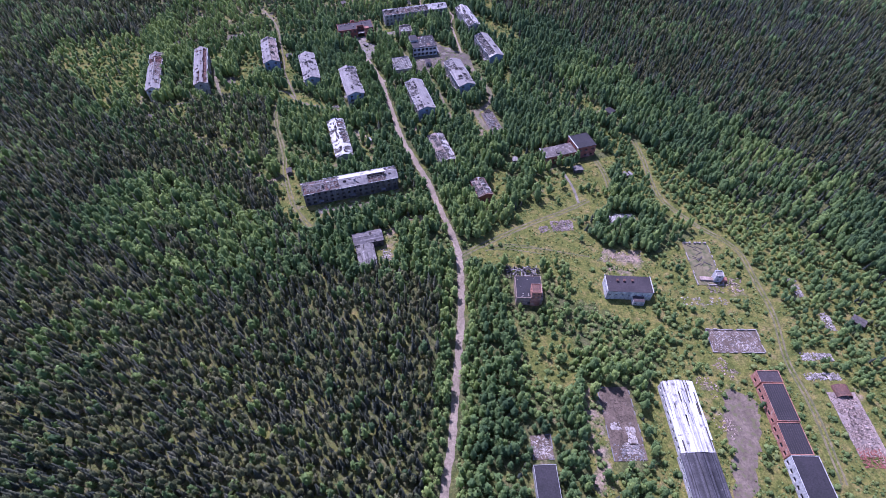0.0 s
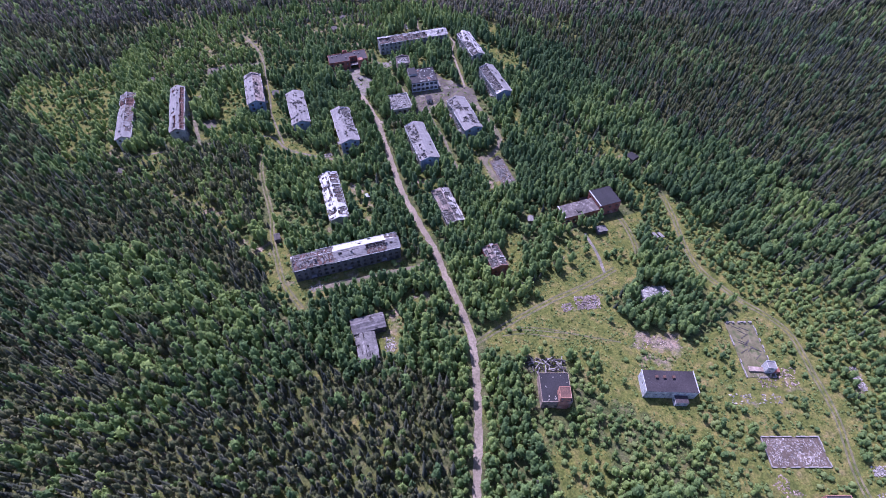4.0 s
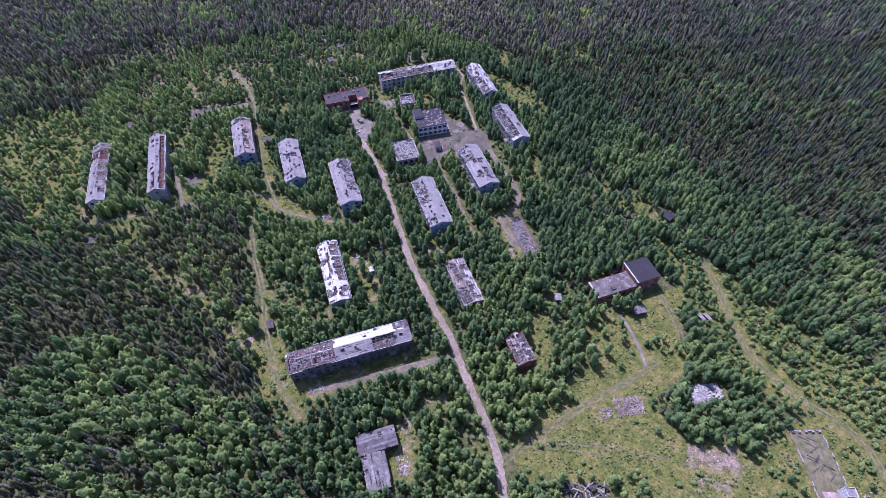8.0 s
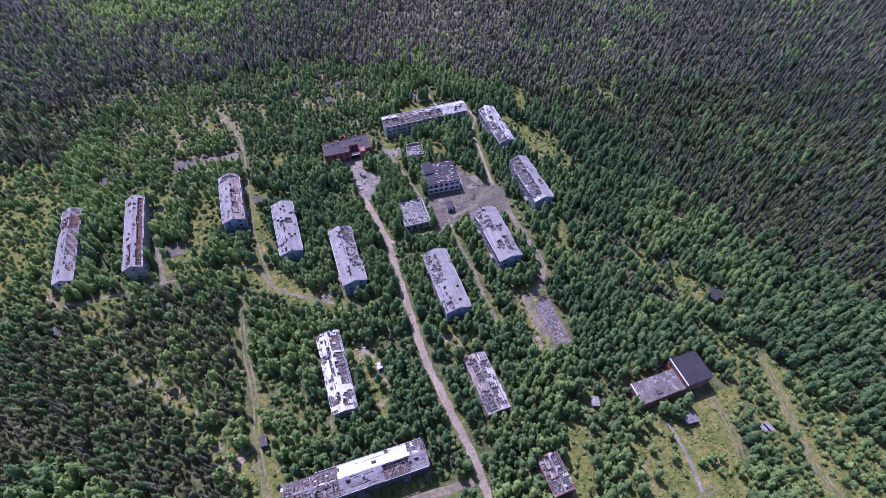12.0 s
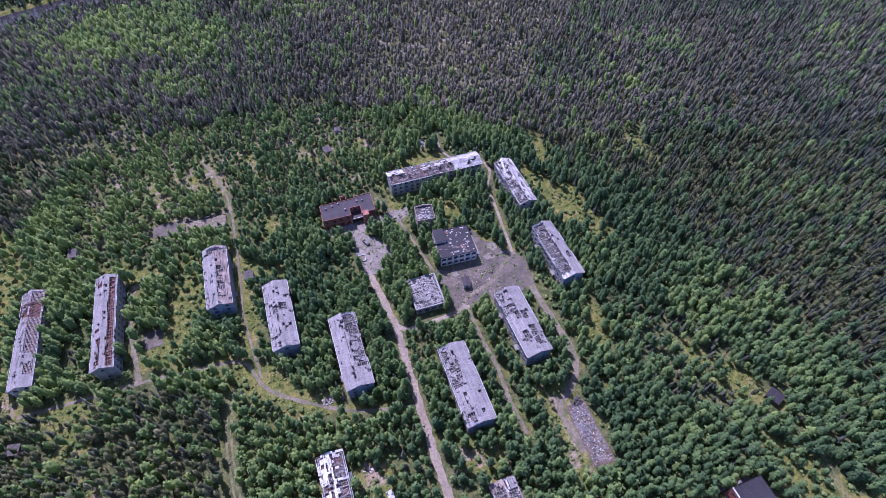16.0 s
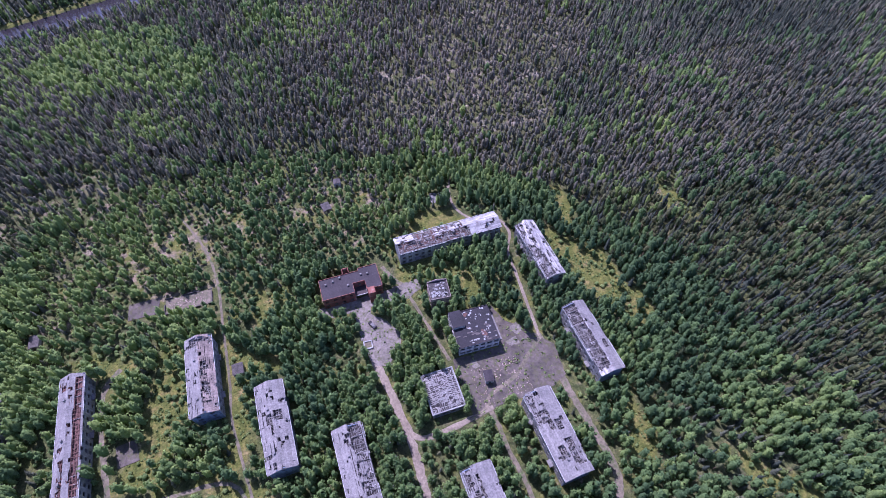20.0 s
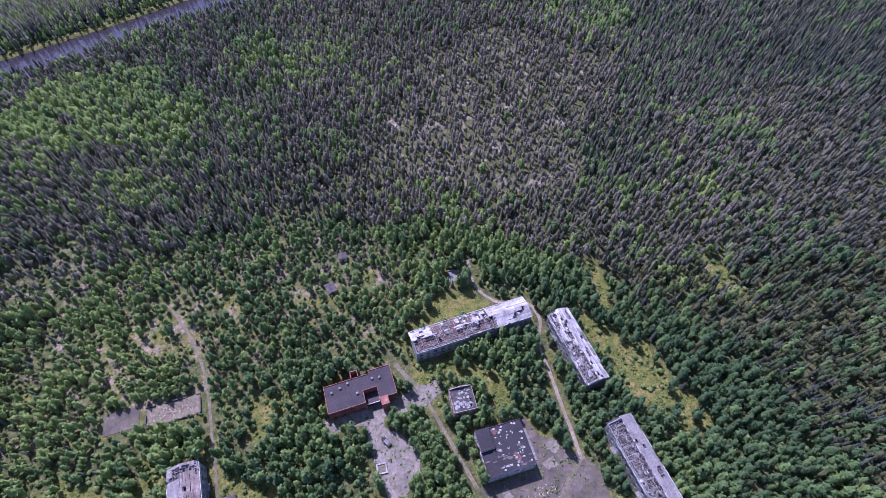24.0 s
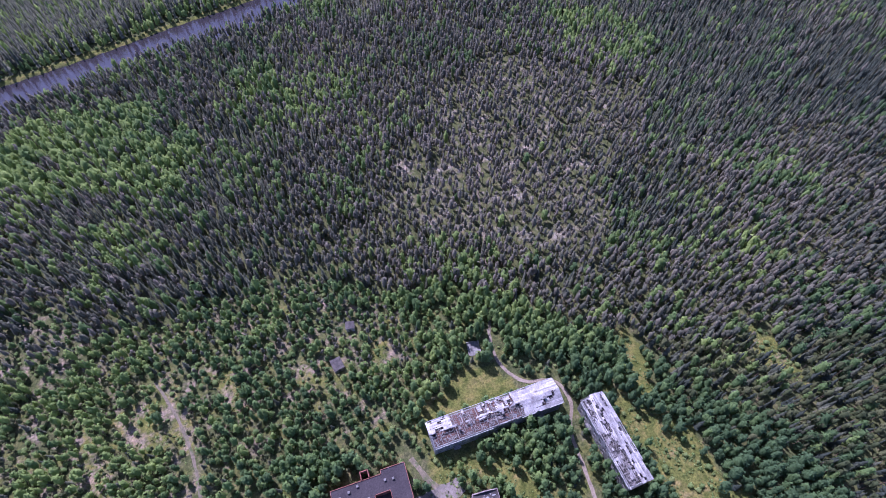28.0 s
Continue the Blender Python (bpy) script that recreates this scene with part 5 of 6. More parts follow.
slab("pink brick dust spread under a rubble field", 171.6, 26.5, -17, 11, 25, M_FELTTAN, 151, None)
heap("long field of pink and grey brick rubble", 171.6, 26.5, -17, 10.5, 24, 620, M_RUBBLE, 51, (0.2, 1.0), 0.7)
heap("red brick rubble spread over grass", 167.0, 14.5, -17, 9, 7, 240, M_BRICK, 52, (0.2, 0.9), 0.5)
heap("heap of white debris in a birch thicket", 140.5, 147.6, -12, 13, 7.5, 420, M_PALETIMBER, 53, (0.7, 2.8), 0.9)
heap("dark heap of rotten boards on the field", 109.5, 152.9, -10, 11, 7, 220, M_FELTTAN, 54, (0.4, 2.2), 0.5)
heap("collapsed brick end of the storehouse", 78.6, 180.2, 2, 8, 3.2, 130, M_BRICK, 155, (0.2, 0.8), 1.0)
heap("brown boards rotting in the grass", 99.5, 153.5, 10, 5, 4, 60, M_FELTTAN, 156, (0.4, 1.8), 0.2)
for cx, cy, w, l, s in ((194.4, 84.2, 3.5, 7, 55), (195.1, 66.6, 4, 9, 56), (177.9, 54.0, 13, 3.5, 57), (173.4, 46.1, 14, 3, 58), (195.9, 90, 5, 2, 59)):
    heap("strip of pale rubble in scrub", cx, cy, -18, w, l, int(w * l * 3.6), M_RUBBLEWHITE, s, (0.3, 1.4), 0.5)
heap("loose stones and soil round a dug pit", 128.0, 125.6, -20, 20, 8, 120, M_RUBBLE, 60, (0.2, 0.7), 0.15)
for cx, cy in ((138.8, 60.0), (127, 56), (124, 40)):
    heap("scattered boards and concrete crumbs in a yard", cx, cy, 20, 6, 10, 60, M_RUBBLE, int(cx), (0.2, 1.2), 0.1)
heap("tipped white rubble beside the crossing", 15.4, 291.5, 10, 4, 3, 60, M_RUBBLEWHITE, 61, (0.3, 1.2), 0.8)
slab("overgrown pale concrete pad", -42.7, 406.6, -3, 13, 8.5, M_ASPHALT, 62, None)
slab("overgrown walled sports pad, dark inside", -23.8, 403.8, -3, 20, 8, M_TRACK, 63, M_DARKWOOD, 0.35, 0.8)
heap("pale rubble strewn over a walled pad", -23.8, 403.8, -3, 18, 7, 150, M_RUBBLE, 163, (0.2, 0.9), 0.2)
slab("small square concrete pad in grass", -49.4, 343.8, 5, 7.5, 8.5, M_ASPHALT, 64, None)
slab("pale slab of a vanished shed beside the track", 99.9, 423.9, -8, 5, 6, M_CONCRETE, 65, M_RUBBLEWHITE, 0.5, 0.6)

heap("charred boards and ash under a burnt shed", 78.2, 130.3, -18, 16, 6, 90, M_DARKWOOD, 35, (0.5, 2.0), 0.4)

# the long white shed and its dark extension
shed = thing("long_shed", "long storage shed with a bleached white sheet roof, torn in strips", "shed", pose(109.4, 46.9, 0, 0, 0, -16.5))
clear(106, 35, 13.5, 55, -16.5)
rnd = random.Random(70)
shell(shed, 12.2, 27.0, 4.0, 1, 8, 2, M_WHITEWALL, rnd, win=(1.6, 1.2), sill=1.6, kept=0.4)
gable(shed, 12.2, 27.0, 4.0, 0.9, M_WHITEWALL)
sheet_roof(shed, 12.2, 27.0, 4.2, 1.0, (0.36, 0.5), (M_SHEDROOF, M_SHEDROOF), 71, over=0.3, step=2.3, rows=20)
debris(shed, 11, 26, 4.1, 60, M_TIMBER, 72)
shed2 = thing("long_shed", "dark corrugated shed roof adjoining the bleached shed", "shed", pose(102.6, 25.6, 0, 0, 0, -16.5))
shell(shed2, 12.6, 16.5, 3.9, 1, 5, 2, M_WHITEWALL, random.Random(73), win=(1.6, 1.2), sill=1.6)
gable(shed2, 12.6, 16.5, 3.9, 0.8, M_WHITEWALL)
sheet_roof(shed2, 12.6, 16.5, 4.1, 0.9, (0.05, 0.1), (M_TARRIB, M_TARRIB), 74, over=0.25, step=8.4, rows=20)

# row of brick garages stepping down, white at the near end
for k, (cx, cy, w, l, h, wall, roof, label) in enumerate((
        (149.3, 51.0, 8.8, 5.0, 4.6, M_TERRACOTTA, M_TARBROWN, "small brick garage end with a rusty brown roof"),
        (146.0, 41.0, 8.4, 15.0, 4.8, M_TERRACOTTA, M_TAR, "brick garage row with a black ribbed roof and wall openings"),
        (141.6, 28.0, 8.6, 11.6, 4.4, M_TERRACOTTA, M_TAR, "brick garage row, lower, with a black ribbed roof"),
        (137.0, 12.5, 9.8, 19.5, 5.0, M_WHITEWALL, M_TAR, "white garage with a smooth black felt roof"))):
    g = poly_house("garage_row", label, "garage", cx, cy, -17.5, rect(-w / 2, w / 2, -l / 2, l / 2), h, 1, wall, roof, 80 + k, win=(1.5, 1.4), pitch=2.6, parapet=0.25, sill=1.2, kept=0.4, cope=None)
    clear(cx, cy, w, l, -17.5)
    if k in (1, 2):
        for i in range(int(w / 0.85)):
            bb = Build()
            bb.box(-0.09, 0.09, -l / 2 + 0.35, l / 2 - 0.35, h + 0.14, h + 0.22)
            part("roof_batten", bb, M_TARBROWN, g, at=pose(-w / 2 + 0.6 + i * 0.85, 0, 0))
small = poly_house("store_shed", "narrow black-roofed shed with a white verge among birches", "shed", 48.6, 37.0, -15, rect(-4.0, 4.0, -9.5, 9.5), 3.6, 1, M_PANEL, M_TAR, 90, pitch=3.0, parapet=0.15)
clear(48.6, 37.0, 8, 19, -15)
bunker = thing("vault", "half-buried dark brick vault at the end of the rubble", "vault", pose(175.9, 38.6, 0, 0, 0, -17))
b = Build()
arc = [(3.2 * math.cos(a), 1.9 * math.sin(a)) for a in np.linspace(0, math.pi, 9)]
for (x0, z0), (x1, z1) in zip(arc, arc[1:]):
    b.quad((x0, -2.5, z0), (x1, -2.5, z1), (x1, 2.5, z1), (x0, 2.5, z0))
    b.quad((x0 * 0.85, -2.5, z0 * 0.85), (x1 * 0.85, -2.5, z1 * 0.85), (x1, -2.5, z1), (x0, -2.5, z0))
    b.quad((x0 * 0.85, 2.5, z0 * 0.85), (x1 * 0.85, 2.5, z1 * 0.85), (x1 * 0.85, -2.5, z1 * 0.85), (x0 * 0.85, -2.5, z0 * 0.85))
part("vault_shell", b, M_RUST, bunker)
clear(175.9, 38.6, 9, 6, -17)


def hut(name, label, cx, cy, turn, W, L, H, wall, roof, rise=0.5):
    root = thing(name, label, "hut", pose(cx, cy, 0, 0, 0, turn))
    clear(cx, cy, W, L, turn, 0.8)
    b = Build()
    b.box(-W / 2, W / 2, -L / 2, -L / 2 + 0.12, 0, H)
    b.box(-W / 2, W / 2, L / 2 - 0.12, L / 2, 0, H)
    b.box(-W / 2, -W / 2 + 0.12, -L / 2 + 0.12, L / 2 - 0.12, 0, H)
    b.box(W / 2 - 0.12, W / 2, -L / 2 + 0.12, L / 2 - 0.12, 0, H)
    part("wall", b, wall, root)
    for s in (0, 1):
        b = Build()
        w = math.hypot(W / 2 + 0.2, rise)
        a = math.degrees(math.atan2(rise, W / 2 + 0.2))
        b.box(0, w, -L / 2 - 0.2, L / 2 + 0.2, 0, 0.06, pose(0, 0, H + rise, 0, a if s else a, 180 if s else 0))
        part("roof_slope", b, roof, root)
    b = Build()
    b.box(-0.45, 0.45, -L / 2 - 0.06, -L / 2 + 0.02, 0, 1.9)
    part("door", b, M_DARKWOOD, root)
    return root


hut("booth", "small pale metal booth with a grey roof on the square", 86.8, 324.4, -8, 3.2, 4.4, 2.8, M_PAINTMETAL, M_FELTBLUE, 0.3)
hut("shed", "small dark timber shed in the woods", -98.1, 311.5, -10, 4.4, 4.0, 2.6, M_DARKWOOD, M_DARKWOOD)
hut("shed", "small dark hut beside the grass track", -19.5, 234.5, 0, 2.6, 4.0, 2.4, M_DARKWOOD, M_DARKWOOD)
hut("shed", "grey timber hut at the forest edge", 54.7, 451.0, -12, 3.4, 3.2, 2.6, M_PAINTMETAL, M_DARKWOOD)
hut("shed", "ruined grey hut with a broken roof among young pines", 45.6, 436.0, 10, 4.0, 5.0, 2.2, M_TIMBER, M_DARKWOOD)
hut("shed", "low grey shed half hidden in bushes", -85.4, 404.5, 0, 3.6, 5.5, 2.2, M_TIMBER, M_DARKWOOD)
hut("shed", "grey slate shed behind the blue-ended house", -6.8, 362.5, 0, 4.0, 4.5, 2.2, M_TIMBER, M_DARKWOOD)
hut("shed", "low concrete shed with a grey roof by the garage hall", 136.3, 189.2, -5, 5.0, 3.6, 2.0, M_DARKWOOD, M_RAFTER)
hut("shed", "grey board hut in a birch thicket", 105.4, 206.9, -20, 2.6, 3.4, 2.0, M_TIMBER, M_TIMBER)
hut("shed", "dark roofed shack at the scrub's edge", 206.4, 62.2, 30, 4.0, 5.0, 2.4, M_DARKWOOD, M_DARKWOOD)
hut("shed", "black timber shack in the wood clearing", 180.4, 233.0, 20, 5.0, 5.0, 2.6, M_DARKWOOD, M_TAR)
for dx in (0, 2.6):
    hut("container", "small white metal container with a rounded roof in grass", 159.8 + dx, 177.4 - dx * 0.3, 12, 1.2, 3.4, 1.8, M_DARKWOOD, M_SLATE, 0.3)
hut("container", "white metal cabin in the overgrown yard", 29.3, 249.8, 8, 1.8, 2.6, 1.8, M_PAINTMETAL, M_PAINTMETAL, 0.2)
heap("white broken panel lying in the overgrown yard", 24.2, 260.6, 20, 3.2, 2.4, 14, M_RUBBLEWHITE, 95, (0.6, 1.8), 0.2)

# planter on the school forecourt, and the car left there
ring = thing("planter", "square concrete planter on the school forecourt", "planter", pose(45.4, 355.3, 0.1, 0, 0, -8))
for x0, x1, y0, y1 in ((-1.9, 1.9, -1.9, -1.4), (-1.9, 1.9, 1.4, 1.9), (-1.9, -1.4, -1.4, 1.4), (1.4, 1.9, -1.4, 1.4)):
    b = Build()
    b.box(x0, x1, y0, y1, 0, 0.6)
    part("kerb", b, M_PANEL, ring)
b = Build()
b.box(-1.4, 1.4, -1.4, 1.4, 0, 0.25)
part("soil", b, M_TRACK, ring)


def car(cx, cy, turn):
    root = thing("car", "dark car with pale roof parked on the forecourt", "car", pose(cx, cy, 0.1, 0, 0, turn))
    b = Build()
    prof = [(-2.1, 0.35), (2.1, 0.35), (2.1, 0.8), (1.1, 0.92), (-1.9, 0.95), (-2.1, 0.8)]
    n = len(prof)
    b.v += [(-0.82, y, z) for y, z in prof] + [(0.82, y, z) for y, z in prof]
    b.f += [tuple(range(n)), tuple(range(2 * n - 1, n - 1, -1))] + [(i, i + n, (i + 1) % n + n, (i + 1) % n) for i in range(n)]
    part("body", b, M_TAR, root)
    b = Build()
    b.v += [(x, y, z) for x, y, z in ((-0.76, -1.7, 0.95), (0.76, -1.7, 0.95), (0.76, 0.9, 0.92), (-0.76, 0.9, 0.92), (-0.62, -1.2, 1.42), (0.62, -1.2, 1.42), (0.62, 0.25, 1.42), (-0.62, 0.25, 1.42))]
    b.f += [(0, 1, 5, 4), (1, 2, 6, 5), (2, 3, 7, 6), (3, 0, 4, 7), (4, 5, 6, 7)]
    part("cabin", b, M_CONCRETE, root)
    wheel = Build()
    ring_pts = [(0.31 * math.cos(a), 0.31 * math.sin(a)) for a in np.linspace(0, 2 * math.pi, 13)[:-1]]
    wheel.prism(ring_pts, -0.1, 0.1)
    wm = wheel.mesh("wheel", M_TAR)
    for x in (-0.75, 0.75):
        for y in (-1.3, 1.35):
            part("wheel", wm, None, root, at=pose(x, y, 0.31, 0, 90, 0))


car(49.6, 363.6, 25)
heap("pale lumps of concrete on the forecourt", 43.9, 358.8, 0, 1.6, 1.4, 8, M_RUBBLEWHITE, 96, (0.4, 0.8), 0.2)
heap("concrete crumbs scattered over the square", 91.0, 322.0, 0, 22, 16, 170, M_RUBBLE, 97, (0.2, 1.1), 0.05)
heap("pale plank litter beside the bath house", 19.5, 160.5, 0, 5, 8, 40, M_RUBBLEWHITE, 98, (0.4, 2.2), 0.15)
heap("white scraps by the end of the long house", -6.0, 199.5, 0, 6, 3, 30, M_RUBBLEWHITE, 99, (0.3, 1.0), 0.2)
heap("dark timber wreck on the rubble's end", 107.4, 258.0, 10, 4.0, 3.0, 50, M_DARKWOOD, 100, (0.6, 2.2), 1.6)

for x, y, w, l, a in ((103, 336, 4.5, 3.5, 10), (107, 341, 4.0, 4.5, 30), (84, 332, 3, 3, 0)):
    b = Build()
    b.prism(ragged(rect(-w / 2, w / 2, -l / 2, l / 2), 0.5, int(x), 1.2), 0.05, 0.105)
    single("paving_patch", b, M_YARD, "pale worn patch of old paving on the square", "paving", m=pose(x, y, 0, 0, 0, a))

# ---- trees ----
def norm_rows(a):
    return a / np.maximum(np.linalg.norm(a, axis=1, keepdims=True), 1e-6)


def cards(rng, centres, out, size, loose=0.45):
    """Small leaf clumps: one triangle at each centre, facing outwards more or less and shaded with the crown."""
    n = len(centres)
    out = norm_rows(out)
    face = norm_rows(out + loose * rng.normal(size=(n, 3)))
    d = norm_rows(np.cross(face, norm_rows(rng.normal(size=(n, 3)))))
    e = np.cross(face, d)
    s = size * rng.uniform(0.7, 1.3, (n, 1))
    v = np.stack([centres + d * s, centres - d * s * 0.5 + e * s * 0.87, centres - d * s * 0.5 - e * s * 0.87], 1)
    return v.reshape(-1, 3), np.arange(3 * n).reshape(-1, 3), np.repeat(norm_rows(0.7 * out + 0.5 * face), 3, 0)


def crown_width(t, belly, power=1.8):
    """Half width of a crown at the share t of its height, widest at belly."""
    t = np.asarray(t, float)
    return np.where(t < belly, np.clip(t / belly, 0, 1) ** 0.55, np.clip(1 - np.clip((t - belly) / (1 - belly), 0, 1) ** power, 0, 1) ** 0.8)


def lump(rng, rx, z0, z1, seg=6, rings=4, rag=0.2, belly=0.4, power=1.8):
    """A ragged closed crown from z0 to z1: rings of uneven width between two tips, softly rounded."""
    v = [(0, 0, z0)]
    for i in range(rings):
        t = (i + 0.75) / (rings + 0.35)
        r = rx * float(crown_width(t, belly, power))
        for k in range(seg):
            a = 2 * math.pi * (k + 0.5 * (i % 2) + rng.uniform(-0.2, 0.2)) / seg
            q = r * rng.uniform(1 - rag, 1 + rag)
            v.append((q * math.cos(a), q * math.sin(a), z0 + (z1 - z0) * (t + rng.uniform(-0.35, 0.35) / (rings + 1))))
    v.append((rng.uniform(-0.1, 0.1) * rx, rng.uniform(-0.1, 0.1) * rx, z1))
    f = []
    for k in range(seg):
        f.append((0, 1 + (k + 1) % seg, 1 + k))
        for i in range(rings - 1):
            a, b = 1 + i * seg, 1 + (i + 1) * seg
            k2 = (k + 1) % seg
            f += [(a + k, a + k2, b + k), (a + k2, b + k2, b + k)]
        f.append((1 + (rings - 1) * seg + k, 1 + (rings - 1) * seg + (k + 1) % seg, len(v) - 1))
    v, f = np.array(v, float), np.array(f)
    n = np.zeros_like(v)
    c = np.cross(v[f[:, 1]] - v[f[:, 0]], v[f[:, 2]] - v[f[:, 0]])
    for k in range(3):
        np.add.at(n, f[:, k], c)
    return v, f, norm_rows(norm_rows(n) + np.array([0, 0, 0.4]))


def join(pieces):
    vs, fs, ns, n = [], [], [], 0
    for v, f, nn in pieces:
        vs.append(v)
        fs.append(f + n)
        ns.append(nn)
        n += len(v)
    return np.concatenate(vs), np.concatenate(fs), np.concatenate(ns)


def stem(r, h):
    a = np.arange(3) * 2 * math.pi / 3
    v = np.concatenate([np.stack([r * np.cos(a), r * np.sin(a), 0 * a], 1), [[0, 0, h]]])
    n = norm_rows(np.concatenate([np.stack([np.cos(a), np.sin(a), 0 * a], 1), [[0, 0, 1]]]))
    return v, np.array([(0, 1, 3), (1, 2, 3), (2, 0, 3)]), n


def clumps(rng, rx, z0, z1, leaves, size, belly, power, lift=0.6):
    """Leaf clumps strewn over a crown's outside."""
    t = rng.uniform(0.06, 1.0, leaves)
    a = rng.uniform(0, 2 * math.pi, leaves)
    r = rx * np.maximum(crown_width(t, belly, power), 0.1) * rng.uniform(0.7, 1.2, leaves)
    c = np.stack([r * np.cos(a), r * np.sin(a), z0 + (z1 - z0) * t * rng.uniform(0.95, 1.03, leaves)], 1)
    out = np.stack([np.cos(a), np.sin(a), 1.5 * (t - belly) + lift], 1)
    return cards(rng, c, out, size, 0.6)


def broadleaf(rng, rx=1.0, h=6.0, leaves=34, size=0.33, low=0.06, seg=6, rings=3):
    """A young birch or aspen: an upright egg of leaves from near the ground to a narrow tip, height h."""
    belly, power = rng.uniform(0.36, 0.52), rng.uniform(1.6, 2.6)
    return join([lump(rng, rx * 0.82, h * low, h * 0.96, seg, rings, 0.25, belly, power), clumps(rng, rx, h * low, h, leaves, size, belly, power)])


def spruce(rng, rx=1.3, h=11.0, tiers=5):
    """Layered skirts of drooping boughs round a pointed top."""
    out = []
    n = 3
    for i in range(tiers):
        t = i / tiers
        z0 = h * (0.06 + 0.92 * t)
        z1 = h if i == tiers - 1 else min(h, z0 + h * 0.92 * 1.5 / tiers)
        r = rx * (1 - t) ** 0.8 * rng.uniform(0.85, 1.15)
        a = rng.uniform(0, 6.28) + np.arange(2 * n) * math.pi / n
        q = np.where(np.arange(2 * n) % 2, 0.7, 1.05) * r * rng.uniform(0.85, 1.15, 2 * n)
        ring = np.stack([q * np.cos(a), q * np.sin(a), z0 + rng.uniform(-0.2, 0.25, 2 * n)], 1)
        v = np.concatenate([[[0, 0, z1]], ring])
        nn = norm_rows(np.concatenate([[[0, 0, 1.0]], np.stack([np.cos(a), np.sin(a), 0.7 + 0 * a], 1)]) + 0.12 * rng.normal(size=(2 * n + 1, 3)))
        k = np.arange(2 * n)
        out.append((v, np.stack([np.zeros(2 * n, int), 1 + k, 1 + (k + 1) % (2 * n)], 1), nn))
    return join(out)


def pine(rng, rx=1.3, h=11.5, leaves=24, size=0.4, crown=0.6):
    """A pine: an uneven, rather open egg of needles over the bare stem."""
    z0, belly, power = h * (1 - crown * rng.uniform(0.85, 1.1)), rng.uniform(0.35, 0.5), rng.uniform(1.3, 2.2)
    return join([lump(rng, rx * 0.78, z0, h * 0.97, 5, 2, 0.3, belly, power), clumps(rng, rx, z0, h, leaves, size, belly, power, 0.75)])


def tuft(rng):
    a = rng.uniform(0, 6.28, 4)
    c = np.stack([0.3 * np.cos(a), 0.3 * np.sin(a), rng.uniform(0.15, 0.5, 4)], 1)
    return cards(rng, c, c, 0.45, 0.7)


def shrub(rng, leaves=9):
    a, t = rng.uniform(0, 6.28, leaves), rng.uniform(0.1, 1, leaves)
    r = np.sqrt(1 - t * t * 0.8) * rng.uniform(0.6, 1.0, leaves)
    c = np.stack([r * np.cos(a), r * np.sin(a), 1.3 * t], 1)
    return join([lump(rng, 0.85, 0.0, 1.35, 5, 2, 0.3, 0.4, 1.8), cards(rng, c, c, 0.36, 0.5)])


def plant(name, label, category, material, kinds, x, y, scale, tall, tint, rng, leaf=None):
    """Joins many copies of the kinds into one mesh of stuff."""
    V, F, T, N, n = [], [], [], [], 0
    pick = rng.integers(0, len(kinds), len(x))
    spin = rng.uniform(0, 2 * math.pi, len(x))
    for k, (v, f, nn) in enumerate(kinds):
        idx = np.nonzero(pick == k)[0]
        if not len(idx):
            continue
        c, s = np.cos(spin[idx])[:, None], np.sin(spin[idx])[:, None]
        lean = rng.normal(0, 0.03, (len(idx), 2))
        px = (v[:, 0] * c - v[:, 1] * s) * scale[idx][:, None] + x[idx][:, None] + lean[:, :1] * v[:, 2]
        py = (v[:, 0] * s + v[:, 1] * c) * scale[idx][:, None] + y[idx][:, None] + lean[:, 1:] * v[:, 2]
        pz = v[:, 2] * tall[idx][:, None]
        V.append(np.stack([px, py, np.broadcast_to(pz, px.shape)], 2).reshape(-1, 3))
        F.append((f[None] + n + (np.arange(len(idx)) * len(v))[:, None, None]).reshape(-1, 3))
        T.append(np.repeat(tint[idx], len(v)))
        N.append(np.stack([nn[:, 0] * c - nn[:, 1] * s, nn[:, 0] * s + nn[:, 1] * c, np.broadcast_to(nn[:, 2], px.shape)], 2).reshape(-1, 3))
        n += len(idx) * len(v)
    V, F, T, N = np.concatenate(V), np.concatenate(F), np.concatenate(T), np.concatenate(N)
    me = bpy.data.meshes.new(name)
    me.vertices.add(len(V))
    me.vertices.foreach_set("co", V.astype(np.float32).ravel())
    me.loops.add(F.size)
    me.loops.foreach_set("vertex_index", F.astype(np.int32).ravel())
    me.polygons.add(len(F))
    me.polygons.foreach_set("loop_start", np.arange(0, F.size, 3, dtype=np.int32))
    me.update(calc_edges=True)
    me.attributes.new("tint", 'FLOAT', 'POINT').data.foreach_set("value", T.astype(np.float32))
    me.attributes.new("custom_normal", 'FLOAT_VECTOR', 'POINT').data.foreach_set("vector", N.astype(np.float32).ravel())
    me.materials.append(material)
    return single(name, me, material, label, category, kind="stuff"), len(F)


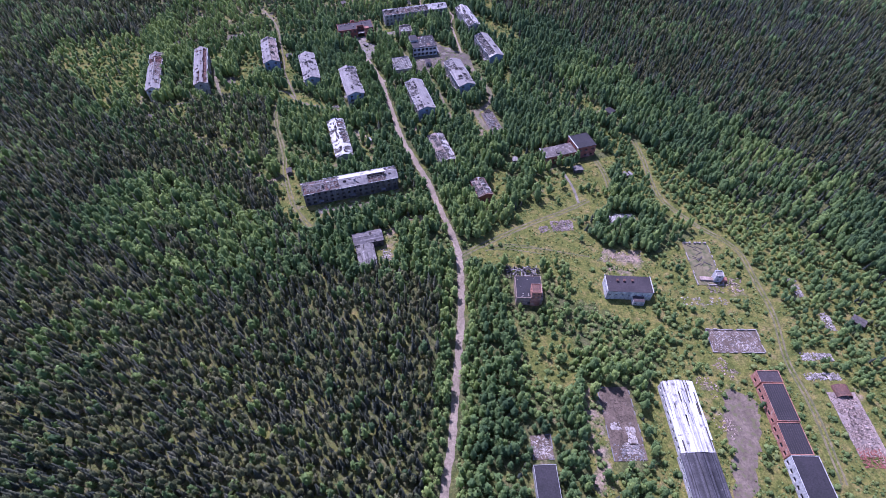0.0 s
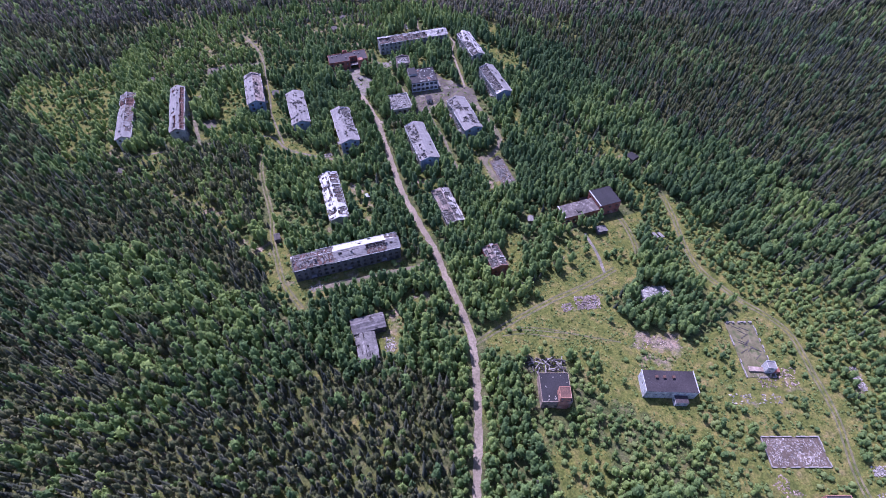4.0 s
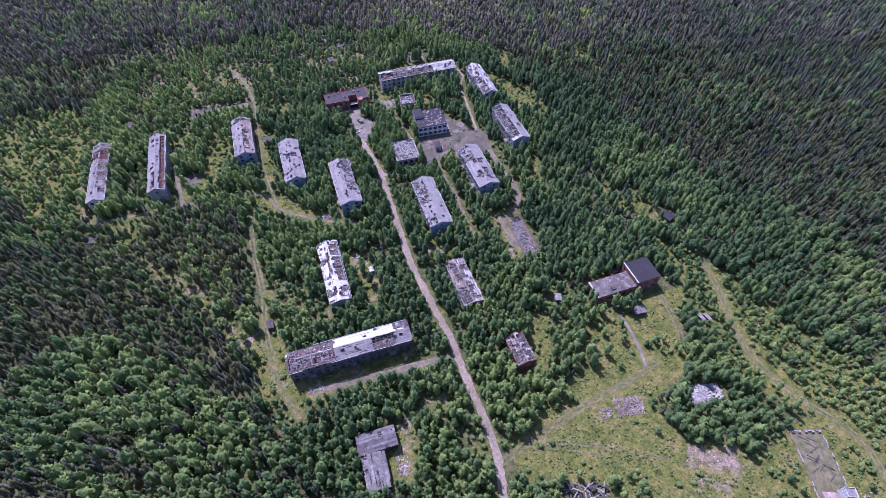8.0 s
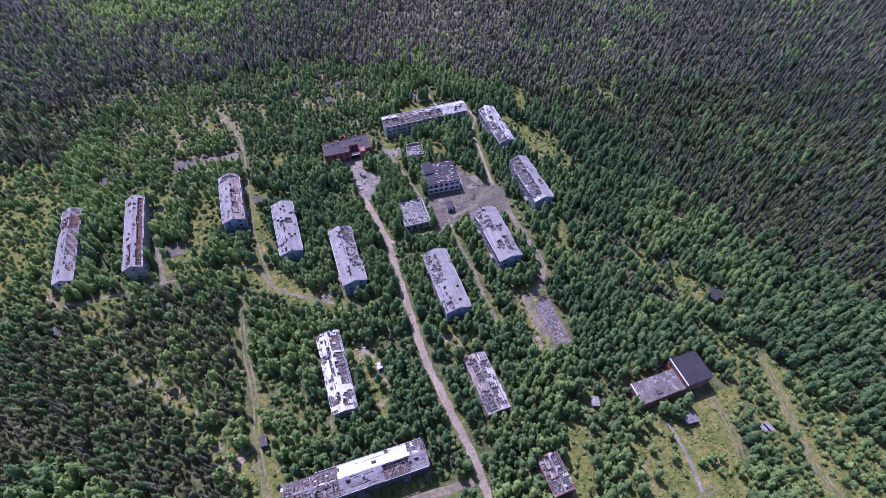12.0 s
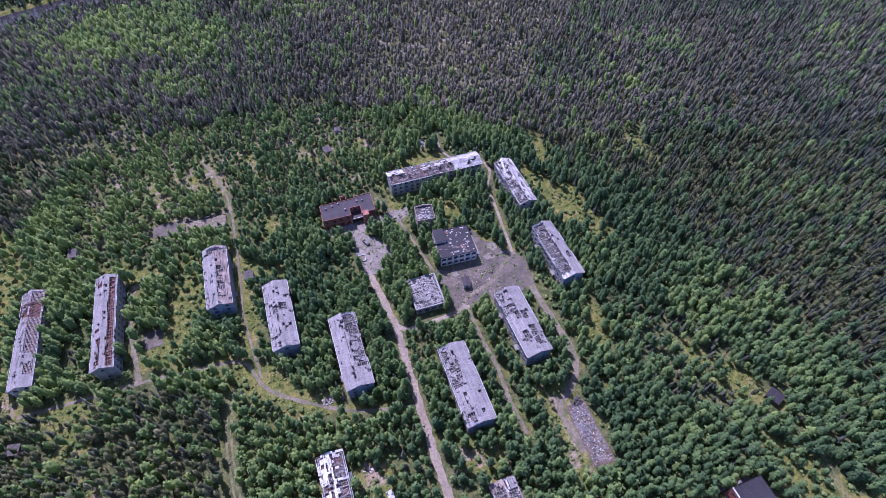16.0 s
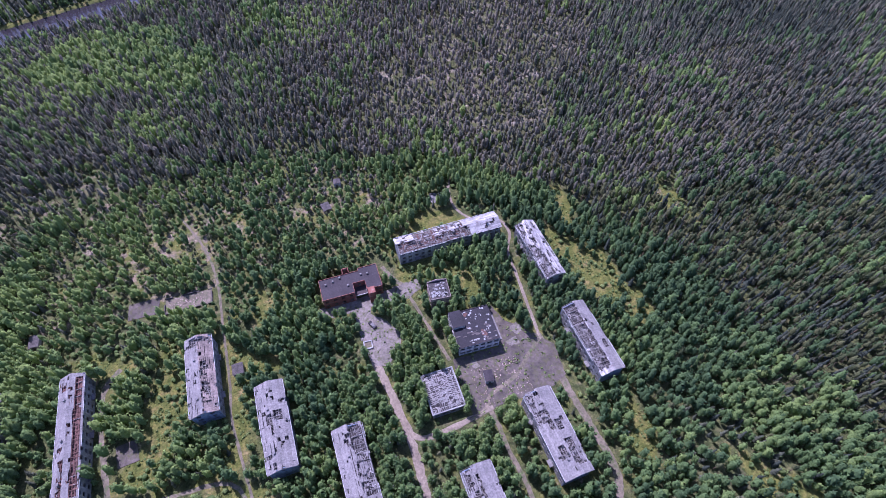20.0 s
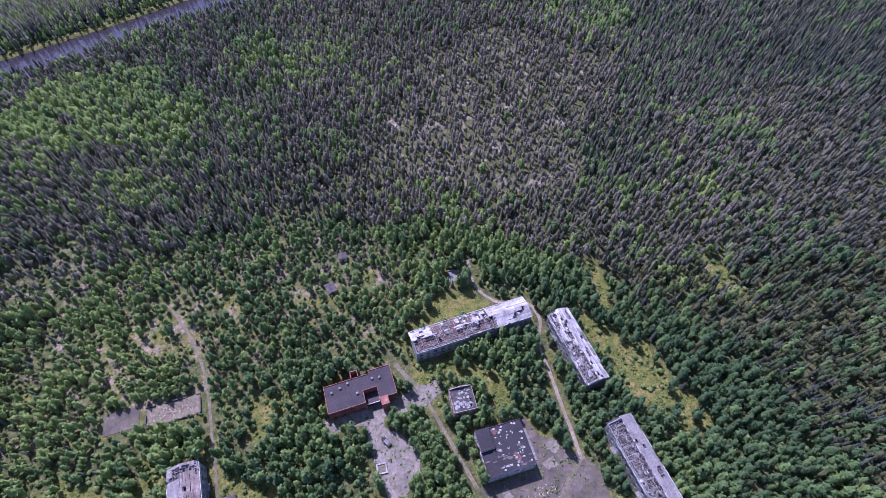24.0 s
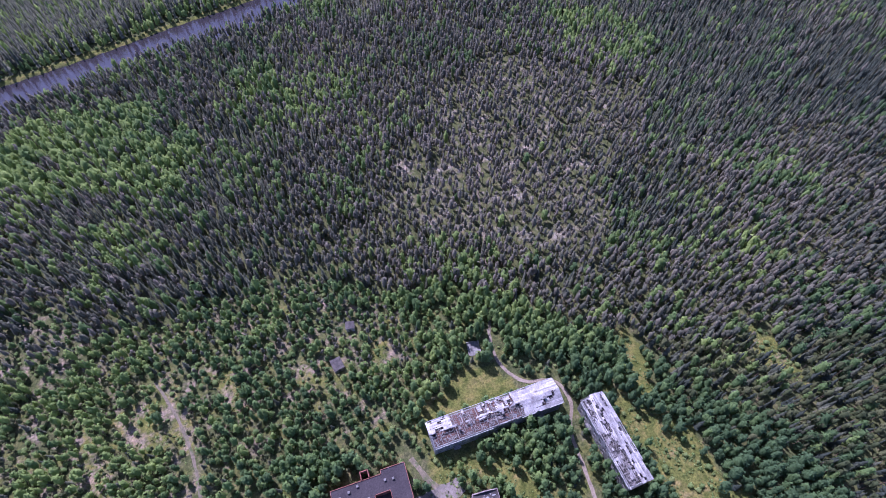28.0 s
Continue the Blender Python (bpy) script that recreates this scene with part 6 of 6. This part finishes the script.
def make_forest():
    rng = np.random.default_rng(7)
    step = 2.36
    gx, gy = np.meshgrid(np.arange(-300, 560, step), np.arange(-25, 850, step))
    x = (gx + rng.uniform(-1.1, 1.1, gx.shape)).ravel()
    y = (gy + rng.uniform(-1.1, 1.1, gx.shape)).ravel()
    # the strip of land that lies under the flight, with a margin
    u = x * math.cos(radians(-17)) + y * math.sin(radians(-17))
    w = -x * math.sin(radians(-17)) + y * math.cos(radians(-17))
    keep = (w > 30) & (w < 800) & (np.abs(u) < 178 + 0.47 * np.clip(w, 0, 430) + 5) & (u > -400) & (u < 400)
    x, y, w, u = x[keep], y[keep], w[keep], u[keep]
    free = np.ones(len(x), bool)
    edge = np.full(len(x), 99.0)
    for key, (pts, width) in ROADS.items():
        if key == "forest_path":
            continue
        d = from_line(pts, x, y) - width / 2
        edge = np.minimum(edge, d)
    free &= edge > 1.0
    for cx, cy, hx, hy, a, grow in CLEAR:
        c, s = math.cos(-a), math.sin(-a)
        lx, ly = (x - cx) * c - (y - cy) * s, (x - cx) * s + (y - cy) * c
        free &= np.maximum(np.abs(lx) - hx, np.abs(ly) - hy) > grow + 0.5
    for poly in (PLAZA, SCHOOLYARD, MEADOW, YARD):
        free &= ~inside(poly, x, y)
    side = river_side(x, y)
    free &= ~((side > 1) & (side < RIVER_WIDTH + 3.5))
    wx, wy = x + 5 * wobble(x, y, 10, 4), y + 5 * wobble(x, y, 11, 5)
    zone = {k: inside(p, wx, wy) for k, p in dict(town=TOWN, field=FIELD, industry=INDUSTRY, scrub=SCRUB, east=MIXED_EAST, sprw=SPRUCE_WEST, aspw=ASPEN_WEST, south=CONIFER_SOUTH, aspf=ASPEN_FAR, aspc=ASPEN_CLEARING, grove=PINE_GROVE, young=YOUNG_NORTH, brown=BROWN_PATCH).items()}
    n1, n2, n3 = wobble(x, y, 26, 6), wobble(x, y, 9, 7), wobble(x, y, 48, 8)
    # chances of birch, spruce, pine, shrub at each place; mean heights
    pb, ps, pp, pu = (np.zeros(len(x)) for _ in range(4))
    hb = np.full(len(x), 8.0)
    def put(mask, b, s, p, q, h=None):
        pb[mask], ps[mask], pp[mask], pu[mask] = b, s, p, q
        if h:
            hb[mask] = h
    put(np.ones(len(x), bool), 0.10, 0.30, 0.38, 0.0, 9.5)
    put((w > 440) & (u > -120) & (u < 190), 0.06, 0.12, 0.52, 0.0, 9)
    pb += np.clip(n1 * 0.5 - 0.1, 0, 0.5) * 0.7
    put(n3 > 0.45, 0.10, 0.50, 0.2, 0.0)
    far = (w > 560) & (u > 60)
    put(far & (n1 < 0.3), 0.05, 0.58, 0.14, 0.0)
    # birches strewn through the conifers, in loose groups, fewer in the darker-tinted east
    pb[u > 150] *= 0.5
    pb += (np.clip(wobble(x, y, 15, 31) * 0.5 - 0.1, 0, 0.35) + 0.03) * np.where(u > 150, 0.6, 1.0)
    put(zone["south"], 0.12, 0.42, 0.36, 0.03, 8)
    put(inside(ASPEN_SOUTH, wx, wy) & (n2 > -0.5), 0.56, 0.18, 0.14, 0.04, 8.5)
    put(inside(PINE_GROVE, x + 22 * wobble(x, y, 17, 9), y + 22 * wobble(x, y, 16, 10)), 0.01, 0.02, 0.44, 0.0)
    put(zone["sprw"], 0.3, 0.12, 0.4, 0.04, 8)
    put(zone["aspw"] & (n2 > -0.5), 0.60, 0.14, 0.05, 0.05, 9)
    put(zone["east"], 0.5, 0.08, 0.05, 0.10, 8.6)
    put(zone["east"] & (n1 > 0.2), 0.42, 0.22, 0.03, 0.05, 8)
    put(zone["town"], 0.88, 0.03, 0.02, 0.07, 8.4)
    put(zone["town"] & (n2 < np.where(x < 0, -0.22, -0.42)), 0.42, 0.02, 0.01, 0.36, 5.4)
    beside = ((np.abs(x + 88.5) < 4) | (np.abs(x + 58.5) < 3.5) | (np.abs(x + 102) < 3)) & (y > 337) & (y < 380)
    put(beside, 0.95, 0.0, 0.0, 0.0, 10.0)
    put(zone["young"], 0.55, 0.06, 0.24, 0.13, 6.2)
    put(zone["young"] & (n2 < -0.35), 0.24, 0.04, 0.2, 0.36, 4.4)
    put(zone["scrub"], 0.4, 0.02, 0.01, 0.5, 4.8)
    put(zone["field"], 0.015, 0.0, 0.0, 0.03, 5.0)
    put(zone["field"] & (n2 > 0.62), 0.3, 0.0, 0.0, 0.15, 5.0)
    put(zone["industry"], 0.06, 0.0, 0.0, 0.3, 4.2)
    put(zone["industry"] & (n2 > 0.5), 0.2, 0.0, 0.0, 0.4, 4.5)
    for poly in (ASPEN_PATCHES):
        put(inside(poly, wx, wy) & (n2 > -0.4), 0.5, 0.06, 0.05, 0.0, 9.5)
    put(zone["aspf"] & (n2 > -0.6), 0.62, 0.05, 0.05, 0.0, 10)
    put(zone["aspc"], 0.3, 0.02, 0.03, 0.3, 5.5)
    put(zone["brown"] | inside(BROWN_WEST, wx, wy), 0.16, 0.04, 0.2, 0.25, 5)
    put(zone["east"] & (n1 <= 0.2), 0.74, 0.03, 0.02, 0.08, 8.4)
    bushes = inside(BUSHES, wx, wy) & ~zone["field"]
    put(bushes, 0.55, 0.0, 0.0, 0.42, 4.8)
    put(bushes & (n2 < -0.2), 0.28, 0.0, 0.0, 0.55, 4.4)
    verge = (edge > 1.0) & (edge < 6.5) & (from_line(ROADS["main"][0], x, y) < 9) & (y < 140)
    put(verge, 0.95, 0.0, 0.0, 0.05, 7.0)
    put((side > RIVER_WIDTH + 6), 0.22, 0.6, 0.05, 0.0, 12)
    put((side > RIVER_WIDTH + 3) & (side < RIVER_WIDTH + 14), 0.34, 0.12, 0.02, 0.1, 7)
    for poly, _, share in GLADES:
        g = inside(poly, x + 1.5 * wobble(x, y, 5, 1), y + 1.5 * wobble(x, y, 5, 2))
        for p in (pb, ps, pp):
            p[g] *= share
        pu[g] = 0.28
    soft = np.clip((edge - 0.6) / 3.0, 0.35, 1.0)
    soft = np.where(from_line(ROADS["main"][0], x, y) < 12, 1.0, soft)
    for p in (pb, ps, pp):
        p *= soft
    pb[beside] = 0.92
    r = rng.uniform(0, 1, len(x))
    kind = np.where(r < pb, 1, np.where(r < pb + ps, 2, np.where(r < pb + ps + pp, 3, np.where(r < pb + ps + pp + pu, 4, 0))))
    kind[~free] = 0
    # Stands differ in green; far brightness and eastern shadow are tinted in too.
    green = np.clip(0.5 + 0.3 * n1 + 0.2 * n2 + 0.12 * n1 * zone["east"] + 0.2 * rng.normal(size=len(x)) + 0.2 * zone["aspf"] + 0.15 * (w > 430) + 0.4 * zone["aspc"] + 0.4 * verge + 0.2 * zone["aspw"] - 0.24 * zone["east"] - 0.18 * (zone["town"] & (x > 108) & (y > 215)) - 0.06 * (zone["town"] & (x > 0) & (y > 190)) + 0.18 * (zone["town"] & (x < -20)) + 0.35 * bushes + 0.2 * zone["scrub"] - 0.38 * ((u > 110) & ~zone["east"] & ~zone["town"]) + 0.25 * (side > RIVER_WIDTH) + 0.12 * inside(ASPEN_EAST, wx, wy) - 0.22 * ((wx > 105) & (wx < 165) & (wy > 238) & (wy < 300)) + 0.14 * (zone["east"] & (wx > 190) & (wy > 190) & (wy < 275)), 0, 1)
    total = 0
    def sel(k):
        return kind == k
    m = sel(1)
    # the 300 birches nearest the square and road become single trees
    order = np.argsort(np.hypot(x[m] - 60, (y[m] - 320) * 0.8))[:300]
    near = np.nonzero(m)[0][order]
    m[near] = False
    far_off = (w > 470) | (np.abs(u) > 235)
    bush = [broadleaf(rng) for _ in range(9)]
    bush_far = [broadleaf(rng, 1.05, 6.0, 15, 0.38, 0.06, 5, 2) for _ in range(6)]
    for m, name, kinds, label in ((m & ~far_off, "birch_wood", bush, "dense young birch and aspen growth with fresh green leaves"), (m & far_off, "far_birch_wood", bush_far, "fresh green birches and aspens strewn through the taiga")):
        hh = hb[m] * rng.uniform(0.6, 1.3, m.sum())
        _, n = plant(name, label, "birches", L_BIRCH, kinds, x[m], y[m], rng.uniform(1.0, 1.85, m.sum()) * (hh / 7) ** 0.4 * np.where(zone["aspw"][m] | zone["aspf"][m], 1.2, 1.0), hh / 6, green[m], rng)
        total += n
    m = sel(2)
    hh = rng.uniform(6, 11.5, m.sum()) * np.where(zone["town"][m] | zone["young"][m], 0.55, 1) * np.where(zone["south"][m], 0.9, 1) * np.where(zone["east"][m], 0.66, 1) * np.where(side[m] > RIVER_WIDTH, 1.6, 1)
    # Sun side and distance haze put into the tint: darker eastward, lighter far off.
    _, n = plant("spruce_forest", "dark pointed spruces in close stand", "spruces", L_SPRUCE, [spruce(rng, 1.5, 11.0) for _ in range(6)], x[m], y[m], rng.uniform(0.75, 1.25, m.sum()) * (hh / 11) ** 0.5, hh / 11, np.clip(0.4 - 0.12 * (zone["sprw"] | zone["south"])[m] - 0.45 * np.clip(u[m] / 200, -0.3, 1) + 0.15 * n1[m] + 0.25 * np.clip((w[m] - 450) / 150, 0, 1) + 0.35 * (side[m] > RIVER_WIDTH) + 0.25 * rng.normal(size=m.sum()), 0, 1), rng)
    total += n
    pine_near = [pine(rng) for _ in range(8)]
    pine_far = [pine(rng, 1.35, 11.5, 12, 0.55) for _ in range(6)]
    # Near pines take the olive copy, far ones the greyer needles.
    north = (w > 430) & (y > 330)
    for m, name, kinds, leaf, label in ((sel(3) & ~north, "pine_forest", pine_near, L_PINENEAR, "olive-green pines with rounded crowns"), (sel(3) & north, "far_pine_forest", pine_far, L_PINE, "grey-brown pines standing over pale lichen ground")):
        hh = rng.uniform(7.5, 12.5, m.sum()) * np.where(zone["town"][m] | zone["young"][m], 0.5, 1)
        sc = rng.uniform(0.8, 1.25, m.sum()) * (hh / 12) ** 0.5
        # The same haze with distance put into the pine tint, darker towards the east.
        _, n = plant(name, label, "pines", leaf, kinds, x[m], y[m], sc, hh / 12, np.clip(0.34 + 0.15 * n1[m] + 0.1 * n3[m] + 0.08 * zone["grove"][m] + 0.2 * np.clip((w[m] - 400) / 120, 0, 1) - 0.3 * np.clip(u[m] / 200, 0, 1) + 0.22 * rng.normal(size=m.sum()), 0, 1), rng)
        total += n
    m = sel(3)
    _, n = plant("pine_trunks", "bare reddish trunks of the pine stand", "trunks", M_BARK, [stem(0.16, 9.5)], x[m], y[m], np.ones(m.sum()), np.where(zone["town"][m] | zone["young"][m], 0.45, 0.9), np.zeros(m.sum()), rng)
    total += n
    m = sel(4)
    sc = rng.uniform(0.7, 1.6, m.sum())
    _, n = plant("scrub", "low willow scrub and saplings", "scrub", L_SHRUB, [shrub(rng) for _ in range(6)], x[m], y[m], sc, sc * rng.uniform(0.8, 1.3, m.sum()), rng.uniform(0, 1, m.sum()), rng)
    total += n
    # tufts of tall grass and weeds on the open ground
    open_ground = bushes | zone["field"] | zone["industry"] | zone["scrub"]
    for poly, _, _ in GLADES:
        open_ground = open_ground | inside(poly, x, y)
    g = np.nonzero(open_ground & free)[0]
    g = np.repeat(g, 6)
    tx, ty = x[g] + rng.uniform(-1.6, 1.6, len(g)), y[g] + rng.uniform(-1.6, 1.6, len(g))
    okay = (wobble(tx, ty, 3.1, 12) + rng.normal(0, 0.5, len(g))) > 0.1
    for pts, width in ROADS.values():
        okay &= from_line(pts, tx, ty) > width / 2
    tx, ty = tx[okay], ty[okay]
    # weeds along the cracks of the paved squares
    cx, cy = rng.uniform(28, 120, 9000), rng.uniform(309, 381, 9000)
    crack = (np.abs(wobble(cx, cy, 1.9, 21)) < 0.07) | (np.abs(wobble(cx, cy, 2.3, 23)) < 0.05)
    crack &= inside(PLAZA, cx, cy) | inside(SCHOOLYARD, cx, cy)
    tx, ty = np.concatenate([tx, cx[crack]]), np.concatenate([ty, cy[crack]])
    sc = rng.uniform(0.35, 1.0, len(tx))
    _, n = plant("weeds", "tussocks of tall grass and weeds", "weeds", L_SHRUB, [tuft(rng) for _ in range(6)], tx, ty, sc, sc, rng.uniform(0.2, 1, len(tx)), rng)
    total += n
    # the taiga that goes on all round, thinner in detail
    step = 11.0
    gx, gy = np.meshgrid(np.arange(-900, 1000, step), np.arange(-420, 1250, step))
    fx, fy = (gx + rng.uniform(-4.5, 4.5, gx.shape)).ravel(), (gy + rng.uniform(-4.5, 4.5, gx.shape)).ravel()
    fu = fx * math.cos(radians(-17)) + fy * math.sin(radians(-17))
    fw = -fx * math.sin(radians(-17)) + fy * math.cos(radians(-17))
    there = (fw > 28) & (fw < 802) & (np.abs(fu) < 185 + 0.47 * np.clip(fw, 0, 430)) & (np.abs(fu) < 402) & (fx > -302) & (fx < 562) & (fy > -27) & (fy < 852)
    fs = river_side(fx, fy)
    ok = ~there & ~((fs > -4) & (fs < RIVER_WIDTH + 5))
    for pts, width in ROADS.values():
        ok &= from_line(pts, fx, fy) > 8
    for cx0, cy0, hx, hy, _, _ in CLEAR:
        ok &= np.hypot(fx - cx0, fy - cy0) > max(hx, hy) + 4
    fx, fy = fx[ok], fy[ok]
    fh = rng.uniform(0.8, 1.35, len(fx))
    _, n = plant("far_taiga", "endless dark conifer forest round the valley", "forest", L_SPRUCE, [spruce(rng, 4.8, 13.0, 2) for _ in range(4)], fx, fy, rng.uniform(0.8, 1.3, len(fx)), fh, np.clip(0.45 + 0.22 * rng.normal(size=len(fx)), 0, 1), rng)
    total += n
    print("TREES", {k: int((kind == k).sum()) for k in range(1, 5)}, "tris", total)
    return x[near], y[near], hb[near], green[near]


def leaf_mesh(v, f, nn, name, material, tint):
    me = bpy.data.meshes.new(name)
    me.from_pydata(v.tolist(), [], f.tolist())
    me.attributes.new("tint", 'FLOAT', 'POINT').data.foreach_set("value", np.full(len(v), tint, np.float32))
    me.attributes.new("custom_normal", 'FLOAT_VECTOR', 'POINT').data.foreach_set("vector", nn.astype(np.float32).ravel())
    me.materials.append(material)
    return me


def single_birches(xs, ys, hs, greens):
    rng = np.random.default_rng(11)
    kinds = []
    for k in range(6):
        root = thing("birch_tree", "young birch with a full fresh green crown", "tree", pose(0, 0, -300), "birches in the settlement")
        b = Build()
        for i in range(3):
            a = 2.1 * i
            b.box(-0.025, 0.025, -0.025, 0.025, 0, 1.6, pose(0, 0, 1.6 + 0.9 * i, 38, 0, math.degrees(a)))
        part("trunk", leaf_mesh(*stem(0.11, 5.2), "trunk", M_BIRCHBARK, 0), None, root)
        part("limb", b, M_BIRCHBARK, root)
        part("crown", leaf_mesh(*broadleaf(rng, 1.08, 6.0, 130, 0.26, 0.08, 8, 4), "crown", L_BIRCH, 0.35 + 0.1 * k), None, root)
        kinds.append(root)
    first = set()
    for i in range(len(xs)):
        k = int(np.clip(greens[i] * 6, 0, 5))
        s = hs[i] / 6 * rng.uniform(0.75, 1.25)
        w = rng.uniform(1.1, 1.45) * s ** 0.5
        m = pose(xs[i], ys[i], 0, rng.normal(0, 2), rng.normal(0, 2), rng.uniform(0, 360)) @ Matrix.Diagonal((w, w, s, 1))
        if k not in first:
            first.add(k)
            kinds[k].matrix_world = m
            kinds[k]["placed"] = 1
        else:
            t = copy_thing(kinds[k], Matrix.Identity(4))
            t.matrix_basis = m
    for k, root in enumerate(kinds):
        if k not in first:
            for o in (*root.children, root):
                bpy.data.objects.remove(o)

make_ground()
make_river()
make_roads()
single_birches(*make_forest())
